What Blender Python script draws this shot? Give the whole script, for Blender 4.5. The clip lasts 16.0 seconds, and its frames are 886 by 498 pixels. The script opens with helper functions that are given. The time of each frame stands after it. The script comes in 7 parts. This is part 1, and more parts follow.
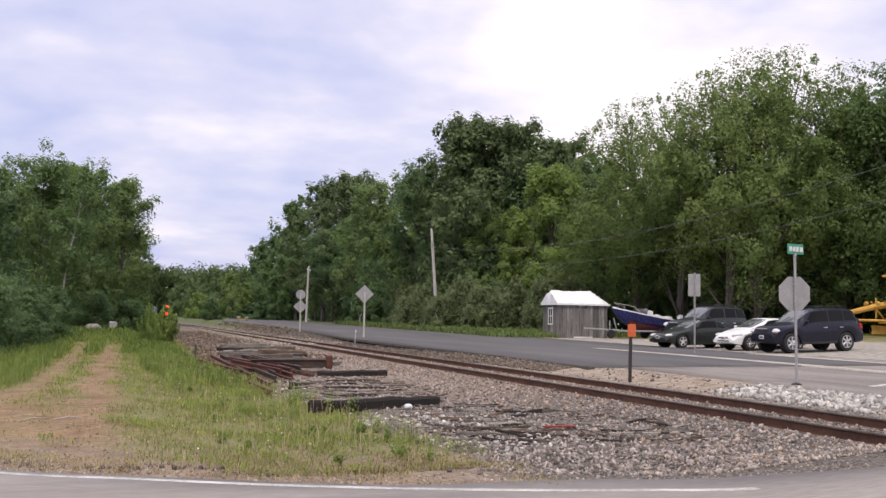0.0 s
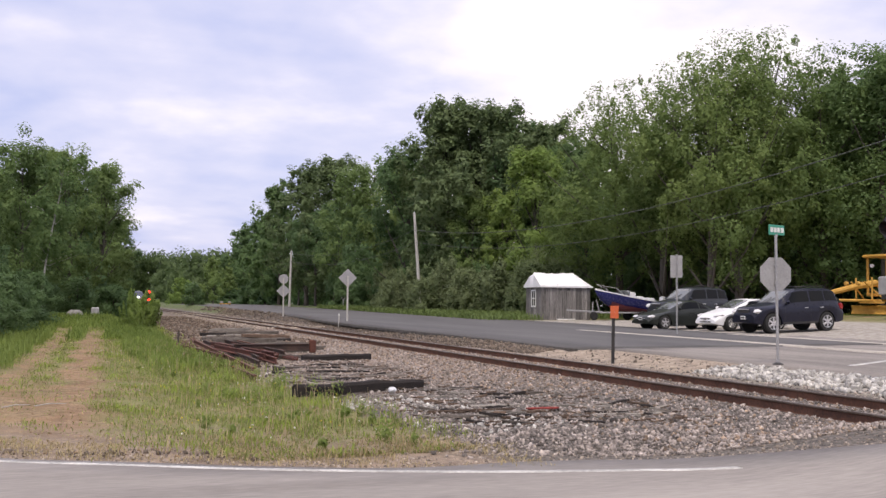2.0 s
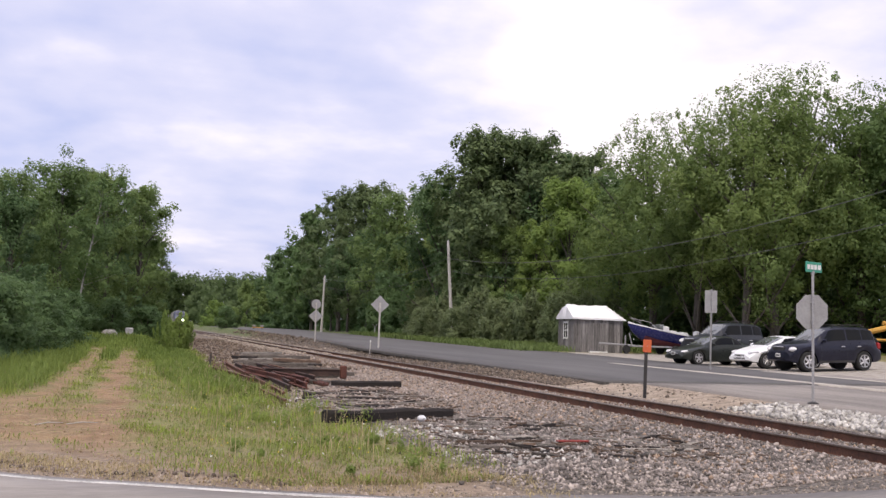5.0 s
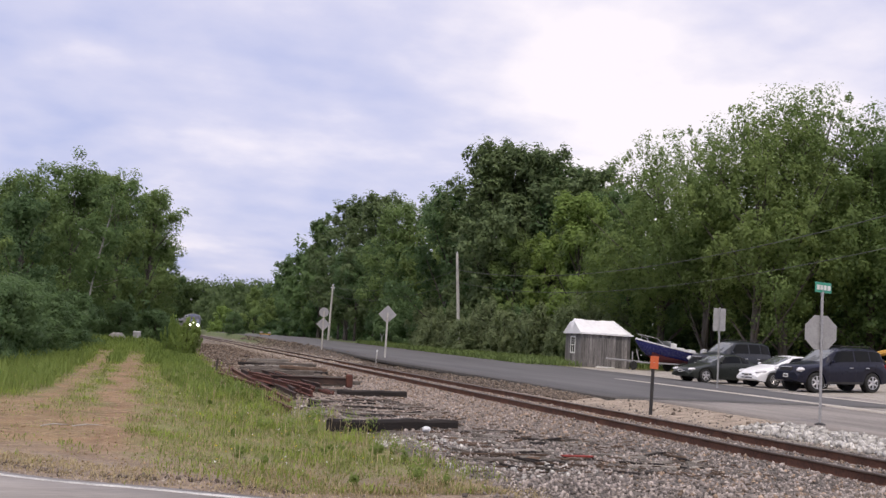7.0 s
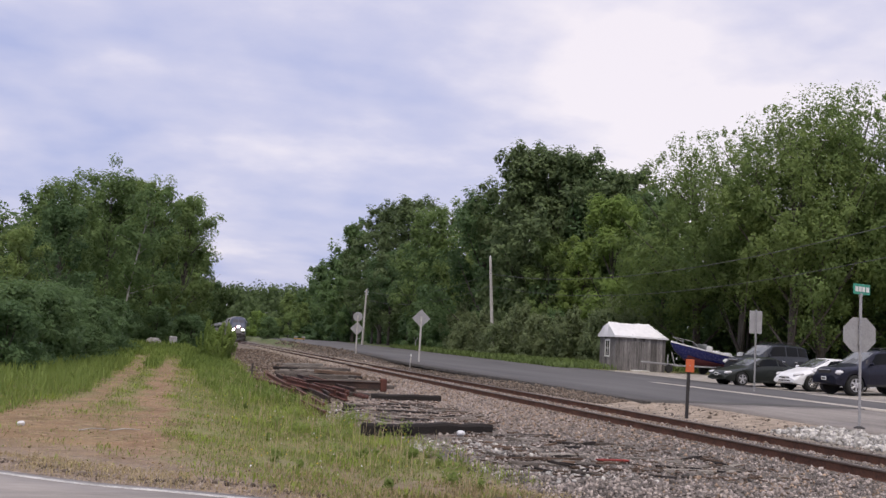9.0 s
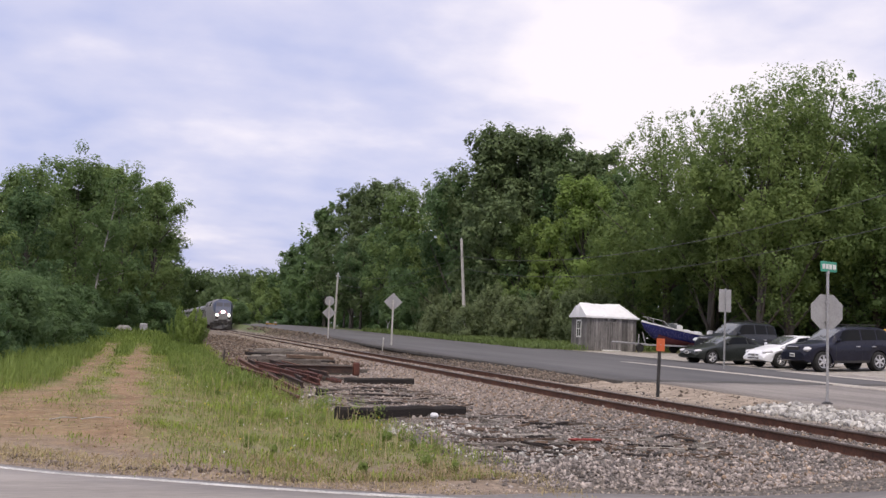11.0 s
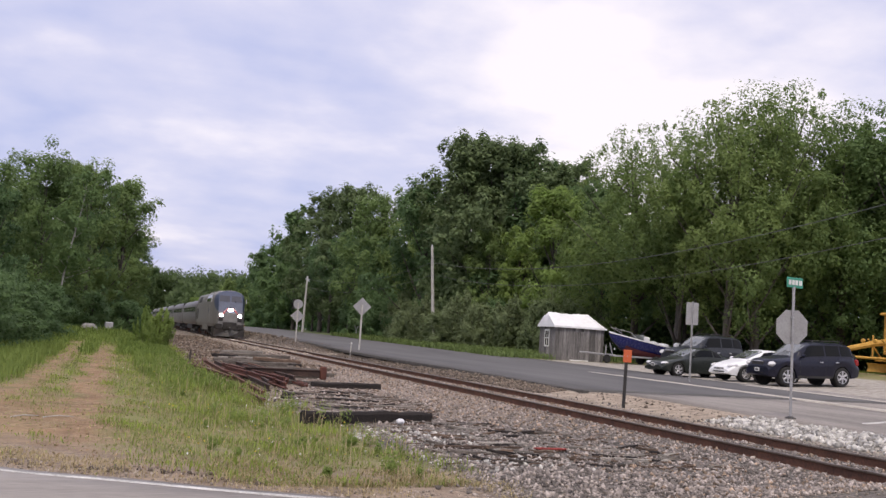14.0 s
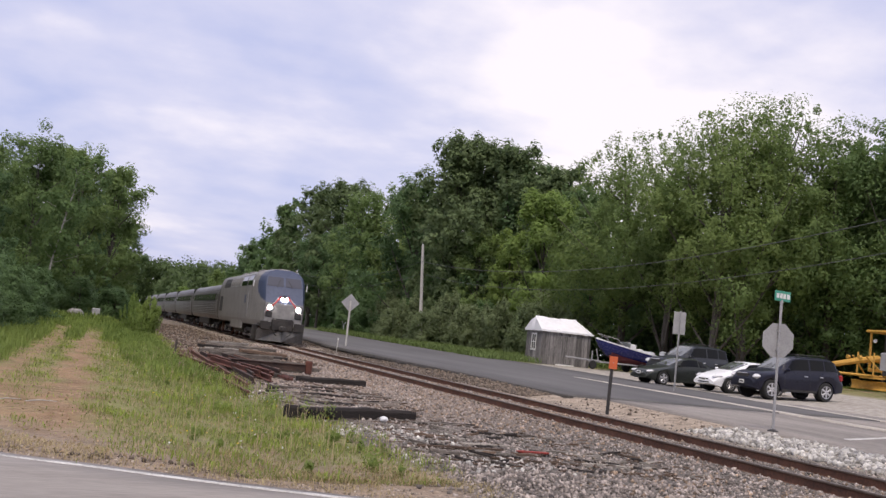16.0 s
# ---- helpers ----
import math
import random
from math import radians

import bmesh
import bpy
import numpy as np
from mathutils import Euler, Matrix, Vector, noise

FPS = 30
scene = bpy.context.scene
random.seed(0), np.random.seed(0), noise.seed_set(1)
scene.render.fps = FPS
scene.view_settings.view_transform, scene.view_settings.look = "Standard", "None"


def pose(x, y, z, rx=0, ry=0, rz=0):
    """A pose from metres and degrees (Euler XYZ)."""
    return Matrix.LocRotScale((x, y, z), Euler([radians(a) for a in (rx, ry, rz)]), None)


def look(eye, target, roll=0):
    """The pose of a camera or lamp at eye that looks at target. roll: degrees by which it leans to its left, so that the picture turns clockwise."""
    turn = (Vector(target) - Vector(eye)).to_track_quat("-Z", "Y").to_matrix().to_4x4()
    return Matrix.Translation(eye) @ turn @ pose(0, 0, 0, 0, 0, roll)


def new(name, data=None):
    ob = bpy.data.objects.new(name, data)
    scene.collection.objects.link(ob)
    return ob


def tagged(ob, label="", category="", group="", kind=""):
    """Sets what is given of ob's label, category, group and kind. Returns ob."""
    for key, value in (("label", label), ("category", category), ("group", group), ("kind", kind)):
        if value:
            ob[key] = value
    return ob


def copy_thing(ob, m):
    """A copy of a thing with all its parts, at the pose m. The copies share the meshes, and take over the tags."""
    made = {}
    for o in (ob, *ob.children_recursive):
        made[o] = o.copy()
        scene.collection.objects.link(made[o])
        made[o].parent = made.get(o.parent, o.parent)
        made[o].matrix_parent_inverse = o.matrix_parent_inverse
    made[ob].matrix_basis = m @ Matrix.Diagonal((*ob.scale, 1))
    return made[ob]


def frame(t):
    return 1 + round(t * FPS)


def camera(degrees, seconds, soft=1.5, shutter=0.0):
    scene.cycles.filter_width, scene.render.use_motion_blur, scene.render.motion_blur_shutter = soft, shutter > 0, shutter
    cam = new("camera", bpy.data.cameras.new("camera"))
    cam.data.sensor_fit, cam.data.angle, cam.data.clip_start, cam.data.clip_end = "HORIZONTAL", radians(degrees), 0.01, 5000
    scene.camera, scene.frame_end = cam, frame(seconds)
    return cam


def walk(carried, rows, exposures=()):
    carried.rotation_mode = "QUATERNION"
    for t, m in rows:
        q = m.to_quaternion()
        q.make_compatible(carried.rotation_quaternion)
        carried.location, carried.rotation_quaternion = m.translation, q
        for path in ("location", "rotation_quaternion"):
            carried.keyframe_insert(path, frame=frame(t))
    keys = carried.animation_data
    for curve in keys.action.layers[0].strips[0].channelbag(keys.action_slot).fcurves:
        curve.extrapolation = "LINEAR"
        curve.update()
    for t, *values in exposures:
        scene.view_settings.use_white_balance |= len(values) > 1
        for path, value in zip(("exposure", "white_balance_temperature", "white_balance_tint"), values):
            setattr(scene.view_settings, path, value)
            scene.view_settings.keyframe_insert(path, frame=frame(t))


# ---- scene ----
cam = camera(46.38, 16.0, soft=1.45)
EYE = (0.0, 0.0, 1.6)
walk(cam, [(t, pose(*EYE, a, b, c)) for t, a, b, c in (
    (0.0, 93.998, -1.058, -17.269), (0.5, 93.800, -1.274, -17.520), (1.0, 93.356, -0.080, -17.136),
    (1.5, 93.186, -1.784, -17.806), (2.0, 93.082, -0.596, -18.189), (2.5, 93.173, -1.101, -18.507),
    (3.0, 93.600, -2.365, -17.764), (3.5, 93.773, -2.861, -17.076), (4.0, 94.019, -1.829, -16.298),
    (4.2, 94.329, -2.342, -16.431), (6.3, 94.837, -1.632, -16.469), (6.5, 95.032, -2.244, -16.417),
    (7.0, 95.235, -3.528, -16.064), (7.5, 95.467, -4.886, -15.675), (8.0, 95.852, -4.644, -15.050),
    (8.5, 95.727, -3.944, -14.386), (9.0, 95.340, -3.308, -14.197), (11.5, 94.483, -2.648, -16.136),
    (12.0, 94.854, -3.411, -16.500), (12.5, 94.814, -3.555, -16.509), (13.0, 95.010, -2.774, -16.907),
    (13.5, 95.009, -3.848, -17.549), (14.0, 94.920, -3.821, -17.480), (14.5, 95.079, -4.750, -17.524),
    (15.0, 94.929, -5.751, -17.454), (15.5, 95.039, -6.180, -17.677), (16.0, 94.965, -6.092, -18.202),
)], exposures=[(0.0, 0.22, 6850, 13), (4.0, 0.29, 6850, 13), (7.0, 0.09, 6750, 13), (9.0, -0.04, 6650, 13), (11.5, 0.12, 6750, 13), (16.0, 0.11, 6750, 13)])

# ---- world, sun ----
world = bpy.data.worlds.new("overcast_sky")
scene.world = world
world.use_nodes = True
wn, wl = world.node_tree.nodes, world.node_tree.links
wn.clear()


def wnode(kind, **values):
    n = wn.new(kind)
    for k, v in values.items():
        n.inputs[k].default_value = v
    return n


SUN_EL, SUN_AZ = 60.0, 205.0
sky = wn.new("ShaderNodeTexSky")
sky.sky_type, sky.sun_disc = "NISHITA", False
sky.sun_elevation, sky.sun_rotation = radians(SUN_EL), radians(SUN_AZ)
sky.air_density, sky.dust_density = 1.2, 2.0
wout, wbg, wco = wn.new("ShaderNodeOutputWorld"), wn.new("ShaderNodeBackground"), wn.new("ShaderNodeTexCoord")
wsep = wn.new("ShaderNodeSeparateXYZ")
wl.new(wco.outputs["Generated"], wsep.inputs[0])


def wmath(op, a, b=0.0):
    n = wn.new("ShaderNodeMath")
    n.operation = op
    for i, v in enumerate((a, b)):
        if isinstance(v, (int, float)):
            n.inputs[i].default_value = v
        else:
            wl.new(v, n.inputs[i])
    return n.outputs[0]


up = wmath("ADD", wmath("MAXIMUM", wsep.outputs[2], 0.0), 0.22)
wcomb = wn.new("ShaderNodeCombineXYZ")
wl.new(wmath("DIVIDE", wsep.outputs[0], up), wcomb.inputs[0])
wl.new(wmath("DIVIDE", wsep.outputs[1], up), wcomb.inputs[1])
cl1 = wnode("ShaderNodeTexNoise", Scale=1.15, Detail=4.0, Roughness=0.5, Distortion=0.25)
cl2 = wnode("ShaderNodeTexNoise", Scale=3.2, Detail=5.0, Roughness=0.55)
wl.new(wcomb.outputs[0], cl1.inputs["Vector"])
wl.new(wcomb.outputs[0], cl2.inputs["Vector"])
dens = wmath("ADD", wmath("MULTIPLY", cl1.outputs["Fac"], 0.75), wmath("MULTIPLY", cl2.outputs["Fac"], 0.25))
glow = wn.new("ShaderNodeVectorMath")
glow.operation = "DOT_PRODUCT"
wl.new(wco.outputs["Generated"], glow.inputs[0])
glow.inputs[1].default_value = Vector((math.sin(radians(26)), math.cos(radians(26)), math.tan(radians(14)))).normalized()
brightside = wmath("MULTIPLY", wmath("MAXIMUM", wmath("SUBTRACT", glow.outputs["Value"], 0.955), 0.0), 2.9)
dens = wmath("ADD", dens, brightside)


def wrise(v, a, b, top):
    k = wn.new("ShaderNodeMapRange")
    k.interpolation_type = "SMOOTHSTEP"
    for name, value in zip(("From Min", "From Max", "To Min", "To Max"), (a, b, 0.0, top)):
        k.inputs[name].default_value = value
    wl.new(v, k.inputs["Value"])
    return k.outputs["Result"]


# thicker cloud high up, haze at the horizon
dens = wmath("ADD", dens, wmath("ADD", wrise(wsep.outputs[2], 0.2, 0.34, 0.06), wrise(wsep.outputs[2], 0.15, 0.04, 0.035)))
wramp = wn.new("ShaderNodeValToRGB")
wramp.color_ramp.elements[0].position, wramp.color_ramp.elements[0].color = 0.42, (0.46, 0.52, 0.81, 1)
wramp.color_ramp.elements[1].position, wramp.color_ramp.elements[1].color = 0.64, (0.97, 0.93, 1.0, 1)
mid = wramp.color_ramp.elements.new(0.53)
mid.color = (0.645, 0.665, 0.875, 1)
wl.new(dens, wramp.inputs[0])
wscale = wn.new("ShaderNodeMix")
wscale.data_type, wscale.blend_type = "RGBA", "MULTIPLY"
wscale.inputs["Factor"].default_value = 1.0
wl.new(sky.outputs[0], wscale.inputs["A"])
wscale.inputs["B"].default_value = (0.09, 0.09, 0.09, 1)
wmix = wn.new("ShaderNodeMix")
wmix.data_type = "RGBA"
wmix.inputs["Factor"].default_value = 0.86
wl.new(wscale.outputs["Result"], wmix.inputs["A"])
wl.new(wramp.outputs["Color"], wmix.inputs["B"])
wl.new(wmix.outputs["Result"], wbg.inputs["Color"])
wbg.inputs["Strength"].default_value = 1.06
wl.new(wbg.outputs[0], wout.inputs[0])

sun_data = bpy.data.lights.new("sun", "SUN")
sun_data.energy, sun_data.angle, sun_data.color = 2.0, radians(18), (1.0, 0.92, 0.80)
sun = new("sun", sun_data)
sd = Vector((math.sin(radians(SUN_AZ)) * math.cos(radians(SUN_EL)), math.cos(radians(SUN_AZ)) * math.cos(radians(SUN_EL)), math.sin(radians(SUN_EL))))
sun.matrix_world = look(sd * 100, (0, 0, 0))


# ---- materials ----
def links_of(m):
    m.use_nodes = True
    return m.node_tree.nodes, m.node_tree.links


def mat(name, a, b, scale=4.0, rough=0.7, bump=0.0, metal=0.0, fine=6.0, spread=0.5, island=0.0, stretch=(1, 1, 1), bscale=None):
    """A two-scale varied surface; a, b: base colours; island: spread of brightness between pieces."""
    m = bpy.data.materials.new(name)
    n, l = links_of(m)
    p = n["Principled BSDF"]
    co, mp, oi = n.new("ShaderNodeTexCoord"), n.new("ShaderNodeMapping"), n.new("ShaderNodeObjectInfo")
    mp.inputs["Scale"].default_value = stretch
    off = n.new("ShaderNodeVectorMath")
    off.operation = "SCALE"
    off.inputs[0].default_value = (37.0, 19.0, 53.0)
    l.new(oi.outputs["Random"], off.inputs["Scale"])
    l.new(off.outputs[0], mp.inputs["Location"])
    l.new(co.outputs["Object"], mp.inputs["Vector"])
    big, small = n.new("ShaderNodeTexNoise"), n.new("ShaderNodeTexNoise")
    for t, s, d in ((big, scale, 4), (small, scale * fine, 5)):
        t.inputs["Scale"].default_value, t.inputs["Detail"].default_value = s, d
        l.new(mp.outputs[0], t.inputs["Vector"])
    avg = n.new("ShaderNodeMix")
    avg.data_type = "FLOAT"
    avg.inputs["Factor"].default_value = spread
    l.new(big.outputs["Fac"], avg.inputs["A"])
    l.new(small.outputs["Fac"], avg.inputs["B"])
    ramp = n.new("ShaderNodeValToRGB")
    ramp.color_ramp.elements[0].position, ramp.color_ramp.elements[1].position = 0.36, 0.64
    ramp.color_ramp.elements[0].color, ramp.color_ramp.elements[1].color = (*a, 1), (*b, 1)
    l.new(avg.outputs["Result"], ramp.inputs[0])
    colour = ramp.outputs["Color"]
    if island:
        geo, hsv, mr, add = n.new("ShaderNodeNewGeometry"), n.new("ShaderNodeHueSaturation"), n.new("ShaderNodeMapRange"), n.new("ShaderNodeMath")
        add.operation = "ADD"
        l.new(geo.outputs["Random Per Island"], add.inputs[0])
        l.new(oi.outputs["Random"], add.inputs[1])
        frac = n.new("ShaderNodeMath")
        frac.operation = "FRACT"
        l.new(add.outputs[0], frac.inputs[0])
        mr.inputs["To Min"].default_value, mr.inputs["To Max"].default_value = 1 - island, 1 + island
        l.new(frac.outputs[0], mr.inputs["Value"])
        l.new(mr.outputs["Result"], hsv.inputs["Value"])
        l.new(colour, hsv.inputs["Color"])
        colour = hsv.outputs["Color"]
    l.new(colour, p.inputs["Base Color"])
    rr = n.new("ShaderNodeMapRange")
    rr.inputs["To Min"].default_value, rr.inputs["To Max"].default_value = max(0.02, rough - 0.1), min(1, rough + 0.12)
    l.new(small.outputs["Fac"], rr.inputs["Value"])
    l.new(rr.outputs["Result"], p.inputs["Roughness"])
    p.inputs["Metallic"].default_value = metal
    if bump:
        bn = n.new("ShaderNodeBump")
        bn.inputs["Strength"].default_value, bn.inputs["Distance"].default_value = 0.8, bump
        src = small
        if bscale:
            src = n.new("ShaderNodeTexNoise")
            src.inputs["Scale"].default_value, src.inputs["Detail"].default_value = bscale, 4
            l.new(mp.outputs[0], src.inputs["Vector"])
        l.new(src.outputs["Fac"], bn.inputs["Height"])
        l.new(bn.outputs["Normal"], p.inputs["Normal"])
    return m


def leaf_mat(name, dark, light, yellow, thin=0.5):
    """Foliage: varies from leaf to leaf, over the crown and from tree to tree; lets some light through."""
    m = bpy.data.materials.new(name)
    n, l = links_of(m)
    p, out = n["Principled BSDF"], n["Material Output"]
    geo, oi, co, noi = n.new("ShaderNodeNewGeometry"), n.new("ShaderNodeObjectInfo"), n.new("ShaderNodeTexCoord"), n.new("ShaderNodeTexNoise")
    noi.inputs["Scale"].default_value, noi.inputs["Detail"].default_value = 0.55, 3
    l.new(co.outputs["Object"], noi.inputs["Vector"])
    r1, r2 = n.new("ShaderNodeValToRGB"), n.new("ShaderNodeMix")
    r1.color_ramp.elements[0].position, r1.color_ramp.elements[1].position = 0.3, 0.7
    r1.color_ramp.elements[0].color, r1.color_ramp.elements[1].color = (*dark, 1), (*light, 1)
    mixv = n.new("ShaderNodeMix")
    mixv.data_type = "FLOAT"
    mixv.inputs["Factor"].default_value = 0.3
    l.new(noi.outputs["Fac"], mixv.inputs["A"])
    l.new(geo.outputs["Random Per Island"], mixv.inputs["B"])
    l.new(mixv.outputs["Result"], r1.inputs[0])
    r2.data_type = "RGBA"
    mr = n.new("ShaderNodeMapRange")
    mr.inputs["To Min"].default_value, mr.inputs["To Max"].default_value = 0.0, 0.85
    l.new(oi.outputs["Random"], mr.inputs["Value"])
    l.new(mr.outputs["Result"], r2.inputs["Factor"])
    l.new(r1.outputs["Color"], r2.inputs["A"])
    r2.inputs["B"].default_value = (*yellow, 1)
    l.new(r2.outputs["Result"], p.inputs["Base Color"])
    p.inputs["Roughness"].default_value = 0.6
    p.inputs["Specular IOR Level"].default_value = 0.25
    tr, mx = n.new("ShaderNodeBsdfTranslucent"), n.new("ShaderNodeMixShader")
    l.new(r2.outputs["Result"], tr.inputs["Color"])
    mx.inputs[0].default_value = thin
    l.new(p.outputs[0], mx.inputs[1])
    l.new(tr.outputs[0], mx.inputs[2])
    l.new(mx.outputs[0], out.inputs["Surface"])
    return m


def glow_mat(name, colour, strength):
    m = bpy.data.materials.new(name)
    n, l = links_of(m)
    n["Principled BSDF"].inputs["Base Color"].default_value = (*colour, 1)
    n["Principled BSDF"].inputs["Emission Color"].default_value = (*colour, 1)
    n["Principled BSDF"].inputs["Emission Strength"].default_value = strength
    return m


def glass_mat(name, colour, rough=0.05, spec=0.2, ior=1.5):
    """Dark tinted vehicle glass."""
    m = bpy.data.materials.new(name)
    n, l = links_of(m)
    p = n["Principled BSDF"]
    p.inputs["Base Color"].default_value = (*colour, 1)
    p.inputs["Roughness"].default_value = rough
    p.inputs["Specular IOR Level"].default_value = spec
    p.inputs["IOR"].default_value = ior
    return m


def paint(name, colour, rough=0.3, dirt=0.12):
    """Car paint with a clear coat and a little road dust."""
    m = mat(name, tuple(c * (1 - dirt) for c in colour), tuple(min(1, c * (1 + dirt) + 0.006) for c in colour), 1.5, rough, 0, 0, 9)
    p = m.node_tree.nodes["Principled BSDF"]
    p.inputs["Coat Weight"].default_value, p.inputs["Coat Roughness"].default_value = 0.2, 0.06
    p.inputs["Specular IOR Level"].default_value = 0.3
    return m


M = {}
M["asphalt_old"] = mat("old_asphalt", (0.20, 0.182, 0.168), (0.355, 0.325, 0.30), 1.1, 0.85, 0.006, 0, 30, 0.42, stretch=(0.14, 1.0, 1))
M["asphalt_new"] = mat("fresh_asphalt", (0.0725, 0.0707, 0.0725), (0.126, 0.122, 0.121), 0.7, 0.8, 0.006, 0, 30, 0.42, stretch=(0.93, 0.13, 0.93))
M["asphalt_mid"] = mat("worn_asphalt", (0.155, 0.14, 0.128), (0.325, 0.295, 0.27), 0.9, 0.85, 0.006, 0, 30, 0.42, stretch=(1.0, 0.16, 1))
M["asphalt_edge"] = mat("raw_asphalt_edge", (0.022, 0.02, 0.02), (0.085, 0.077, 0.07), 3.0, 0.95, 0.02, 0, 6)
M["line"] = mat("road_line_paint", (0.30, 0.29, 0.28), (0.68, 0.67, 0.65), 2.5, 0.7, 0.003, 0, 12)
M["bankstone"] = mat("sandy_bank_stone", (0.20, 0.165, 0.135), (0.43, 0.365, 0.305), 5, 0.9, 0.004, 0, 5, island=0.5)
M["darkstone"] = mat("dark_bank_stone", (0.0748, 0.0587, 0.0459), (0.198, 0.156, 0.124), 5, 0.9, 0.004, 0, 5, island=0.5)
M["debris"] = mat("brown_wood_and_soil_debris", (0.06, 0.043, 0.031), (0.19, 0.138, 0.10), 5, 0.95, 0.004, 0, 5, island=0.5)
M["clod"] = mat("dry_earth_clod", (0.19, 0.13, 0.078), (0.42, 0.30, 0.185), 5, 0.95, 0.003, 0, 5, island=0.45)
M["sand"] = mat("pale_sandy_gravel", (0.33, 0.30, 0.265), (0.58, 0.535, 0.48), 1.5, 0.95, 0.02, 0, 14)
M["stone"] = mat("ballast_stone", (0.131, 0.114, 0.105), (0.417, 0.362, 0.331), 6, 0.9, 0.004, 0, 5, island=0.7)
M["tanstone"] = mat("rust_stained_ballast", (0.138, 0.0986, 0.0704), (0.414, 0.308, 0.229), 6, 0.9, 0.004, 0, 5, island=0.6)
M["whitestone"] = mat("pale_rubble_stone", (0.27, 0.262, 0.25), (0.60, 0.58, 0.55), 4, 0.9, 0.006, 0, 5, island=0.5)
M["rust"] = mat("rusty_steel", (0.068, 0.032, 0.023), (0.19, 0.088, 0.054), 3, 0.75, 0.002, 0.2, 10)
M["brownwood"] = mat("rotten_brown_timber", (0.055, 0.036, 0.026), (0.16, 0.11, 0.08), 3.0, 0.95, 0.01, 0, 6, stretch=(1, 6, 6), island=0.4)
M["greywood"] = mat("sun_bleached_timber", (0.13, 0.118, 0.105), (0.32, 0.295, 0.265), 3.0, 0.95, 0.01, 0, 6, stretch=(1, 6, 6), island=0.4)
M["railhead"] = mat("worn_rail_head", (0.10, 0.075, 0.06), (0.20, 0.16, 0.135), 2, 0.42, 0.0, 0.75, 10)
M["redrust"] = mat("red_rusted_steel", (0.05, 0.02, 0.015), (0.16, 0.058, 0.04), 3, 0.75, 0.002, 0.1, 10)
M["tie"] = mat("weathered_creosoted_timber", (0.038, 0.031, 0.026), (0.19, 0.165, 0.145), 2.0, 0.9, 0.012, 0, 6, stretch=(1, 6, 6), island=0.5)
M["blacktie"] = mat("fresh_creosoted_timber", (0.009, 0.007, 0.007), (0.03, 0.024, 0.022), 2.0, 0.92, 0.01, 0, 6, stretch=(1, 6, 6))
M["board"] = mat("silvered_pine_board", (0.085, 0.08, 0.079), (0.29, 0.275, 0.268), 1.6, 0.9, 0.006, 0, 6, stretch=(6, 6, 0.5), island=0.42)
M["white"] = mat("white_tarpaulin", (0.78, 0.78, 0.80), (0.88, 0.88, 0.90), 1, 0.5, 0.004, 0, 4)
M["whitepaint"] = mat("white_paint", (0.62, 0.62, 0.6), (0.8, 0.8, 0.78), 3, 0.6)
M["galv"] = mat("galvanised_steel", (0.30, 0.30, 0.31), (0.45, 0.45, 0.46), 4, 0.55, 0, 0.3, 8)
M["signback"] = mat("bare_aluminium_sign_back", (0.30, 0.298, 0.30), (0.40, 0.398, 0.40), 3, 0.6, 0, 0.2, 8)
M["weatherpole"] = mat("silver_weathered_pole_wood", (0.34, 0.325, 0.31), (0.58, 0.56, 0.53), 1.5, 0.9, 0.01, 0, 8, stretch=(5, 5, 0.6))
M["bark"] = mat("grey_bark", (0.06, 0.052, 0.045), (0.15, 0.13, 0.115), 3, 0.95, 0.02, 0, 6, stretch=(3, 3, 0.7))
M["birch"] = mat("birch_bark", (0.22, 0.21, 0.2), (0.55, 0.53, 0.5), 4, 0.85, 0.01, 0, 6, stretch=(0.6, 0.6, 3))
M["leaf"] = leaf_mat("oak_leaves", (0.101, 0.173, 0.067), (0.149, 0.239, 0.090), (0.25, 0.335, 0.11))
# also the undergrowth and deep wood, where the darker tone stands in for shade
M["leafdark"] = leaf_mat("dark_maple_and_shade_leaves", (0.089, 0.158, 0.070), (0.132, 0.218, 0.089), (0.155, 0.24, 0.098))
M["leafpine"] = leaf_mat("pine_needles", (0.105, 0.156, 0.068), (0.154, 0.212, 0.090), (0.165, 0.225, 0.10), 0.4)
M["leafpoplar"] = leaf_mat("poplar_leaves", (0.121, 0.191, 0.064), (0.176, 0.257, 0.085), (0.235, 0.312, 0.10), 0.5)
M["leaffar"] = leaf_mat("distant_mixed_leaves", (0.0663, 0.104, 0.04), (0.117, 0.172, 0.064), (0.117, 0.16, 0.064), 0.4)
M["leaflight"] = leaf_mat("light_ash_leaves", (0.164, 0.258, 0.065), (0.239, 0.344, 0.094), (0.30, 0.39, 0.11), 0.5)
M["leafgrey"] = leaf_mat("willow_bush_leaves", (0.155, 0.205, 0.100), (0.218, 0.278, 0.136), (0.25, 0.305, 0.155), 0.5)
M["grass"] = leaf_mat("meadow_grass", (0.105, 0.155, 0.034), (0.25, 0.315, 0.082), (0.265, 0.30, 0.10), 0.4)
M["drygrass"] = leaf_mat("dry_grass", (0.26, 0.21, 0.10), (0.48, 0.40, 0.22), (0.50, 0.41, 0.25), 0.3)
M["limegrass"] = leaf_mat("fresh_grass", (0.17, 0.27, 0.042), (0.35, 0.46, 0.09), (0.33, 0.41, 0.09), 0.45)
M["verge"] = leaf_mat("tall_verge_weeds", (0.115, 0.175, 0.04), (0.25, 0.335, 0.085), (0.25, 0.32, 0.09), 0.45)
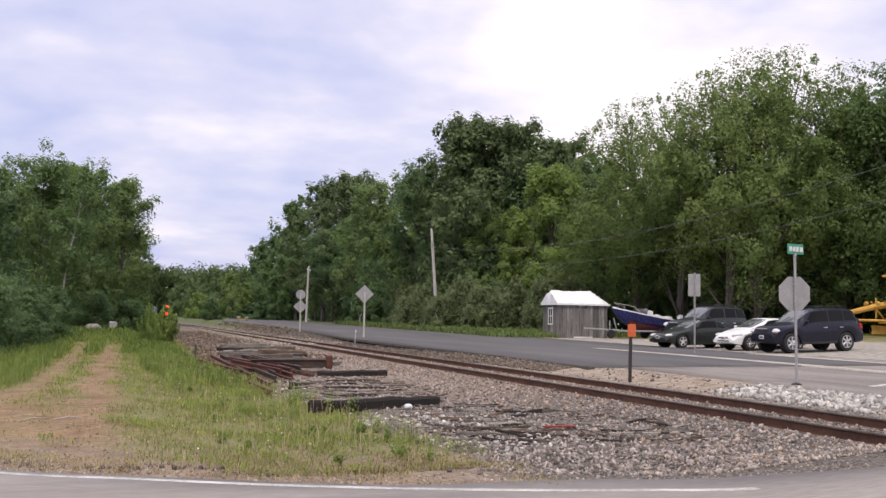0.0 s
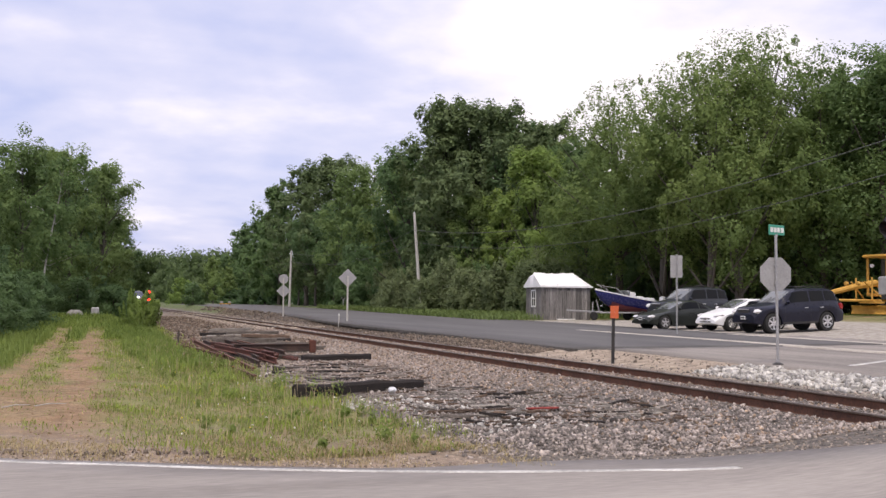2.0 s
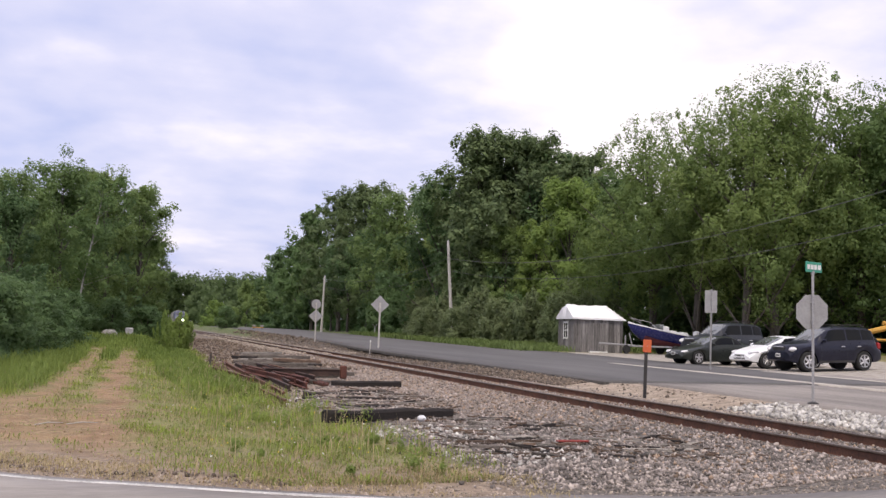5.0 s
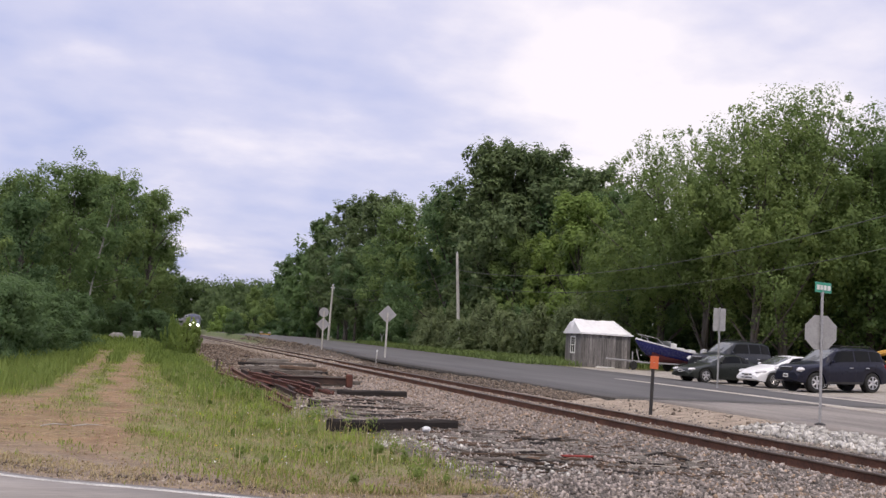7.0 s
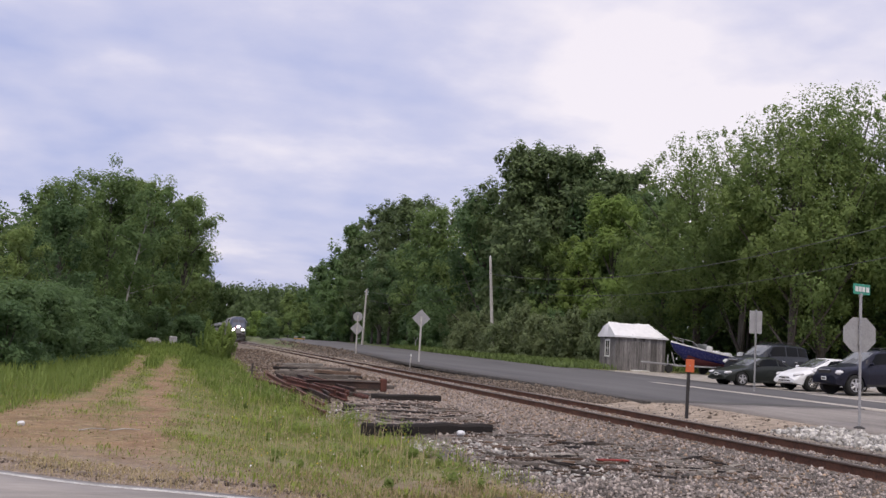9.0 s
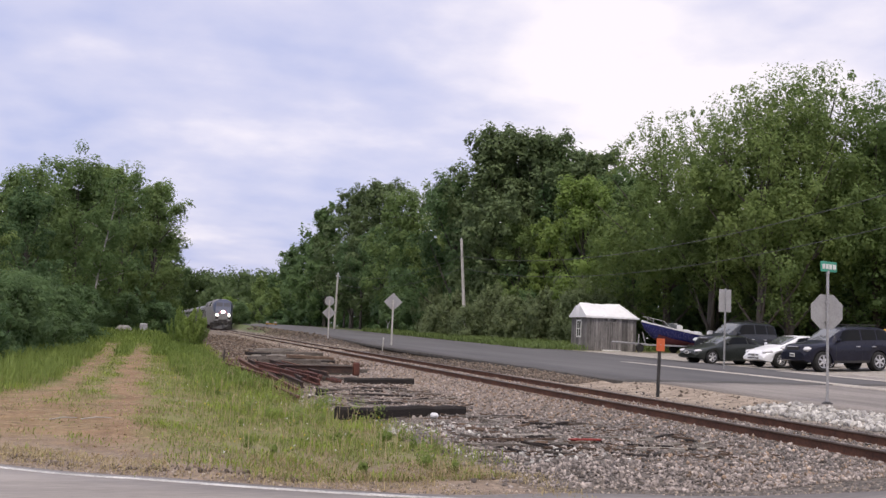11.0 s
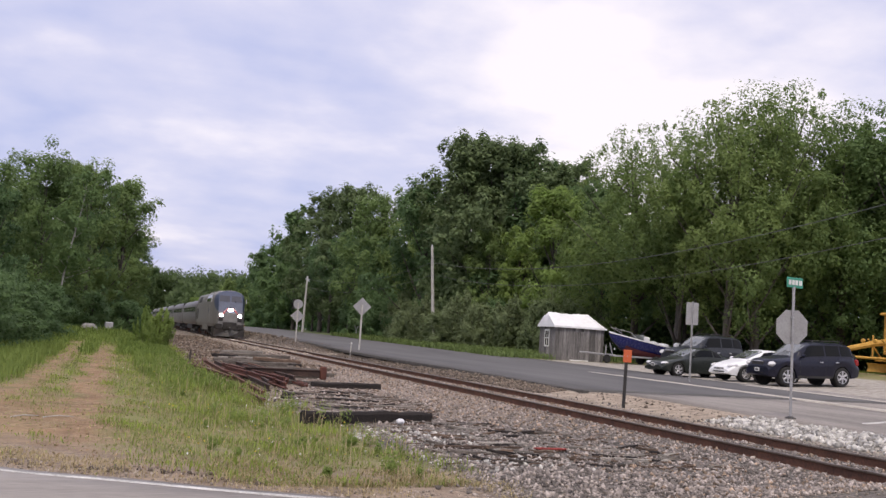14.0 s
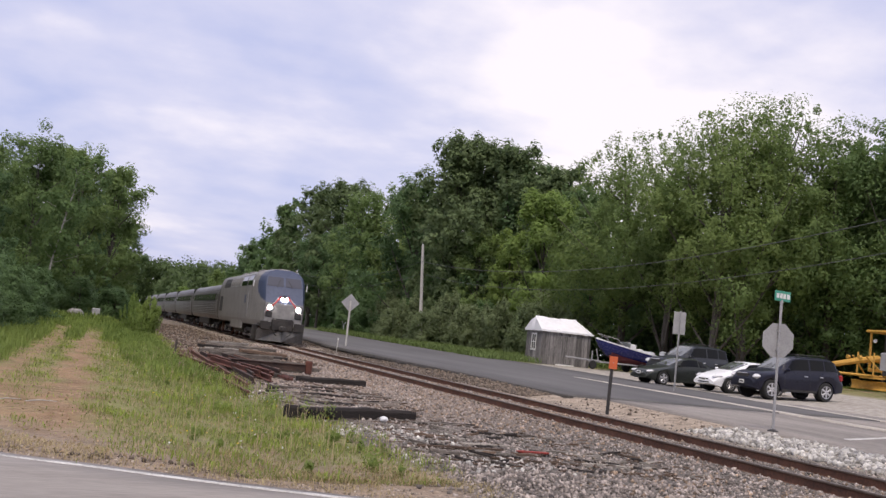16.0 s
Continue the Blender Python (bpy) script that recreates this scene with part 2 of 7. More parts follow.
M["lanegrass"] = leaf_mat("rough_lane_grass", (0.095, 0.15, 0.045), (0.175, 0.255, 0.08), (0.18, 0.24, 0.08), 0.4)
M["flower"] = mat("yellow_petals", (0.6, 0.45, 0.03), (0.75, 0.6, 0.06), 20, 0.7)
M["darkrust"] = mat("dark_rusted_beam", (0.03, 0.021, 0.018), (0.085, 0.05, 0.038), 3, 0.8, 0.003, 0.1, 10)
M["black"] = mat("black_rubber", (0.012, 0.012, 0.012), (0.03, 0.03, 0.03), 5, 0.85)
M["cable"] = mat("weathered_cable_sheath", (0.07, 0.078, 0.072), (0.13, 0.14, 0.13), 3, 0.8)
M["blackpaint"] = mat("black_paint", (0.018, 0.018, 0.02), (0.045, 0.042, 0.04), 3, 0.6)
M["chrome"] = mat("bright_wheel_alloy", (0.5, 0.5, 0.52), (0.66, 0.66, 0.68), 5, 0.3, 0, 0.7)
M["glass"] = glass_mat("dark_glass", (0.006, 0.007, 0.008), 0.06, 0.16)
# pale base and raised IOR stand in for sky reflected in the windscreens
M["glasslight"] = glass_mat("windscreen_glass", (0.10, 0.11, 0.112), 0.03, 0.8, 2.0)
M["lamp"] = mat("clear_lamp_lens", (0.6, 0.6, 0.62), (0.75, 0.75, 0.77), 8, 0.15)
M["redlamp"] = mat("red_lamp_lens", (0.25, 0.01, 0.01), (0.35, 0.02, 0.02), 8, 0.2)
M["orange"] = mat("orange_sign_paint", (0.50, 0.095, 0.032), (0.66, 0.15, 0.055), 3, 0.6)
M["green"] = mat("green_sign_paint", (0.03, 0.26, 0.17), (0.05, 0.34, 0.23), 4, 0.5)
M["yellow"] = mat("faded_machine_yellow", (0.42, 0.22, 0.035), (0.62, 0.35, 0.07), 2, 0.6, 0, 0, 6)
M["bluehull"] = mat("navy_gelcoat", (0.009, 0.013, 0.09), (0.016, 0.023, 0.14), 2, 0.25)
M["boatwhite"] = mat("white_gelcoat", (0.62, 0.63, 0.66), (0.78, 0.78, 0.8), 2, 0.3)


# ---- geometry helpers ----
class Geo:
    """Collects vertices and faces of one mesh."""

    def __init__(self):
        self.v, self.f = [], []

    def add(self, verts, faces):
        k = len(self.v)
        self.v += [tuple(p) for p in verts]
        self.f += [tuple(i + k for i in f) for f in faces]
        return self

    def loft(self, rings, cap=True, closed=True):
        n = len(rings[0])
        verts = [p for r in rings for p in r]
        faces = []
        for i in range(len(rings) - 1):
            for j in range(n if closed else n - 1):
                a, b = i * n + j, i * n + (j + 1) % n
                faces.append((a, b, b + n, a + n))
        if cap:
            faces.append(tuple(reversed(range(n))))
            faces.append(tuple(range((len(rings) - 1) * n, len(rings) * n)))
        return self.add(verts, faces)

    def box(self, c, s, ch=0.0, m=None):
        """A box with chamfered edges; c: centre, s: size, ch: chamfer, m: pose applied after."""
        hx, hy, hz = s[0] / 2, s[1] / 2, s[2] / 2
        if ch <= 0:
            pts = [(x, y, z) for z in (-hz, hz) for x, y in ((-hx, -hy), (hx, -hy), (hx, hy), (-hx, hy))]
            faces = [(3, 2, 1, 0), (4, 5, 6, 7), (0, 1, 5, 4), (1, 2, 6, 5), (2, 3, 7, 6), (3, 0, 4, 7)]
        else:
            ch = min(ch, hx * 0.9, hy * 0.9, hz * 0.9)
            pts, faces = [], []
            for z, d in ((-hz, ch), (-hz + ch, 0), (hz - ch, 0), (hz, ch)):
                ax, ay = hx - d, hy - d
                pts += [(-ax + ch, -ay, z), (ax - ch, -ay, z), (ax, -ay + ch, z), (ax, ay - ch, z), (ax - ch, ay, z), (-ax + ch, ay, z), (-ax, ay - ch, z), (-ax, -ay + ch, z)]
            for i in range(3):
                for j in range(8):
                    a, b = i * 8 + j, i * 8 + (j + 1) % 8
                    faces.append((a, b, b + 8, a + 8))
            faces += [tuple(reversed(range(8))), tuple(range(24, 32))]
        mm = Matrix.Translation(c) if m is None else m @ Matrix.Translation(c)
        return self.add([mm @ Vector(p) for p in pts], faces)

    def tube(self, pts, radii, n=8, cap=True):
        """A round tube through pts."""
        rings = []
        pts = [Vector(p) for p in pts]
        for i, p in enumerate(pts):
            d = (pts[min(i + 1, len(pts) - 1)] - pts[max(i - 1, 0)]).normalized()
            side = d.cross(Vector((0, 0, 1)) if abs(d.z) < 0.9 else Vector((0, 1, 0))).normalized()
            upv = side.cross(d)
            r = radii[i] if isinstance(radii, (list, tuple)) else radii
            rings.append([p + r * (math.cos(a) * side - math.sin(a) * upv) for a in (2 * math.pi * k / n for k in range(n))])
        return self.loft(rings, cap)

    def loft_ring(self, prof, axis="y", c=(0, 0, 0), n=24):
        """A turned ring, open in the middle."""
        k = len(self.f)
        self.lathe(list(prof) + [prof[0]], axis, c, n)
        self.f = self.f[:-2]
        return self

    def lathe(self, prof, axis="z", c=(0, 0, 0), n=20):
        """Turns a profile of (radius, along) round an axis."""
        rings = []
        for r, h in prof:
            ring = []
            for k in range(n):
                a = 2 * math.pi * k / n
                u, w = r * math.cos(a), r * math.sin(a)
                ring.append({"z": (c[0] + u, c[1] + w, c[2] + h), "y": (c[0] + w, c[1] + h, c[2] + u), "x": (c[0] + h, c[1] + u, c[2] + w)}[axis])
            rings.append(ring)
        return self.loft(rings)

    def prism(self, poly, y0, y1):
        """Extrudes a polygon of (x, z) from y0 to y1 (counter-clockwise seen from -y)."""
        return self.loft([[(x, y0, z) for x, z in poly], [(x, y1, z) for x, z in poly]])

    def mesh(self, name, material, smooth=None):
        me = bpy.data.meshes.new(name)
        me.from_pydata(self.v, [], self.f)
        if material:
            me.materials.append(material)
        if smooth:
            me.polygons.foreach_set("use_smooth", [True] * len(me.polygons))
            me.set_sharp_from_angle(angle=radians(smooth))
        me.update()
        return me


def array_mesh(name, verts, size, material, smooth=False, facing=None):
    """A mesh from an array of corners, faces of `size` corners each, in order; or size an array of faces."""
    me = bpy.data.meshes.new(name)
    verts = np.asarray(verts, dtype=np.float32).reshape(-1, 3)
    faces = np.arange(len(verts), dtype=np.int32).reshape(-1, size) if isinstance(size, int) else np.asarray(size, dtype=np.int32)
    me.vertices.add(len(verts))
    me.vertices.foreach_set("co", verts.ravel())
    me.loops.add(faces.size)
    me.loops.foreach_set("vertex_index", faces.ravel())
    me.polygons.add(len(faces))
    me.polygons.foreach_set("loop_start", np.arange(0, faces.size, faces.shape[1], dtype=np.int32))
    if smooth:
        me.polygons.foreach_set("use_smooth", [True] * len(faces))
    me.update(calc_edges=True)
    if material:
        me.materials.append(material)
    if facing is not None:
        me.polygons.foreach_set("use_smooth", [True] * len(faces))
        me.normals_split_custom_set_from_vertices(np.asarray(facing, dtype=np.float32))
    return me


def leaf_mesh(name, cloud, material):
    """A mesh of loose leaves from leaf_cloud()."""
    return array_mesh(name, cloud[0], 3, material, facing=cloud[1])


def part(name, g, material, parent, label="", smooth=None, m=None):
    """Links a Geo (or a mesh) as one mesh object under a thing or a part."""
    me = g if isinstance(g, bpy.types.Mesh) else g.mesh(name, material, smooth)
    ob = new(name, me)
    ob.parent = parent
    if m is not None:
        ob.matrix_basis = m
    return tagged(ob, label)


def thing(name, m, label, category, group="", kind=""):
    ob = new(name)
    ob.empty_display_size = 0.2
    ob.matrix_basis = m
    return tagged(ob, label, category, group, kind)


def solid(name, g, material, label, category, m=None, kind="", smooth=None, group=""):
    me = g if isinstance(g, bpy.types.Mesh) else g.mesh(name, material, smooth)
    ob = new(name, me)
    if m is not None:
        ob.matrix_basis = m
    return tagged(ob, label, category, group, kind)


def sstep(a, b, x):
    t = np.clip((np.asarray(x, float) - a) / (b - a), 0, 1)
    return t * t * (3 - 2 * t)


# ---- the land ----
TRACK_X, RAIL_Z, GAUGE = 9.95, 0.29, 1.51
lot_rise = lambda x, y: 0.036 * np.clip(np.asarray(x, float) - 27, 0, 14) * sstep(18, 30, y) * (1 - sstep(52, 60, y))
far_side = lambda x, y: lot_rise(x, y) + 0.30 + 0.006 * np.clip(np.asarray(y, float) - 20, -3, 140) + 0.009 * np.clip(np.asarray(x, float) - 14, 0, 22)


def ground_z(x, y):
    x, y = np.asarray(x, float), np.asarray(y, float)
    z = 0.085 * sstep(2.4, 5.0, x) + 0.055 * sstep(7.4, 8.6, x)
    z = z + (far_side(x, y) - 0.14) * sstep(11.3, 13.3, x) + 0.55 * sstep(48, 70, y) * sstep(1.9, 0.2, x)
    near = sstep(10.7, 9.9, y) * (1 - sstep(11.3, 13.3, x))
    z = z * (1 - near) + near * (RAIL_Z - 0.03) * sstep(5.0, 9.0, x)
    rough = np.sin(x * 1.9 + 0.6 * y) * np.sin(y * 1.3 - 0.4 * x) * 0.02
    return z + rough * sstep(9.8, 11.5, y) * (1 - sstep(4, 6, x) * (1 - sstep(26.5, 28, x)))


def gz(x, y):
    return float(ground_z(x, y))


def land():
    xs = np.concatenate([-np.geomspace(1800, 16, 16), np.arange(-14, 48, 0.5), np.geomspace(50, 1800, 16)])
    ys = np.concatenate([-np.geomspace(900, 6, 10), np.arange(-4, 64, 0.5), np.geomspace(66, 2400, 50)])
    X, Y = np.meshgrid(xs, ys)
    Z = ground_z(X, Y)
    nx, ny = len(xs), len(ys)
    idx = np.arange(nx * ny).reshape(ny, nx)
    faces = np.stack([idx[:-1, :-1], idx[:-1, 1:], idx[1:, 1:], idx[1:, :-1]], -1).reshape(-1, 4)
    m = bpy.data.materials.new("meadow_dirt_and_ballast")
    n, l = links_of(m)
    p = n["Principled BSDF"]
    geo, sep = n.new("ShaderNodeNewGeometry"), n.new("ShaderNodeSeparateXYZ")
    warp = n.new("ShaderNodeTexNoise")
    warp.inputs["Scale"].default_value, warp.inputs["Detail"].default_value = 0.9, 6
    l.new(geo.outputs["Position"], warp.inputs["Vector"])
    ws = n.new("ShaderNodeVectorMath")
    ws.operation = "MULTIPLY_ADD"
    ws.inputs[1].default_value, ws.inputs[2].default_value = (1.5, 1.5, 0), (-0.75, -0.75, 0)
    l.new(warp.outputs["Color"], ws.inputs[0])
    wa = n.new("ShaderNodeVectorMath")
    l.new(geo.outputs["Position"], wa.inputs[0])
    l.new(ws.outputs[0], wa.inputs[1])
    l.new(wa.outputs[0], sep.inputs[0])
    x, y = sep.outputs[0], sep.outputs[1]

    def mth(op, a, b=0.0, c=0.0):
        k = n.new("ShaderNodeMath")
        k.operation = op
        for i, v in enumerate((a, b, c)):
            if isinstance(v, (int, float)):
                k.inputs[i].default_value = v
            else:
                l.new(v, k.inputs[i])
        return k.outputs[0]

    def rise(v, a, b):
        k = n.new("ShaderNodeMapRange")
        k.interpolation_type = "SMOOTHSTEP"
        k.inputs["From Min"].default_value, k.inputs["From Max"].default_value = a, b
        l.new(v, k.inputs["Value"])
        return k.outputs["Result"]

    def band(v, a, b, soft):
        return mth("MULTIPLY", rise(v, a - soft, a + soft), mth("SUBTRACT", 1.0, rise(v, b - soft, b + soft)))

    def tone(a, b, scale, detail=6):
        t, r = n.new("ShaderNodeTexNoise"), n.new("ShaderNodeValToRGB")
        t.inputs["Scale"].default_value, t.inputs["Detail"].default_value, t.inputs["Roughness"].default_value = scale, detail, 0.65
        l.new(geo.outputs["Position"], t.inputs["Vector"])
        r.color_ramp.elements[0].position, r.color_ramp.elements[1].position = 0.35, 0.65
        r.color_ramp.elements[0].color, r.color_ramp.elements[1].color = (*a, 1), (*b, 1)
        l.new(t.outputs["Fac"], r.inputs[0])
        return r.outputs["Color"]

    def over(base, top, fac):
        k = n.new("ShaderNodeMix")
        k.data_type = "RGBA"
        l.new(fac, k.inputs["Factor"])
        l.new(base, k.inputs["A"])
        l.new(top, k.inputs["B"])
        return k.outputs["Result"]

    lush = tone((0.06, 0.085, 0.03), (0.13, 0.16, 0.055), 1.2)
    brown = over(tone((0.13, 0.10, 0.078), (0.30, 0.235, 0.18), 2.5, 8), tone((0.055, 0.045, 0.038), (0.20, 0.165, 0.135), 6.0, 6), rise(tone((0, 0, 0), (1, 1, 1), 0.9), 0.35, 0.8))
    grass = over(tone((0.141, 0.153, 0.0495), (0.254, 0.243, 0.099), 2.2), tone((0.188, 0.14, 0.081), (0.338, 0.261, 0.144), 9.0), rise(tone((0, 0, 0), (1, 1, 1), 1.1), 0.35, 0.9))
    dirt = over(tone((0.14, 0.0792, 0.0405), (0.344, 0.221, 0.122), 0.9, 9), tone((0.121, 0.0765, 0.045), (0.437, 0.302, 0.18), 7.0, 9), rise(tone((0, 0, 0), (1, 1, 1), 1.7), 0.2, 0.9))
    soil = over(tone((0.153, 0.114, 0.0836), (0.36, 0.277, 0.207), 1.3, 8), tone((0.108, 0.0836, 0.0634), (0.423, 0.334, 0.255), 11.0, 8), rise(tone((0, 0, 0), (1, 1, 1), 2.3), 0.2, 0.9))
    crumb = tone((0.063, 0.0528, 0.0475), (0.175, 0.145, 0.125), 6.0, 5)
    ballast = tone((0.035, 0.030, 0.027), (0.215, 0.19, 0.167), 16.0, 3)
    tan = tone((0.153, 0.116, 0.0903), (0.378, 0.297, 0.232), 9.0, 4)
    sandy = tone((0.19, 0.145, 0.105), (0.47, 0.385, 0.30), 3.0, 7)
    pale = tone((0.24, 0.215, 0.185), (0.47, 0.435, 0.39), 3.5)
    ruts = mth("MULTIPLY", mth("MAXIMUM", band(x, -2.02, -1.42, 0.4), band(x, -0.86, 0.0, 0.36)), mth("SUBTRACT", 1.0, rise(y, 44, 60)))
    apron = mth("MULTIPLY", mth("SUBTRACT", 1.0, rise(x, -0.4, 0.5)), mth("SUBTRACT", 1.0, rise(mth("ADD", y, mth("MULTIPLY", x, 1.5)), 15.5, 25)))
    c = over(grass, dirt, mth("MAXIMUM", ruts, mth("MULTIPLY", apron, 0.85)))
    edge = mth("ADD", y, mth("MULTIPLY", x, 0.5))
    c = over(c, soil, mth("SUBTRACT", 1.0, rise(edge, 11.9, 15.0)))
    left = n.new("ShaderNodeMapRange")
    for k, v in zip(("From Min", "From Max", "To Min", "To Max"), (12.0, 34.0, 3.9, 2.3)):
        left.inputs[k].default_value = v
    l.new(y, left.inputs["Value"])
    bal = mth("MULTIPLY", rise(mth("SUBTRACT", x, left.outputs["Result"]), -0.25, 0.3), mth("SUBTRACT", 1.0, rise(x, 11.7, 12.6)))
    c = over(c, ballast, bal)
    c = over(c, tan, mth("MULTIPLY", mth("MULTIPLY", band(x, 2.6, 12.4, 0.8), rise(y, 15, 24)), mth("SUBTRACT", 0.85, mth("MULTIPLY", rise(y, 85, 130), 0.75))))
    c = over(c, brown, mth("MULTIPLY", band(x, 2.4, 8.0, 0.7), mth("MULTIPLY", rise(y, 36, 46), 0.9)))
    c = over(c, lush, mth("MULTIPLY", rise(y, 95, 130), mth("MAXIMUM", rise(x, 11.6, 12.4), mth("SUBTRACT", 1.0, rise(x, 2.5, 4.5)))))
    shoulder = band(x, 11.35, 14.2, 0.35)
    bank = mth("MULTIPLY", band(x, 12.0, 14.2, 0.4), mth("SUBTRACT", 1.0, rise(y, 90, 120)))
    c = over(c, pale, mth("MULTIPLY", bank, mth("SUBTRACT", 1.0, rise(y, 28, 40))))
    c = over(c, sandy, mth("MULTIPLY", mth("MULTIPLY", band(x, 11.9, 14.6, 0.4), band(y, 18.5, 29.0, 1.5)), 0.9))
    c = over(c, crumb, mth("MULTIPLY", shoulder, mth("MULTIPLY", rise(y, 28, 40), mth("SUBTRACT", 1.0, rise(y, 90, 120)))))
    c = over(c, pale, mth("MULTIPLY", band(x, 24.0, 36.0, 0.9), mth("SUBTRACT", 1.0, rise(y, 60.0, 63.0))))
    l.new(c, p.inputs["Base Color"])
    p.inputs["Roughness"].default_value = 0.95
    bt, bn = n.new("ShaderNodeTexNoise"), n.new("ShaderNodeBump")
    bt.inputs["Scale"].default_value, bt.inputs["Detail"].default_value = 16, 4
    l.new(geo.outputs["Position"], bt.inputs["Vector"])
    bn.inputs["Strength"].default_value, bn.inputs["Distance"].default_value = 0.9, 0.05
    l.new(bt.outputs["Fac"], bn.inputs["Height"])
    l.new(bn.outputs["Normal"], p.inputs["Normal"])
    solid("ground", array_mesh("ground", np.stack([X, Y, Z], -1), faces, m, True), None, "grassy ground with dirt ruts and a grey ballast bed", "ground", kind="structure")


land()


def sheet(name, xs, ys, zfun, material, label, lift=0.02, kind="structure", category="road", taper=None):
    """A strip of paving that follows the land; taper(u, y) may shift x."""
    X, Y = np.meshgrid(np.asarray(xs, float), np.asarray(ys, float))
    if taper is not None:
        X, Y = taper(X, Y)
    Z = zfun(X, Y) + lift
    ny, nx = X.shape
    idx = np.arange(nx * ny).reshape(ny, nx)
    faces = np.stack([idx[:-1, :-1], idx[:-1, 1:], idx[1:, 1:], idx[1:, :-1]], -1).reshape(-1, 4)
    verts = np.stack([X, Y, Z], -1).reshape(-1, 3)
    rim = np.concatenate([idx[0, :-1], idx[:-1, -1], idx[-1, :0:-1], idx[:0:-1, 0]])
    low = verts[rim] - np.array([0, 0, 0.12])
    k = len(verts)
    skirt = [(rim[i], k + i, k + (i + 1) % len(rim), rim[(i + 1) % len(rim)]) for i in range(len(rim))]
    return solid(name, array_mesh(name, np.concatenate([verts, low]), np.concatenate([faces, np.array(skirt)]), material, False), None, label, category, kind=kind)


def edge_y(x):
    """Far edge of the road that the camera looks across: it bends away on one side."""
    x = np.asarray(x, float)
    u = 5.0 - x
    return 9.0 + np.where(u < 0, 0.33 * u, 0.13 * np.clip(u, 0, 8) + 0.04 * np.clip(u, 0, 8) ** 2 + 0.77 * np.clip(u - 8, 0, 40))


def crossing():
    xs = np.concatenate([np.linspace(-40, -6, 18), np.arange(-5.5, 8.95, 0.4)])

    def bend(X, Y):
        out = edge_y(X) + 0.2 + 0.5 * sstep(2.5, 4.5, X)
        return X, out - 9.0 * (1 - Y)
    sheet("road_1", xs, np.linspace(0, 1, 12), ground_z, M["asphalt_old"], "grey worn asphalt road with faded edge line", 0.02, taper=bend)
    sheet("road_crossing", np.linspace(9.3, 10.6, 6), np.linspace(0.2, 9.3, 10), lambda a, b: RAIL_Z - 0.03 + 0 * a, M["asphalt_old"], "asphalt infill between the rails at the crossing", 0.0)

    def mark(X, Y):
        return X, edge_y(X) + 0.11 * (Y - 0.5)
    sheet("road_marking", np.concatenate([np.linspace(-30, -6, 16), np.arange(-5.5, 6.2, 0.3)]), [0, 1], ground_z, M["line"], "faded white edge line on asphalt", 0.026, taper=mark, category="road marking")


crossing()
ROAD_L, ROAD_R = 13.45, 23.2


def side_road():
    ysn = np.concatenate([[27.2], np.arange(28, 100, 2.0), np.arange(100, 215, 6.0)])
    wob = lambda X, Y: (X + (0.10 * np.sin(Y * 0.21) + 0.05 * np.sin(Y * 1.9) - 1.0 * (1 - sstep(58, 85, Y)) + 0.5 * (1 - sstep(30, 48, Y))) * (X < 14) + (X > 20) * 0.3 * np.sin(Y * 0.13) - (X > 20) * 1.0 * sstep(50, 75, Y), Y)
    sheet("road_2", [ROAD_L, 15, 17, 19, 21, 23, 24.8], ysn, far_side, M["asphalt_new"], "fresh dark asphalt lane beside the railway", 0.055, taper=wob)
    sheet("road_edge", [ROAD_L - 1.14, ROAD_L - 1.06, ROAD_L - 0.9], np.concatenate([[27.0], np.arange(28, 120, 1.0)]), far_side, M["asphalt_edge"], "dark crumbled asphalt edge of the lane", 0.03,
          taper=lambda X, Y: (X + 0.10 * np.sin(Y * 0.21) + 0.07 * np.sin(Y * 2.3) + 0.05 * np.sin(Y * 5.1) * (X < 12.2) + 1.0 * sstep(58, 85, Y) + 0.5 * (1 - sstep(30, 48, Y)), Y))
    sheet("road_3", np.arange(ROAD_L + 0.5, 20.3, 1.0), np.concatenate([[0.5, 6, 12], np.arange(14, 28, 2.0), [27.2]]), far_side, M["asphalt_mid"], "worn grey asphalt by the stop sign", 0.03)
    sheet("pavement_strip", [20.0, 20.3, 20.6], np.arange(2, 44, 2.0), far_side, M["sand"], "pale sandy strip along worn asphalt", 0.062, category="pavement",
          taper=lambda X, Y: (X - 0.2 * sstep(30, 42, Y) * (X > 20.3), Y))
    sheet("road_4", [20.6, 22.2, 23.8], np.arange(2, 31, 2.0), far_side, M["asphalt_mid"], "worn grey asphalt between sandy strips", 0.03)
    sheet("pavement_strip_2", [23.8, 24.1, 24.35], np.arange(2, 38, 2.0), far_side, M["sand"], "narrow pale sandy strip in the asphalt", 0.062, category="pavement")
    sheet("road_5", [24.35, 25.2, 26.0], np.arange(2, 36, 2.0), far_side, M["asphalt_mid"], "strip of worn asphalt beside the gravel lot", 0.03)
    sheet("stop_line", np.linspace(15.85, 20.0, 6), [0.0, 0.2], far_side, M["line"], "faded white stop line on asphalt", 0.036, category="road marking",
          taper=lambda X, Y: (X, 19.0 + 0.6 * (X - 15.85) + Y))


side_road()


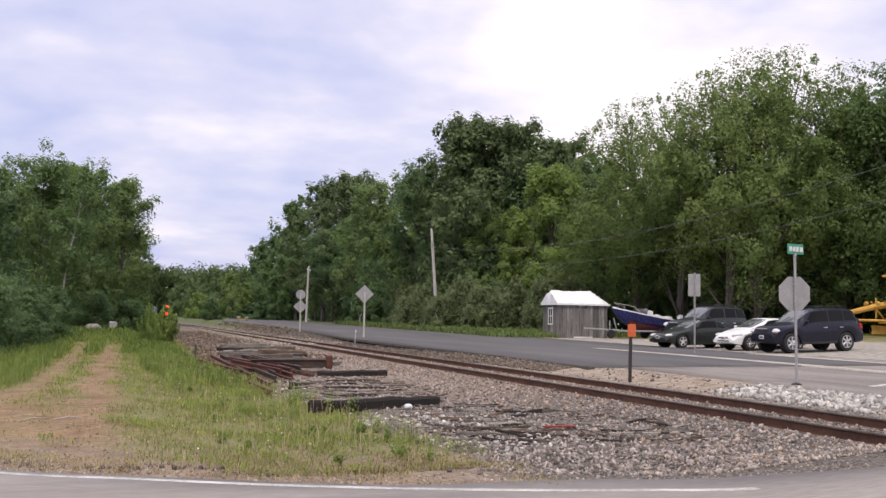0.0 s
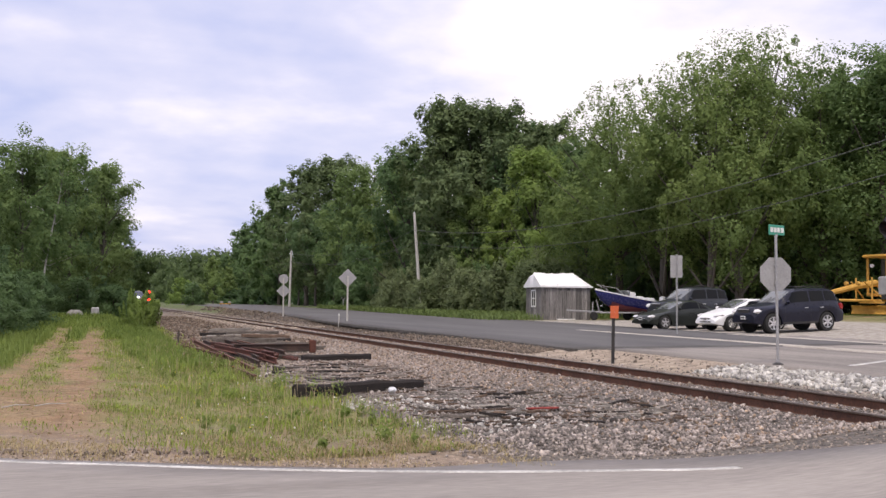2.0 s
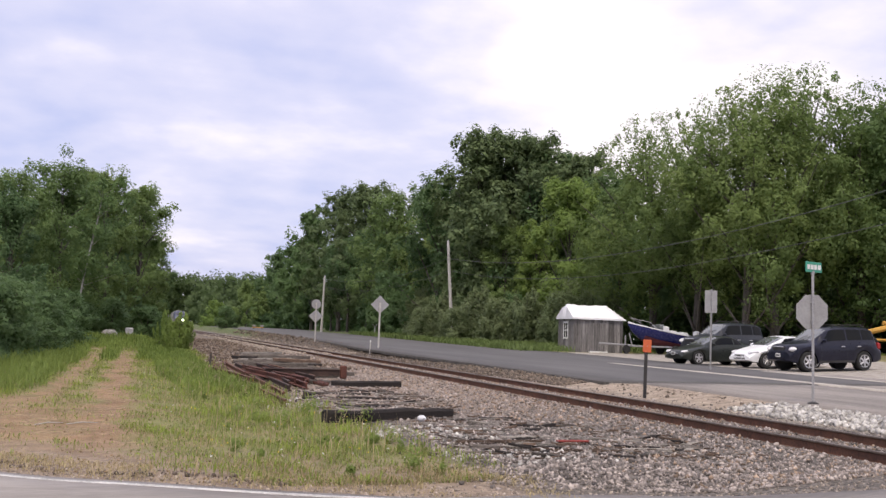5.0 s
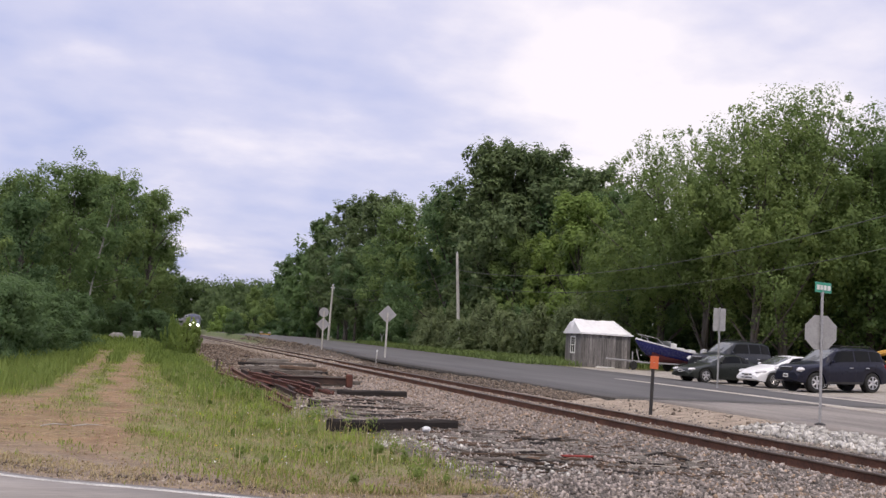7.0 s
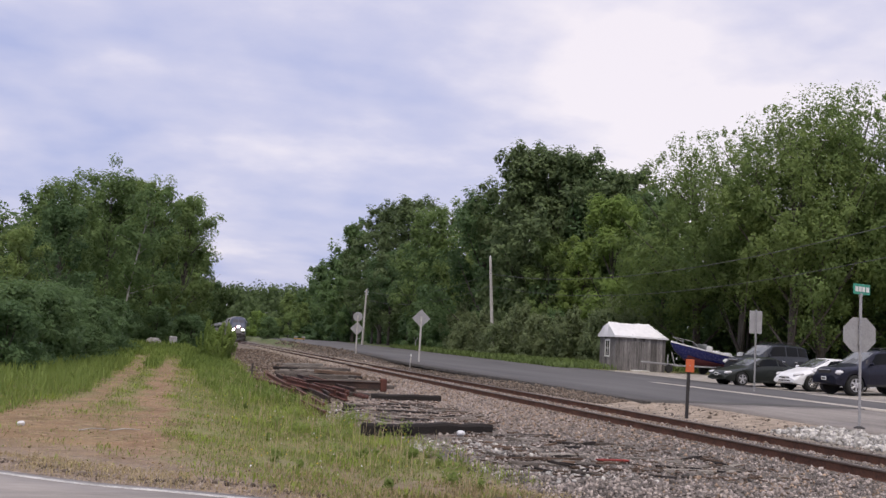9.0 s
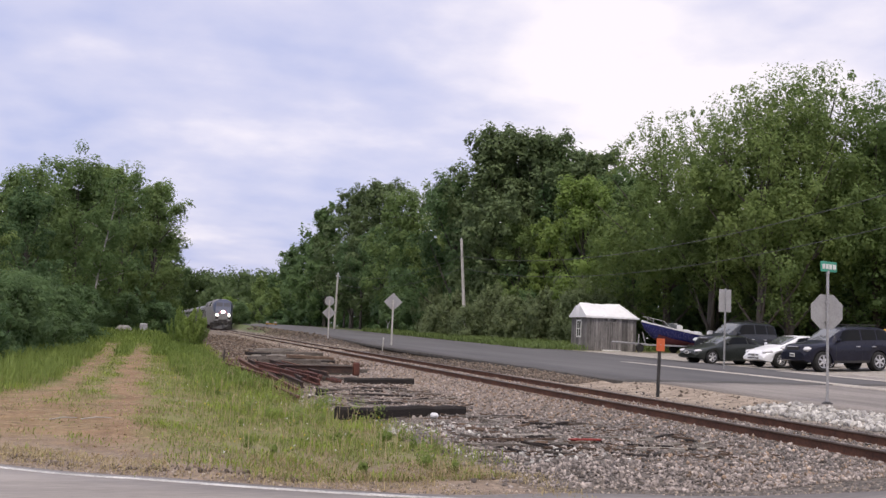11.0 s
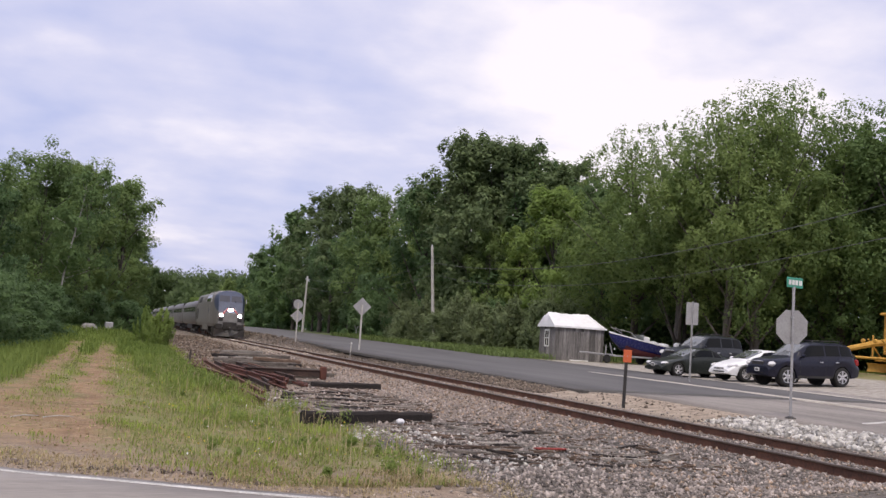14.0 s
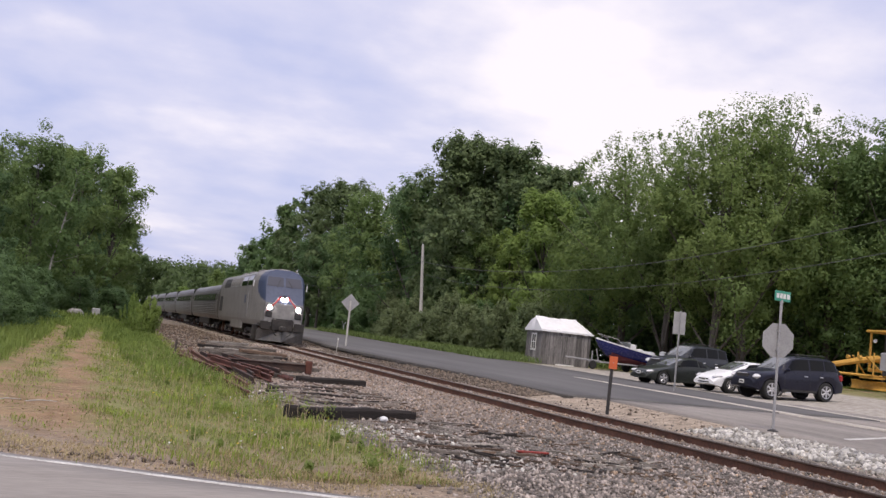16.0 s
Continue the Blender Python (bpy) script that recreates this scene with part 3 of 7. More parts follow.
# ---- railway ----
def railway():
    track = thing("railway_track", pose(TRACK_X, 0, 0), "rusty steel railway track on timber ties in ballast", "railway track", kind="structure")
    head = [(-0.036, 0.15), (0.036, 0.15), (0.037, 0.168), (0.028, 0.178), (-0.028, 0.178), (-0.037, 0.168)]
    web = [(-0.07, 0.0), (0.07, 0.0), (0.07, 0.011), (0.02, 0.026), (0.009, 0.04), (0.009, 0.135), (0.033, 0.15), (-0.033, 0.15), (-0.009, 0.135), (-0.009, 0.04), (-0.02, 0.026), (-0.07, 0.011)]
    for sx in (-1, 1):
        bar = Geo()
        ysr = [-30, 0] + list(range(5, 150, 5)) + [200, 300, 420, 560]
        bar.loft([[(x, y, z) for x, z in web] for y in ysr])
        rail = part("rail", bar, M["rust"], track, "brown rusted steel rail", m=pose(sx * GAUGE / 2, 0, RAIL_Z - 0.178))
        cap = Geo().loft([[(x, y, z) for x, z in head] for y in ysr])
        part("rail_head", cap, M["railhead"], rail, "worn shiny rail head")
    rng = np.random.default_rng(5)
    tie = Geo().box((0, 0, 0), (2.55, 0.225, 0.17), 0.015).mesh("tie", M["tie"])
    plate = Geo()
    for sx in (-1, 1):
        plate.box((sx * GAUGE / 2, 0, 0.0), (0.33, 0.19, 0.02), 0.004)
        for dx, dy in ((-0.1, 0.05), (0.1, -0.05), (-0.1, -0.06), (0.1, 0.06)):
            plate.box((sx * GAUGE / 2 + dx, dy, 0.022), (0.035, 0.035, 0.035), 0.008)
    plate = plate.mesh("tie_plate", M["rust"])
    rest = Geo()
    for k in range(300):
        y = 10.2 + 0.52 * k
        t = part("tie", tie, None, track, m=pose(rng.normal(0, 0.03), y + rng.normal(0, 0.02), 0.015 + rng.normal(0, 0.008), 0, 0, rng.normal(0, 0.8)))
        if k < 60:
            part("tie_plate", plate, None, t, m=pose(0, 0, 0.09))
    for k in range(260):
        rest.box((0, 10.2 + 0.52 * (300 + k), 0.015), (2.55, 0.225, 0.17))
    tagged(part("distant_ties", rest, M["tie"], track), kind="stuff")


railway()


def stones(name, n, where, size, material, label, seed, sink=0.25, kind="stuff", blocky=False):
    """Scatters angular stones; where(rng, n) gives x, y arrays."""
    rng = np.random.default_rng(seed)
    x, y = where(rng, n)
    n = len(x)
    if blocky:
        base = np.array([(i, j, k) for i in (-1, 1) for j in (-1, 1) for k in (-1, 1)], float) * 0.72
        tri = np.array([(0, 1, 3, 2), (4, 6, 7, 5), (0, 4, 5, 1), (2, 3, 7, 6), (0, 2, 6, 4), (1, 5, 7, 3)])
    else:
        base = np.array([(1, 0, 0), (-1, 0, 0), (0, 1, 0), (0, -1, 0), (0, 0, 1), (0, 0, -1)], float)
        tri = np.array([(0, 2, 4), (2, 1, 4), (1, 3, 4), (3, 0, 4), (2, 0, 5), (1, 2, 5), (3, 1, 5), (0, 3, 5)])
    s = size[0] + (size[1] - size[0]) * rng.random(n) ** 2
    v = (base[None] + 0.75 * (rng.random((n, len(base), 3)) - 0.5)) * s[:, None, None] * (0.7 + 0.6 * rng.random((n, 1, 3)))
    a, b = rng.random(n) * 6.28, rng.random(n) * 6.28
    ca, sa, cb, sb = np.cos(a)[:, None], np.sin(a)[:, None], np.cos(b)[:, None], np.sin(b)[:, None]
    vx, vy, vz = v[..., 0], v[..., 1], v[..., 2]
    vy, vz = cb * vy - sb * vz, sb * vy + cb * vz
    vx, vz = cb * vx + sb * vz, cb * vz - sb * vx
    vx, vy = ca * vx - sa * vy, sa * vx + ca * vy
    z = ground_z(x, y) + s * sink
    out = np.stack([vx + x[:, None], vy + y[:, None], vz + z[:, None]], -1).reshape(-1, 3)
    faces = (tri[None] + len(base) * np.arange(n)[:, None, None]).reshape(-1, tri.shape[1])
    return solid(name, array_mesh(name, out, faces, material), None, label, "stones", kind=kind)


def ballast_where(rng, n):
    u = rng.random(n)
    y = 9.7 + 50 * u ** 2.3
    left = np.interp(y, [9, 12, 34, 42, 52, 70], [3.7, 3.9, 2.5, 4.0, 7.4, 8.0])
    x = left + (12.0 - 0.65 * sstep(28, 40, y) - left) * rng.random(n)
    x = x + 0.2 * rng.normal(size=n)
    keep = (y > edge_y(x) + 0.6 + 0.42 * sstep(2.5, 4.5, x)) & (abs(abs(x - TRACK_X) - GAUGE / 2) > 0.09)
    return x[keep], y[keep]


stones("ballast_stones", 35000, ballast_where, (0.013, 0.038), M["stone"], "grey angular railway ballast stones", 3)


def warm_where(rng, n):
    x, y = ballast_where(rng, n)
    keep = rng.random(len(x)) < (1 - sstep(11.0, 11.6, x)) * sstep(5.5, 7.8, x + 0.5 * np.sin(y * 0.7)) * (0.35 + 0.65 * sstep(13, 20, y))
    return x[keep], y[keep]


stones("tan_ballast_stones", 17000, warm_where, (0.013, 0.038), M["tanstone"], "rust-stained tan ballast stones beside the rails", 23, 0.35)
stones("rubble", 2000, lambda r, n: (lambda y: (12.0 + (2.3 - 0.1 * (y - 11)) * r.random(n) ** 0.9, y))(11.5 + 8.0 * r.random(n) ** 1.25), (0.024, 0.068), M["whitestone"], "pale broken rubble heaped beside the rails", 4, 0.4, blocky=True)
stones("bank_gravel", 1800, lambda r, n: (11.9 + 1.9 * r.random(n), 11 + 25 * r.random(n) ** 1.5), (0.008, 0.026), M["bankstone"], "sandy loose stones on the bank beside the track", 6)
stones("lane_bank_stones", 8500, lambda r, n: (lambda y: (11.85 - 0.4 * sstep(30, 42, y) + np.interp(y, [28, 40, 58, 120], [0.85, 1.2, 2.1, 2.2]) * r.random(n), y))(28 + 88 * r.random(n) ** 1.4), (0.02, 0.07), M["darkstone"], "dark grey stones on the bank below the lane", 17)


stones("verge_debris", 5000, lambda r, n: (2.6 + 5.4 * r.random(n), 38 + 72 * r.random(n) ** 1.5), (0.025, 0.075), M["debris"], "brown earth clods and stones beside the old timbers", 18)
stones("far_ballast", 6000, lambda r, n: (8.2 + 3.8 * r.random(n), 58 + 90 * r.random(n) ** 1.6), (0.03, 0.08), M["bankstone"], "brownish ballast stones further up the line", 13)


stones("bank_rocks", 220, lambda r, n: (12.3 + 1.2 * r.random(n), 80 + 60 * r.random(n)), (0.05, 0.16), M["darkstone"], "sandy rocks on the bank below the lane", 14, 0.3, blocky=True)


def white_patch(r, n):
    c = np.array([(4.05, 16.3), (3.9, 15.4), (4.6, 15.7), (4.1, 12.6), (4.8, 12.3), (5.2, 12.4), (4.4, 14.6), (2.9, 22.5), (3.3, 21.0)])
    k = r.integers(0, len(c), n)
    return c[k, 0] + 0.38 * r.normal(size=n), c[k, 1] + 0.28 * r.normal(size=n)


stones("white_stones", 560, white_patch, (0.014, 0.036), M["whitestone"], "patches of pale crushed stone beside old timbers", 9, blocky=True)
stones("path_clods", 650, lambda r, n: (lambda x: (x, edge_y(x) + 0.7 + 11 * r.random(n) ** 1.5))(-6 + 7.3 * r.random(n)), (0.008, 0.026), M["clod"], "small brown earth clods on the dirt apron", 19)
stones("soil_ridge", 300, lambda r, n: (lambda x: (x, edge_y(x) + 0.8 + 0.12 * np.sin(x * 2.3) + 0.09 * r.normal(size=n)))(-6 + 7.6 * r.random(n)), (0.012, 0.036), M["darkstone"], "dark lumps of soil pushed up along the road edge", 20)
stones("edge_gravel", 2600, lambda r, n: (lambda x: (x, edge_y(x) + 0.25 + 0.5 * sstep(2.5, 4.5, x) + 0.9 * r.random(n) ** 1.6))(-6 + 14.5 * r.random(n)), (0.006, 0.022), M["bankstone"], "brown grit and small stones along the asphalt", 15)
stones("dark_debris", 80, lambda r, n: (12.1 + 1.3 * r.random(n) ** 0.7, 19.5 + 7 * r.random(n)), (0.012, 0.045), M["darkstone"], "dark broken asphalt crumbs on the sandy bank", 16, blocky=True)


# ---- trees ----
def leaf_cloud(rng, centres, radii, per, leaf, core=None):
    """Leaves as small blades on and in clumps: their corners, three for each, and the way each leaf faces.
    core: a point inside the whole crown, from which leaves turn outwards."""
    n = len(centres) * per
    c = np.repeat(centres, per, 0)
    r = np.repeat(radii, per, 0)
    d = rng.normal(size=(n, 3))
    d /= np.linalg.norm(d, axis=1)[:, None]
    shell = 1.12 * (0.12 + 0.88 * rng.random((n, 1))) ** 0.5
    p = c + d * r * shell
    out = p - (p.mean(0) if core is None else np.asarray(core))
    out /= np.linalg.norm(out, axis=1)[:, None] + 1e-9
    face = d * 0.8 + out * 0.5 + rng.normal(size=(n, 3)) * 0.15 + np.array([0, 0, 0.3])
    nrm = face + rng.normal(size=(n, 3)) * 0.38
    face /= np.linalg.norm(face, axis=1)[:, None]
    nrm /= np.linalg.norm(nrm, axis=1)[:, None]
    t = np.cross(nrm, rng.normal(size=(n, 3)))
    t /= np.linalg.norm(t, axis=1)[:, None] + 1e-9
    b = np.cross(nrm, t)
    s = leaf * (0.55 + 0.9 * rng.random((n, 1)))
    w = s * (0.32 + 0.25 * rng.random((n, 1)))
    q = np.stack([p - t * s * 1.15, p + t * s * 0.85 - b * w * 1.5 + nrm * w * 0.5, p + t * s * 0.7 + b * w * 1.5], 1)
    return q.reshape(-1, 3), np.repeat(face, 3, 0)


def tree_parts(seed, height, radius, low, clumps, per, leaf, sparse=False, trunk=0.2, knot=1.0):
    """Meshes of a trunk with limbs and of a crown, for a tree of that height."""
    rng = np.random.default_rng(seed)
    cen, rad, boughs = [], [], []
    count = 15 if not sparse else 20
    for k in range(count):
        a, up = 2.4 * k + rng.random() * 0.9, (k + 0.5) / count
        tip_h = low + (1 - low) * (up ** 0.75) * (0.86 + 0.14 * rng.random())
        reach = radius * (0.6 + 0.5 * rng.random()) * math.sin(math.pi * (0.2 + 0.74 * up) ** 0.85) ** 0.7
        foot = max(0.08, tip_h - 0.16 - 0.26 * rng.random())
        boughs.append((Vector((0, 0, foot * height)), Vector((reach * math.cos(a), reach * math.sin(a), tip_h * height))))
    for k in range(4):
        a = rng.random() * 6.283
        boughs.append((Vector((0, 0, 0.5 * height)), Vector((0.22 * radius * math.cos(a), 0.22 * radius * math.sin(a), height * (0.93 + 0.09 * rng.random())))))
    for k in range(clumps):
        s, e = boughs[k % len(boughs)]
        u = 0.3 + 0.7 * rng.random() ** 0.7
        cr = radius * (0.09 + 0.17 * rng.random() ** 1.4) * (1.25 - 0.55 * u) * (0.72 if sparse else knot)
        c = s.lerp(e, u) + Vector(rng.normal(size=3)) * radius * 0.12
        if k % 3 == 0:
            h = low + (0.97 - low) * rng.random()
            env = math.sin(math.pi * (0.08 + 0.86 * (h - low) / (1 - low)) ** 0.8) ** 0.7
            a, rr = rng.random() * 6.283, radius * env * rng.random() ** 0.5
            c = Vector((rr * math.cos(a), rr * math.sin(a), h * height))
        c.z = max(c.z + 0.05 * height * u * (1 - u), cr * 0.8)
        cen.append(tuple(c))
        rad.append((cr * 0.85, cr * 0.85, cr * (0.95 + 0.6 * rng.random())) if sparse else (cr, cr, cr * (0.75 + 0.5 * rng.random())))
    cen, rad = np.array(cen), np.array(rad)
    near = np.linalg.norm(cen[:, None] - cen[None], axis=2) < 1.35 * (rad[:, None, 2] + rad[None, :, 2])
    joined = near.sum(1) > 3
    cen, rad = cen[joined], rad[joined]
    thin = sstep(0.6, 0.92, cen[:, 2] / height)
    if sparse:
        rad = rad * (1.0 - 0.2 * thin)[:, None]
    crown = leaf_cloud(rng, cen, rad, per, leaf, (0, 0, 0.45 * height))
    if sparse:
        keep = np.repeat(rng.random(len(cen)) < 1.0 - 0.3 * thin, per) & (rng.random(len(cen) * per) < 1.0 - 0.68 * np.repeat(thin, per))
        crown = tuple(k.reshape(-1, 3, 3)[keep].reshape(-1, 3) for k in crown)
    g = Geo()
    bend = rng.normal(size=2) * 0.03 * height
    path = [(bend[0] * u * u, bend[1] * u * u, height * u * 0.86 - 0.3 * (u == 0)) for u in (0, 0.12, 0.3, 0.5, 0.7, 0.85, 1)]
    g.tube(path, [trunk * f for f in (1.35, 1, 0.85, 0.65, 0.42, 0.26, 0.08)], 7)
    for s, e in boughs:
        u = s.z / height / 0.86
        s = Vector((bend[0] * u * u, bend[1] * u * u, s.z))
        midp = s.lerp(e, 0.5) + Vector((0, 0, -0.03 * height * rng.random()))
        e = s.lerp(e, 0.86)
        g.tube([s, midp, e], [trunk * 0.34, trunk * 0.2, trunk * 0.05], 5)
    return g, crown


def make_tree(name, spec, bark, leaf, label, m, group):
    g, crown = tree_parts(*spec["args"], **spec["kw"])
    ob = thing(name, m, label, "tree", group)
    part("trunk", g, bark, ob, smooth=60)
    part("crown", leaf_mesh("crown", crown, leaf), None, ob)
    return ob


def unscaled(ob):
    return Matrix.Diagonal((1 / ob.scale[0], 1 / ob.scale[1], 1 / ob.scale[2], 1))


def at(x, y, h=1.0, turn=0.0):
    return pose(x, y, gz(x, y) - 0.02, 0, 0, turn) @ Matrix.Diagonal((h, h, h, 1))


# kinds: height 14 m each, to be scaled
KINDS = {
    "oak": (dict(args=(11, 14, 4.8, 0.08, 225, 96, 0.115), kw={}), "leaf", "broad green oak at the wood's edge"),
    "oak_b": (dict(args=(12, 14, 4.1, 0.04, 225, 96, 0.115), kw={}), "leaf", "leafy green oak among other trees"),
    "maple": (dict(args=(13, 14, 4.6, 0.06, 225, 96, 0.115), kw={}), "leafdark", "dark green maple in dense leaf"),
    "maple_b": (dict(args=(14, 14, 3.9, 0.03, 225, 96, 0.115), kw={}), "leafdark", "tall dark green maple in the wood"),
    "ash": (dict(args=(15, 14, 3.9, 0.06, 190, 130, 0.12), kw={}), "leaflight", "light green ash standing out of darker trees"),
    "pine": (dict(args=(20, 14, 5.2, 0.06, 520, 54, 0.115), kw=dict(knot=0.6)), "leafpine", "tall dark pine above the broad-leaved trees"),
    "maple_high": (dict(args=(24, 14, 4.6, 0.46, 170, 96, 0.14), kw=dict(trunk=0.17)), "leafdark", "dark maple with a high crown over bare trunks"),
    "oak_far": (dict(args=(18, 14, 4.5, 0.04, 150, 80, 0.2), kw={}), "leaf", "green oak further along the wood's edge"),
    "maple_far": (dict(args=(19, 14, 4.2, 0.04, 150, 80, 0.2), kw={}), "leafdark", "dark green maple further along the line"),
    "oak_fine": (dict(args=(17, 14, 4.8, 0.16, 320, 130, 0.085), kw={}), "leaf", "leafy oak overhanging the gravel lot"),
    "poplar": (dict(args=(16, 14, 5.0, 0.27, 560, 92, 0.072), kw=dict(sparse=True, trunk=0.22)), "leafpoplar", "tall airy poplar with thin open crown"),
}
protos = {}
turn_rng = random.Random(4)


def plant(kind, x, y, height, group):
    s = height / 14.0
    m = at(x, y, s, turn_rng.uniform(0, 360)) @ Matrix.Diagonal((*(turn_rng.uniform(0.92, 1.08),) * 2, 1, 1))
    if kind not in protos:
        spec, leaf, label = KINDS[kind]
        protos[kind] = make_tree(kind.split("_")[0] + "_tree", spec, M["bark"], M[leaf], label, m, group)
        return protos[kind]
    ob = copy_thing(protos[kind], m @ unscaled(protos[kind]))
    ob["group"] = group
    return ob


RIGHT_TALL = (("pine", 33, 99, 21.5), ("pine", 37, 95, 20.6), ("pine", 40, 90, 18.4), ("maple", 30.5, 106, 17.6), ("pine", 34.6, 104, 20), ("maple_b", 37.5, 101, 18.5), ("oak", 33, 118, 17), ("pine", 31.5, 145, 21.4),
              ("pine", 29, 154, 21), ("oak_far", 27.5, 170, 19.5), ("oak_far", 28, 195, 16.5), ("maple_far", 29, 228, 17), ("oak_far", 26, 262, 11.5), ("maple_far", 44, 104, 19), ("oak_far", 38, 125, 18), ("maple", 40, 84, 15.8), ("oak", 29.9, 122, 17.6), ("pine", 35.4, 96.5, 20.4), ("maple", 38.6, 93, 18.6))
# some maples behind the lot replace oaks, their darker leaves imitating woodland shade
RIGHT_GROUP = (("poplar", 36.5, 69, 17.3), ("poplar", 36.9, 63.5, 17.3), ("poplar", 37.5, 58.4, 17.8), ("poplar", 39.5, 58.2, 18.7), ("poplar", 43, 59.5, 19.5), ("poplar", 46, 58, 18.2), ("oak_fine", 47.5, 54, 17.4),
               ("oak_fine", 52, 53, 18), ("maple_far", 41.0, 69.5, 13.2), ("maple_far", 46.5, 67, 12), ("maple_far", 52, 64, 17), ("oak_fine", 56.5, 57, 18.6), ("maple_far", 44, 75, 13), ("maple_far", 58, 68, 20), ("oak_far", 62, 60, 19))
RIGHT_FRONT = (("ash", 35, 81, 14.6), ("oak_b", 37.5, 77, 13), ("ash", 35, 89, 11.5), ("oak_b", 33.5, 93, 11), ("oak", 33, 101, 12), ("oak_b", 32, 111, 11.5), ("oak", 30.5, 122, 12.5),
               ("maple_high", 29.2, 133, 13.5), ("maple_high", 28.6, 158, 12.5), ("oak_far", 27.5, 183, 10.5), ("oak_far", 25.4, 222, 8.2), ("oak_far", 26, 235, 11), ("maple_far", 42, 76, 10), ("maple_far", 47, 73, 11), ("maple_far", 53, 70, 11), ("maple_far", 58, 65, 11))
LEFT_WOOD = (("oak_b", -6.5, 44, 5.2), ("oak_b", -9, 50, 6.4), ("maple_b", -6.6, 58, 8.0), ("oak", -7.6, 68, 10.2), ("oak", -5.2, 74, 11.9), ("oak_b", -2.4, 82, 11.9), ("oak_b", -0.2, 90, 12.0),
             ("oak_b", 0.1, 101, 12.6), ("maple_b", 0.9, 114, 10.6), ("maple_far", -12, 62, 8), ("oak_far", -14, 74, 10), ("maple_far", -4.5, 95, 13.2), ("oak_far", -0.6, 135, 11), ("maple_far", -0.5, 160, 12), ("oak_far", 0, 190, 12), ("maple_far", -11, 44, 5.8), ("oak_far", -13, 52, 7.2), ("oak_b", -3.6, 84, 12.2), ("maple_b", -7.4, 80, 10.6), ("maple_far", -9.5, 72, 9.5))
for rows, grp in ((RIGHT_TALL, "tall trees of the wood"), (RIGHT_GROUP, "trees behind the parking lot"), (RIGHT_FRONT, "trees at the wood's edge"), (LEFT_WOOD, "trees beside the dirt path")):
    for kind, x, y, h in rows:
        plant(kind, x, y, h, grp)


def birch():
    rng = np.random.default_rng(51)
    x, y = -3.6, 68.0
    ob = thing("birch_tree", pose(x, y, gz(x, y)), "slender white-barked birch leaning among darker trees", "tree", "trees beside the dirt path")
    path = [(0, 0, -0.2), (0.05, 0, 1.6), (0.18, 0, 3.2), (0.5, 0.1, 5.4), (0.9, 0.1, 7.6), (1.1, 0.1, 9.6)]
    g = Geo().tube(path, [0.07, 0.065, 0.058, 0.05, 0.036, 0.012], 8)
    cen = []
    for k in range(44):
        h = rng.uniform(3.4, 9.8)
        c = (0.14 * h + rng.normal() * 0.75 - 0.1, rng.normal() * 0.5 - 0.1, h)
        cen.append(c)
        if k % 3 == 0:
            g.tube([(0.12 * (h - 1), 0.1, h - 0.8), c], [0.02, 0.006], 4)
    part("trunk", g, M["birch"], ob, "white peeling bark", smooth=50)
    part("crown", leaf_mesh("crown", leaf_cloud(rng, np.array(cen), np.full((44, 3), 0.5), 70, 0.1), M["leaf"]), None, ob)


birch()


def far_wood():
    """The wood that closes the view along the line, one mass of leaves."""
    rng = np.random.default_rng(21)
    cen, rad = [], []
    for k in range(560):
        side = rng.random()
        if side < 0.25:
            x, y = rng.uniform(18, 62), rng.uniform(310, 430)
            h = 15
        elif side < 0.47:
            x, y = rng.uniform(-40, 1.0), rng.uniform(220, 480)
            h = 11
        else:
            x, y = rng.uniform(-45, 95), rng.uniform(575, 640)
            h = 29
        r = rng.uniform(2.2, 3.6) if side < 0.47 else rng.uniform(4, 6)
        cen.append((x, y, rng.uniform(1.0, h)))
        rad.append((r, r, r * 0.85))
    for k in range(330):
        x, y = rng.uniform(-14, 50), rng.uniform(545, 570)
        cen.append((x, y, rng.uniform(0.5, 24)))
        rad.append((3.2, 3.2, 2.6))
    q = leaf_cloud(rng, np.array(cen), np.array(rad), 90, 0.62)
    solid("far_wood", leaf_mesh("far_wood", q, M["leaffar"]), None, "distant green wood closing the railway line", "trees", kind="stuff")


far_wood()


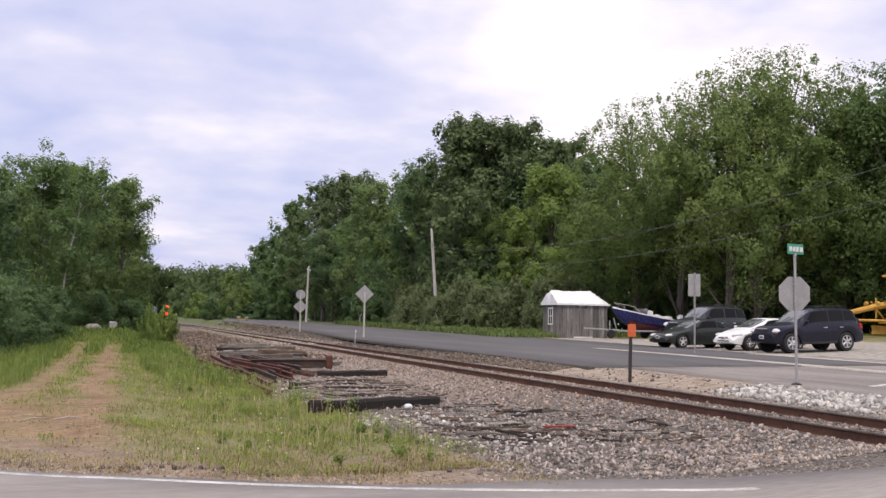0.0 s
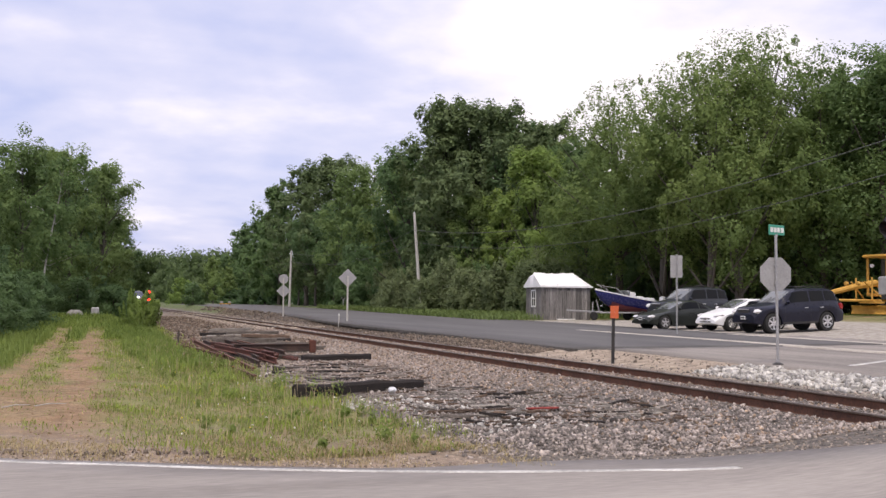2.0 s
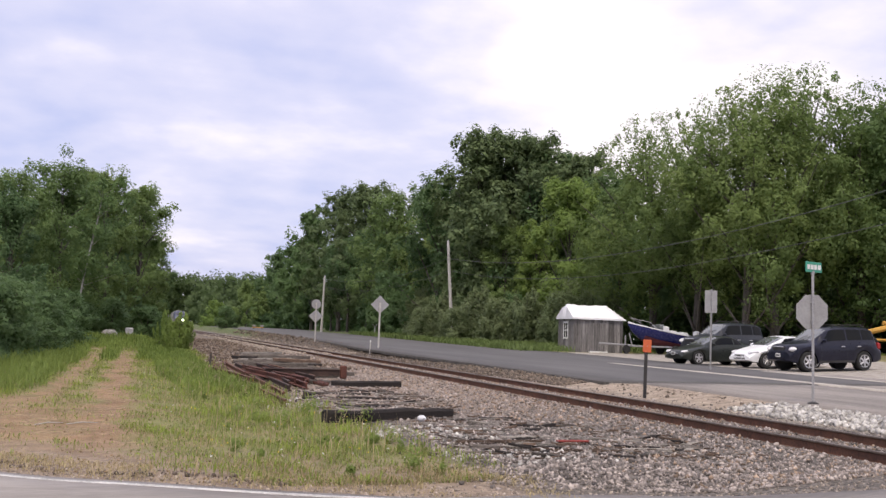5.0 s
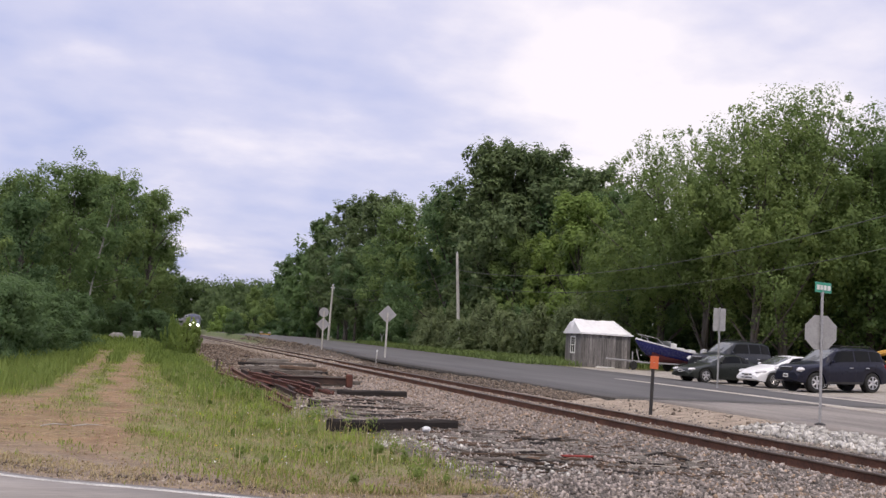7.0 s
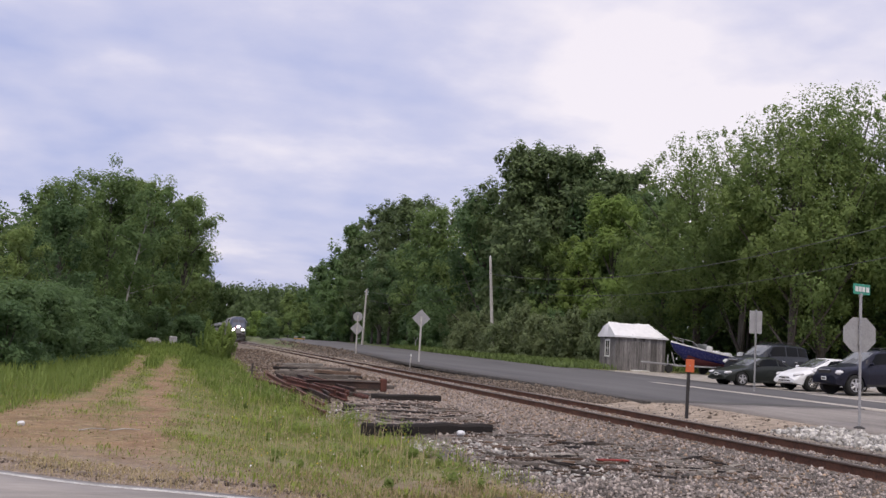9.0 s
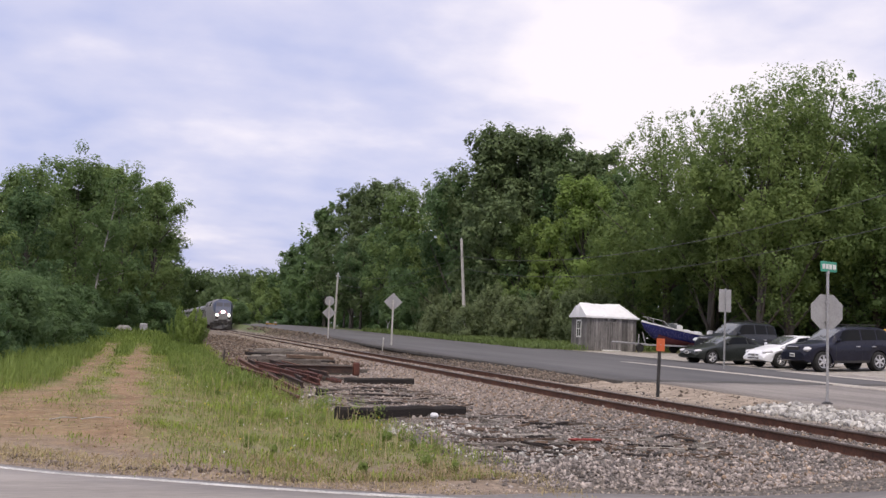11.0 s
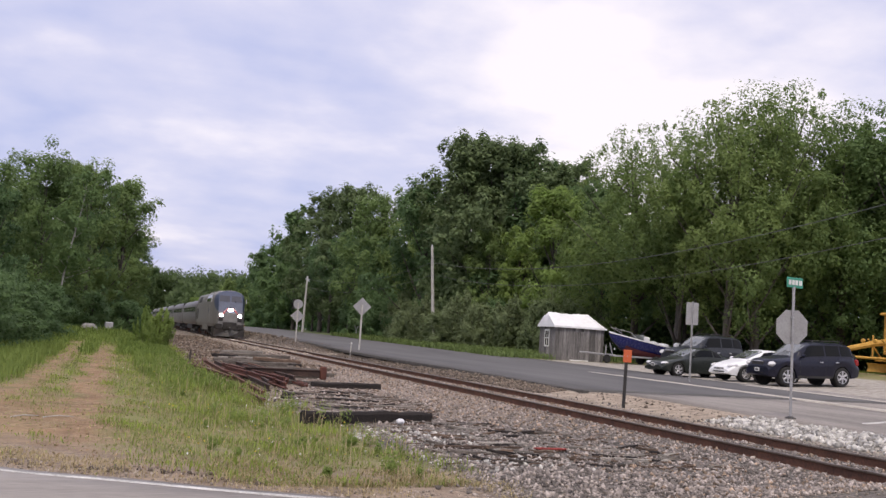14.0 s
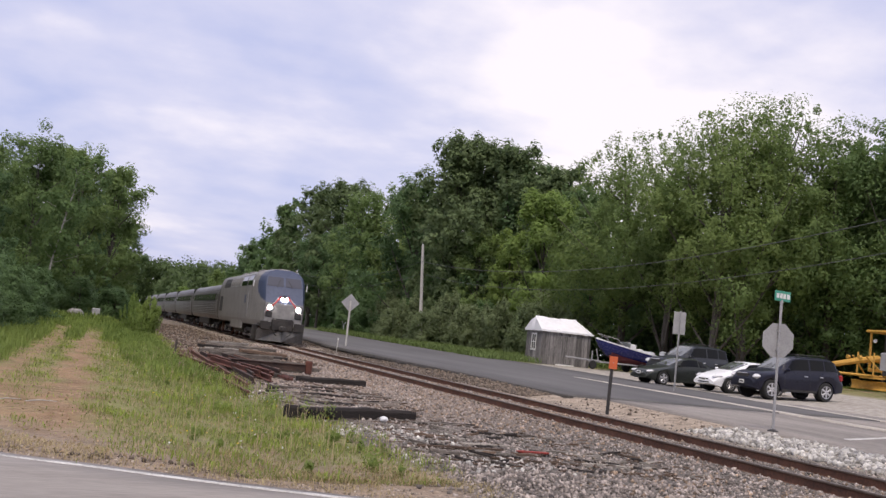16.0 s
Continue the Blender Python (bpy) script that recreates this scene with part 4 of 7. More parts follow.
def deep_wood():
    """The depth of the wood behind its edge."""
    rng = np.random.default_rng(23)
    n = 230
    y = rng.uniform(66, 210, n)
    x = 47 + rng.uniform(0, 22, n) - 8 * sstep(90, 150, y)
    r = rng.uniform(2.0, 3.4, (n, 1)) * np.array([[1, 1, 0.9]])
    cen = np.stack([x, y, far_side(x, y) + 0.8 + rng.uniform(0, 12, n)], 1)
    low = np.stack([rng.uniform(38, 66, 120), rng.uniform(74, 98, 120), rng.uniform(0.5, 9.5, 120)], 1)
    left = np.stack([rng.uniform(-26, -9, 90), rng.uniform(62, 150, 90), rng.uniform(0.8, 9, 90)], 1)
    inner = np.stack([rng.uniform(-10, -0.5, 90), rng.uniform(80, 135, 90), rng.uniform(0.8, 9.5, 90)], 1)
    hollow = np.stack([rng.uniform(33, 50, 130), rng.uniform(165, 225, 130), rng.uniform(0.3, 9, 130)], 1)
    q = leaf_cloud(rng, np.concatenate([cen, low, hollow]), np.concatenate([r, 0.8 * r[90:210], r[:130]]), 75, 0.42)
    fine = leaf_cloud(rng, np.concatenate([left, inner]), np.concatenate([r[:90], 0.8 * r[:90]]), 190, 0.2)
    q = tuple(np.concatenate(k) for k in zip(q, fine))
    solid("deep_wood", leaf_mesh("deep_wood", q, M["leafdark"]), None, "shaded green wood behind its leafy edge", "trees", kind="stuff")


deep_wood()


def back_wood():
    """An unseen wood added behind the camera, beyond the road, to darken reflections."""
    rng = np.random.default_rng(22)
    n = 150
    x = np.linspace(-75, 75, n) + rng.normal(size=n)
    cen = np.stack([x, -24 - 10 * rng.random(n) - 0.004 * x * x, 0.5 + 10.5 * rng.random(n)], 1)
    r = rng.uniform(2.0, 3.6, (n, 1)) * np.array([[1, 1, 0.9]])
    solid("back_wood", leaf_mesh("back_wood", leaf_cloud(rng, cen, r, 60, 0.8), M["leafdark"]), None, "unseen green wood added behind the camera for reflections", "trees", kind="stuff")


back_wood()


def bush_parts(seed, height, radius, clumps, per, leaf, feathery=False):
    """Stems and foliage of a bush; feathery: upright wands of small leaves in place of rounded clumps."""
    rng = np.random.default_rng(seed)
    cen, rad = [], []
    g = Geo()
    if feathery:
        for k in range(clumps // 5):
            a, rr = rng.random() * 6.283, radius * rng.random() ** 0.6
            top = height * (1.02 - 0.5 * (rr / radius) ** 2) * (0.72 + 0.3 * rng.random())
            foot, tip = Vector((0.3 * rr * math.cos(a), 0.3 * rr * math.sin(a), -0.1)), Vector((rr * math.cos(a), rr * math.sin(a), top))
            g.tube([foot, foot.lerp(tip, 0.5) + Vector((0, 0, 0.1 * top)), tip], [0.035, 0.022, 0.008], 4)
            for u in (0.3, 0.5, 0.68, 0.84, 0.97):
                w = radius * (0.21 - 0.13 * u)
                c = foot.lerp(tip, u)
                cen.append((c.x + rng.normal() * 0.06, c.y + rng.normal() * 0.06, max(c.z, w)))
                rad.append((w, w, w * 1.9))
    else:
        for k in range(clumps):
            h = rng.random() ** 0.9
            a, rr = rng.random() * 6.283, radius * (1 - 0.55 * h * h) * rng.random() ** 0.5
            cr = radius * (0.13 + 0.17 * rng.random())
            cen.append((rr * math.cos(a), rr * math.sin(a), max(cr * 0.5, height * h - cr * 0.5)))
            rad.append((cr, cr, cr * (0.9 + 0.5 * rng.random())))
        for k in range(9):
            c = cen[k]
            g.tube([(0.1 * rng.normal(), 0.1 * rng.normal(), -0.1), (c[0] * 0.4, c[1] * 0.4, c[2] * 0.5), c], [0.05, 0.035, 0.012], 5)
    return g, leaf_cloud(rng, np.array(cen), np.array(rad), per, leaf, (0, 0, 0.3 * height))


# shade: darker leaf colour put in for the gloom beneath the trees
BUSHES = {"shade": ("leafdark", "undergrowth below tall trees, leaves darkened to stand for shade"), "green": ("leafdark", "dense green roadside bush"), "grey": ("leafgrey", "grey-green willow bush by the road"), "wand": ("leafgrey", "grey-green willow with upright wands by the road"), "light": ("leaflight", "bright green feathery young shrub beside the track"), "round": ("leaflight", "rounded light green bush beside the line")}
bush_protos = {}


def bush(kind, x, y, height, width, group):
    m = at(x, y, 1, turn_rng.uniform(0, 360)) @ Matrix.Diagonal((width / 4, width / 4, height / 4, 1))
    if kind not in bush_protos:
        leaf, label = BUSHES[kind]
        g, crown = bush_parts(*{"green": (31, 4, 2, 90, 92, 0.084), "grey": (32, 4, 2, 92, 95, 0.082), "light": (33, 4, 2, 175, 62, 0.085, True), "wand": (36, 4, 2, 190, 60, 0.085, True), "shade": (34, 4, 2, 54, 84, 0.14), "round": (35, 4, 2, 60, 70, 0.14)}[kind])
        ob = thing("bush", m, label, "bush", group)
        part("stem", g, M["bark"], ob)
        part("foliage", leaf_mesh("foliage", crown, M[leaf]), None, ob)
        bush_protos[kind] = ob
    else:
        copy_thing(bush_protos[kind], m @ unscaled(bush_protos[kind]))["group"] = group


rb = random.Random(8)
for k in range(26):
    u = k / 25
    y = 73 + 45 * u + rb.uniform(-1.5, 1.5)
    x = 31.4 - 2.6 * u + rb.uniform(-0.7, 0.9) + (2.0 if y < 80 else 0)
    bush(("grey", "wand", "wand", "green")[int(4 * rb.random())], x, y, rb.uniform(2.4, 5.8), rb.uniform(3.0, 5.5), "bushes along the lane")
for x, y, h, w in ((26.4, 85.6, 2.9, 3.6), (28.2, 85.2, 5.0, 4.6), (26.6, 90.2, 4.4, 4.2), (28.8, 81.2, 3.8, 4.0), (25.6, 94.5, 3.0, 3.6), (29.8, 77.6, 4.6, 4.2), (31.2, 73.4, 4.2, 4.0)):
    bush("wand" if w > 4 else "grey", x, y, h, w, "bushes along the lane")
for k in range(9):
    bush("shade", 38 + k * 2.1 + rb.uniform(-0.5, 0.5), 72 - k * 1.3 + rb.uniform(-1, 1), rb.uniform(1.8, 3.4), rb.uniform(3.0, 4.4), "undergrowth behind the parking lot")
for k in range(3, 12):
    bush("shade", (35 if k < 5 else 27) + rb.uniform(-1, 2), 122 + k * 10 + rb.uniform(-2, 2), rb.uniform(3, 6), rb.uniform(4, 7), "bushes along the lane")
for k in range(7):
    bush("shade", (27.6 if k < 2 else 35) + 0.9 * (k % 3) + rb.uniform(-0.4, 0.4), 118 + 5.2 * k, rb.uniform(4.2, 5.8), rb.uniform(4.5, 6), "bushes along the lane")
for k in range(14):
    y = 40 + k * 3.2
    bush("green", -4.8 + 0.05 * (y - 40) + rb.uniform(-1.2, 0.3), y, rb.uniform(1.6, 3.4), rb.uniform(2.4, 3.6), "bushes beside the dirt path")
for x, y, h, w in ((-1.6, 72, 2.6, 3), (0.6, 76, 2.2, 3), (0.4, 84, 2.4, 3.4), (0.9, 92, 2.2, 3.0), (0.4, 122, 3, 3.5), (-5.2, 34, 2.2, 2.6), (-5.9, 37, 3.0, 3.4), (-5.0, 41, 3.0, 3.2), (-7.4, 33, 2.6, 3.2)):
    bush("green", x, y, h, w, "bushes beside the dirt path")
bush("light", 2.2, 57.5, 2.25, 1.9, "shrubs beside the track")
bush("light", 1.45, 60.5, 2.3, 1.2, "shrubs beside the track")
bush("round", 15.6, 222, 5.4, 5.6, "shrubs beside the track")
bush("round", 30.6, 218, 4.2, 5.0, "shrubs beside the track")
bush("green", 13.3, 165, 3.4, 4, "shrubs beside the track")
plant("maple_high", 28.4, 144, 13, "trees at the wood's edge")


# ---- signs, poles and wires ----
def poly_plate(g, pts, y0, y1):
    """A flat plate of (x, z) corners between y0 and y1."""
    return g.prism(pts, y0, y1)


def ngon(n, r, z, turn=0.0, sx=1.0):
    return [(sx * r * math.cos(2 * math.pi * k / n + turn), z + r * math.sin(2 * math.pi * k / n + turn)) for k in range(n)]


def u_post(g, h, w=0.07):
    """A flanged steel channel post."""
    prof = [(-w / 2, 0), (-w * 0.28, 0), (-w * 0.2, 0.03), (w * 0.2, 0.03), (w * 0.28, 0), (w / 2, 0), (w / 2, 0.006), (w * 0.26, 0.036), (-w * 0.26, 0.036), (-w / 2, 0.006)]
    return g.loft([[(x, y, -0.3) for x, y in prof], [(x, y, h) for x, y in prof]])


def stop_sign():
    ob = thing("stop_sign", pose(14.44, 19.81, gz(14.44, 19.81), 0, -0.6, -6), "bare aluminium back of a stop sign on a galvanised post", "road sign")
    part("post", Geo().tube([(0, 0, -0.3), (0, 0, 2.95)], 0.03, 10), M["galv"], ob, smooth=40)
    part("octagon", poly_plate(Geo(), ngon(8, 0.412, 2.06, math.pi / 8), 0.035, 0.039), M["signback"], ob, "unpainted back of an octagonal plate")
    for z in (1.85, 2.27):
        part("bracket", Geo().box((0, 0.02, z), (0.09, 0.05, 0.04), 0.006).tube([(0, -0.045, z), (0, -0.02, z)], 0.012, 6), M["galv"], ob)
    base = Geo().lathe([(0.0, -0.05), (0.13, -0.05), (0.12, 0.05), (0.05, 0.08), (0.0, 0.08)], "z", (0, 0, 0), 10)
    part("base", base, M["blackpaint"], ob, "dark lump at the foot of the post")
    blade = part("name_plate", Geo().box((0, 0, 0), (0.62, 0.012, 0.23), 0.004), M["green"], ob, "green street name plate with white bars", m=pose(0.02, 0, 3.06, 0, 0, 27))
    for x, w in ((-0.2, 0.1), (-0.07, 0.11), (0.06, 0.1), (0.21, 0.12)):
        part("lettering", Geo().box((x, -0.009, 0.0), (w, 0.006, 0.11), 0.002), M["whitepaint"], blade, "white bar")
    part("plate_clamp", Geo().tube([(0, 0, 2.9), (0, 0, 2.97)], 0.04, 10), M["galv"], ob)


def diamond(x, y, centre, side, disc=0.0, turn=0.0):
    ob = thing("warning_sign", pose(x, y, gz(x, y), 0, 0, turn), "grey back of a diamond warning sign on a timber post" if not disc else "grey backs of a round and a diamond sign on one post", "road sign", "signs along the lane")
    h = centre + 0.1 if not disc else disc + 0.1
    part("post", Geo().box((0, 0, h / 2 - 0.15), (0.1, 0.09, h + 0.3), 0.008), M["weatherpole"], ob, "weathered timber post")
    r = side / math.sqrt(2)
    part("diamond_plate", poly_plate(Geo(), [(r, centre), (0.02, centre + r - 0.02), (-0.02, centre + r - 0.02), (-r, centre), (-0.02, centre - r + 0.02), (0.02, centre - r + 0.02)], 0.05, 0.056), M["signback"], ob, "bare aluminium back")
    if disc:
        part("round_plate", poly_plate(Geo(), ngon(28, 0.36, disc), 0.05, 0.056), M["signback"], ob, "bare round aluminium back")
    for dz in (-0.25, 0.25):
        part("bolt", Geo().tube([(0, -0.055, centre + dz), (0, -0.04, centre + dz)], 0.015, 6), M["galv"], ob)


def small_sign():
    x, y = 21.9, 36.57
    ob = thing("parking_sign", pose(x, y, gz(x, y), 0, 0, -12), "grey back of a tall rectangular sign on a steel post", "road sign")
    part("post", u_post(Geo(), 3.25), M["galv"], ob)
    part("plate", Geo().box((0, 0.045, 2.76), (0.50, 0.005, 0.9), 0.002), M["signback"], ob)
    for z in (2.5, 3.0):
        part("bolt", Geo().tube([(0, -0.012, z), (0, 0.0, z)], 0.014, 6), M["galv"], ob)


def orange_marker():
    x, y = 12.0, 23.05
    ob = thing("track_marker", pose(x, y, gz(x, y), 0, 0.8, -10), "orange plate on a dark square post beside the rails", "marker post")
    part("post", Geo().box((0, 0, 0.55), (0.07, 0.07, 1.7), 0.006), M["blackpaint"], ob)
    part("plate", Geo().box((0.01, -0.045, 1.27), (0.21, 0.012, 0.31), 0.004), M["orange"], ob, "bright orange plate")
    part("bolts", Geo().tube([(0.01, -0.06, 1.27), (0.01, -0.05, 1.27)], 0.012, 6), M["galv"], ob)


def utility_poles():
    spec = ((26.85, 88.0, 8.9, -4.6), (23.2, 135.0, 7.3, 1.0), (28.6, 21.0, 8.8, 0.0))
    for x, y, h, lean in spec:
        ob = thing("utility_pole", pose(x, y, gz(x, y), 0, lean, 0), "pale weathered wooden utility pole carrying thin wires", "utility pole", "utility poles")
        part("shaft", Geo().tube([(0, 0, -0.5), (0, 0, h * 0.5), (0, 0, h)], [0.17, 0.145, 0.115], 12), M["weatherpole"], ob, smooth=40)
        part("insulator", Geo().lathe([(0, 0), (0.05, 0), (0.06, 0.05), (0.03, 0.09), (0.05, 0.12), (0, 0.15)], "z", (0.0, 0, h), 10), M["lamp"], ob)
        part("bracket", Geo().box((0.0, -0.13, h - 1.2), (0.05, 0.12, 0.2), 0.01), M["galv"], ob)


def wires():
    def sag(a, b, drop, r):
        pts = []
        for k in range(25):
            u = k / 24
            p = Vector(a).lerp(Vector(b), u)
            p.z -= drop * 4 * u * (1 - u)
            pts.append(p)
        return Geo().tube(pts, r, 5)
    z1, z2, z3 = gz(26.6, 88), gz(23.2, 135), gz(28.6, 21)
    solid("power_line", sag((26.2, 88, z1 + 7.4), (28.6, 21, z3 + 8.95), 2.1, 0.018), M["cable"], "grey power line sagging between poles", "cable", group="wires")
    solid("telephone_line", sag((26.3, 87.85, z1 + 6.3), (28.6, 20.87, z3 + 7.6), 2.1, 0.014), M["cable"], "grey telephone line below the power line", "cable", group="wires")
    solid("power_line", sag((26.2, 88, z1 + 7.4), (23.33, 135, z2 + 7.1), 1.1, 0.016), M["cable"], "grey power line sagging between poles", "cable", group="wires")
    solid("telephone_line", sag((26.3, 88.15, z1 + 6.3), (23.3, 134.85, z2 + 6.0), 1.1, 0.018), M["cable"], "grey telephone line below the power line", "cable", group="wires")


def rail_signal():
    x, y = 12.15, 298.0
    ob = thing("railway_signal", pose(x, y, gz(x, y)), "two-headed railway signal showing two red lights", "railway signal")
    part("mast", Geo().tube([(0, 0, -0.3), (0, 0, 4.7)], 0.09, 10), M["blackpaint"], ob, smooth=40)
    for z in (1.7, 3.75):
        hd = part("signal_head", Geo().lathe([(0, 0.16), (0.5, 0.16), (0.5, 0.1), (0.46, 0.0), (0.2, -0.12), (0, -0.12)], "y", (0, -0.25, z), 20), M["blackpaint"], ob)
        lens = Geo()
        lens.lathe([(0, -0.2), (0.24, -0.17), (0.28, -0.11), (0, -0.11)], "y", (0, -0.25, z), 16)
        part("lens", lens, glow_mat("red_signal_light", (1.0, 0.012, 0.01), 12), hd, "glowing red lens")
        part("hood", Geo().tube([(0, -0.75, z + 0.02), (0, -0.4, z + 0.02)], 0.44, 14, False), M["blackpaint"], hd)


def crossing_signal():
    """Crossbuck and flashing lights where the road meets the rails."""
    x, y = 12.88, 13.96
    ob = thing("crossing_signal", pose(x, y, gz(x, y)), "white crossbuck and flashing-light mast at the railway crossing", "crossing signal")
    part("mast", Geo().tube([(0, 0, -0.3), (0, 0, 4.3)], 0.065, 12), M["galv"], ob, smooth=40)
    part("base", Geo().lathe([(0, 0), (0.2, 0), (0.18, 0.06), (0.09, 0.35), (0, 0.35)], "z", (0, 0, 0), 14), M["galv"], ob)
    for s in (-1, 1):
        arm = part("crossbuck_arm", Geo().box((0, 0, 0), (0.02, 1.22, 0.23), 0.006), M["whitepaint"], ob, "white crossbuck board", m=pose(-0.09 - 0.012 * s, 0, 3.96, s * 45, 0, 0))
        for e in (-1, 1):
            part("lettering", Geo().box((-0.012, e * 0.33, 0), (0.004, 0.36, 0.1), 0.001), M["blackpaint"], arm, "dark bar")
        part("light_arm", Geo().tube([(0, 0, 2.73), (0, s * 0.32, 2.73)], 0.03, 8), M["galv"], ob)
        for d in (-1, 1):
            hd = part("flasher_disc", Geo().lathe([(0, 0), (0.25, 0), (0.25, 0.015 * d), (0.13, 0.03 * d), (0, 0.03 * d)], "x", (0.06 * d, s * 0.42, 2.73), 22), M["blackpaint"], ob, "black round background")
            part("hood", Geo().tube([(0.08 * d, s * 0.42, 2.73 + 0.01), (0.24 * d, s * 0.42, 2.73 - 0.01)], 0.125, 14, False), M["blackpaint"], hd)
            part("lens", Geo().lathe([(0, 0), (0.11, 0), (0.1, 0.02 * d), (0, 0.03 * d)], "x", (0.1 * d, s * 0.42, 2.73), 16), M["redlamp"], hd, "unlit red lens")
    part("bell", Geo().lathe([(0, 0), (0.14, 0), (0.13, 0.05), (0.05, 0.1), (0, 0.1)], "z", (0, 0, 4.3), 16), M["galv"], ob)


def roadside_bits():
    z = gz(12.25, 55.5)
    ob = thing("stake", pose(12.25, 55.5, z, 0, 2, 0), "short pale survey stake beside the track", "stake")
    part("shaft", Geo().box((0, 0, 0.25), (0.06, 0.05, 0.8), 0.006), M["weatherpole"], ob)
    part("tip", Geo().box((0, 0, 0.68), (0.065, 0.055, 0.1), 0.006), M["whitepaint"], ob)
    x, y = 25.2, 112.0
    ob = thing("mailbox_post", pose(x, y, gz(x, y)), "thin grey forked post at a driveway", "post")
    part("shaft", Geo().tube([(0, 0, -0.2), (0, 0, 1.0)], 0.05, 8), M["galv"], ob)
    part("fork", Geo().tube([(-0.22, 0, 1.35), (0, 0, 0.95), (0.22, 0, 1.35)], 0.04, 8), M["galv"], ob)
    x, y = 25.4, 107.0
    solid("concrete_slab", Geo().box((0, 0, 0.1), (2.2, 1.0, 0.24), 0.03), M["whitestone"], "pale low concrete slab at a driveway mouth", "slab", pose(x, y, gz(x, y)))
    x, y = 16.6, 150.0
    ob = thing("barricade", pose(x, y, gz(x, y) - 0.02), "low yellow barricade with two white reflectors", "barricade")
    for s in (-1, 1):
        part("leg", Geo().box((s * 0.6, 0, 0.3), (0.1, 0.4, 0.65), 0.02), M["blackpaint"], ob)
        part("board", Geo().box((s * 0.55, -0.22, 0.55), (0.45, 0.05, 0.24), 0.015), M["signback"], ob, "white reflective board")
    part("rail", Geo().box((0, -0.2, 0.32), (1.6, 0.05, 0.12), 0.015), M["yellow"], ob, "yellow cross rail")
    solid("boulder", boulder(0.55, 3), M["whitestone"], "pale rounded boulder half hidden in grass", "boulder", pose(-1.6, 68, gz(-1.6, 68) + 0.14))
    solid("concrete_block", Geo().box((0, 0, 0.22), (0.5, 0.5, 0.85), 0.05), M["galv"], "grey concrete block at the end of the dirt path", "block", pose(-0.45, 69, gz(-0.45, 69)))
    solid("white_stone", boulder(0.075, 5), M["boatwhite"], "round white stone on a black timber's edge", "stone", pose(4.7, 17.02, gz(4.7, 17.02) + 0.06))
    for x, y, length, turn in ((-1.2, 16.95, 0.5, 42), (-0.72, 17.0, 0.52, 32)):
        z = gz(x, y)
        solid("stick", Geo().tube([(-length / 2, 0, 0.012), (0, 0.02, 0.03), (length / 2, 0, 0.014)], [0.008, 0.01, 0.005], 6), M["weatherpole"], "pale dry stick lying on the dirt path", "stick", pose(x, y, z, 0, 0, turn), group="sticks on the path")
    solid("white_stone", boulder(0.06, 6), M["boatwhite"], "small white stone beside the dirt path", "stone", pose(-2.27, 17.18, gz(-2.27, 17.18) + 0.03))


def boulder(r, seed):
    rng = np.random.default_rng(seed)
    rings = []
    for i in range(1, 7):
        a = math.pi * i / 7
        rings.append([(r * math.sin(a) * math.cos(b) * (0.85 + 0.3 * rng.random()), r * math.sin(a) * math.sin(b) * (0.85 + 0.3 * rng.random()), r * 0.75 * -math.cos(a)) for b in (2 * math.pi * k / 10 for k in range(10))])
    return Geo().loft(rings)


stop_sign()
diamond(13.55, 59.09, 2.57, 0.765, turn=-6)
diamond(12.9, 77.74, 1.92, 0.74, 2.82, turn=-4)
small_sign()
orange_marker()
utility_poles()
wires()
rail_signal()
crossing_signal()
roadside_bits()


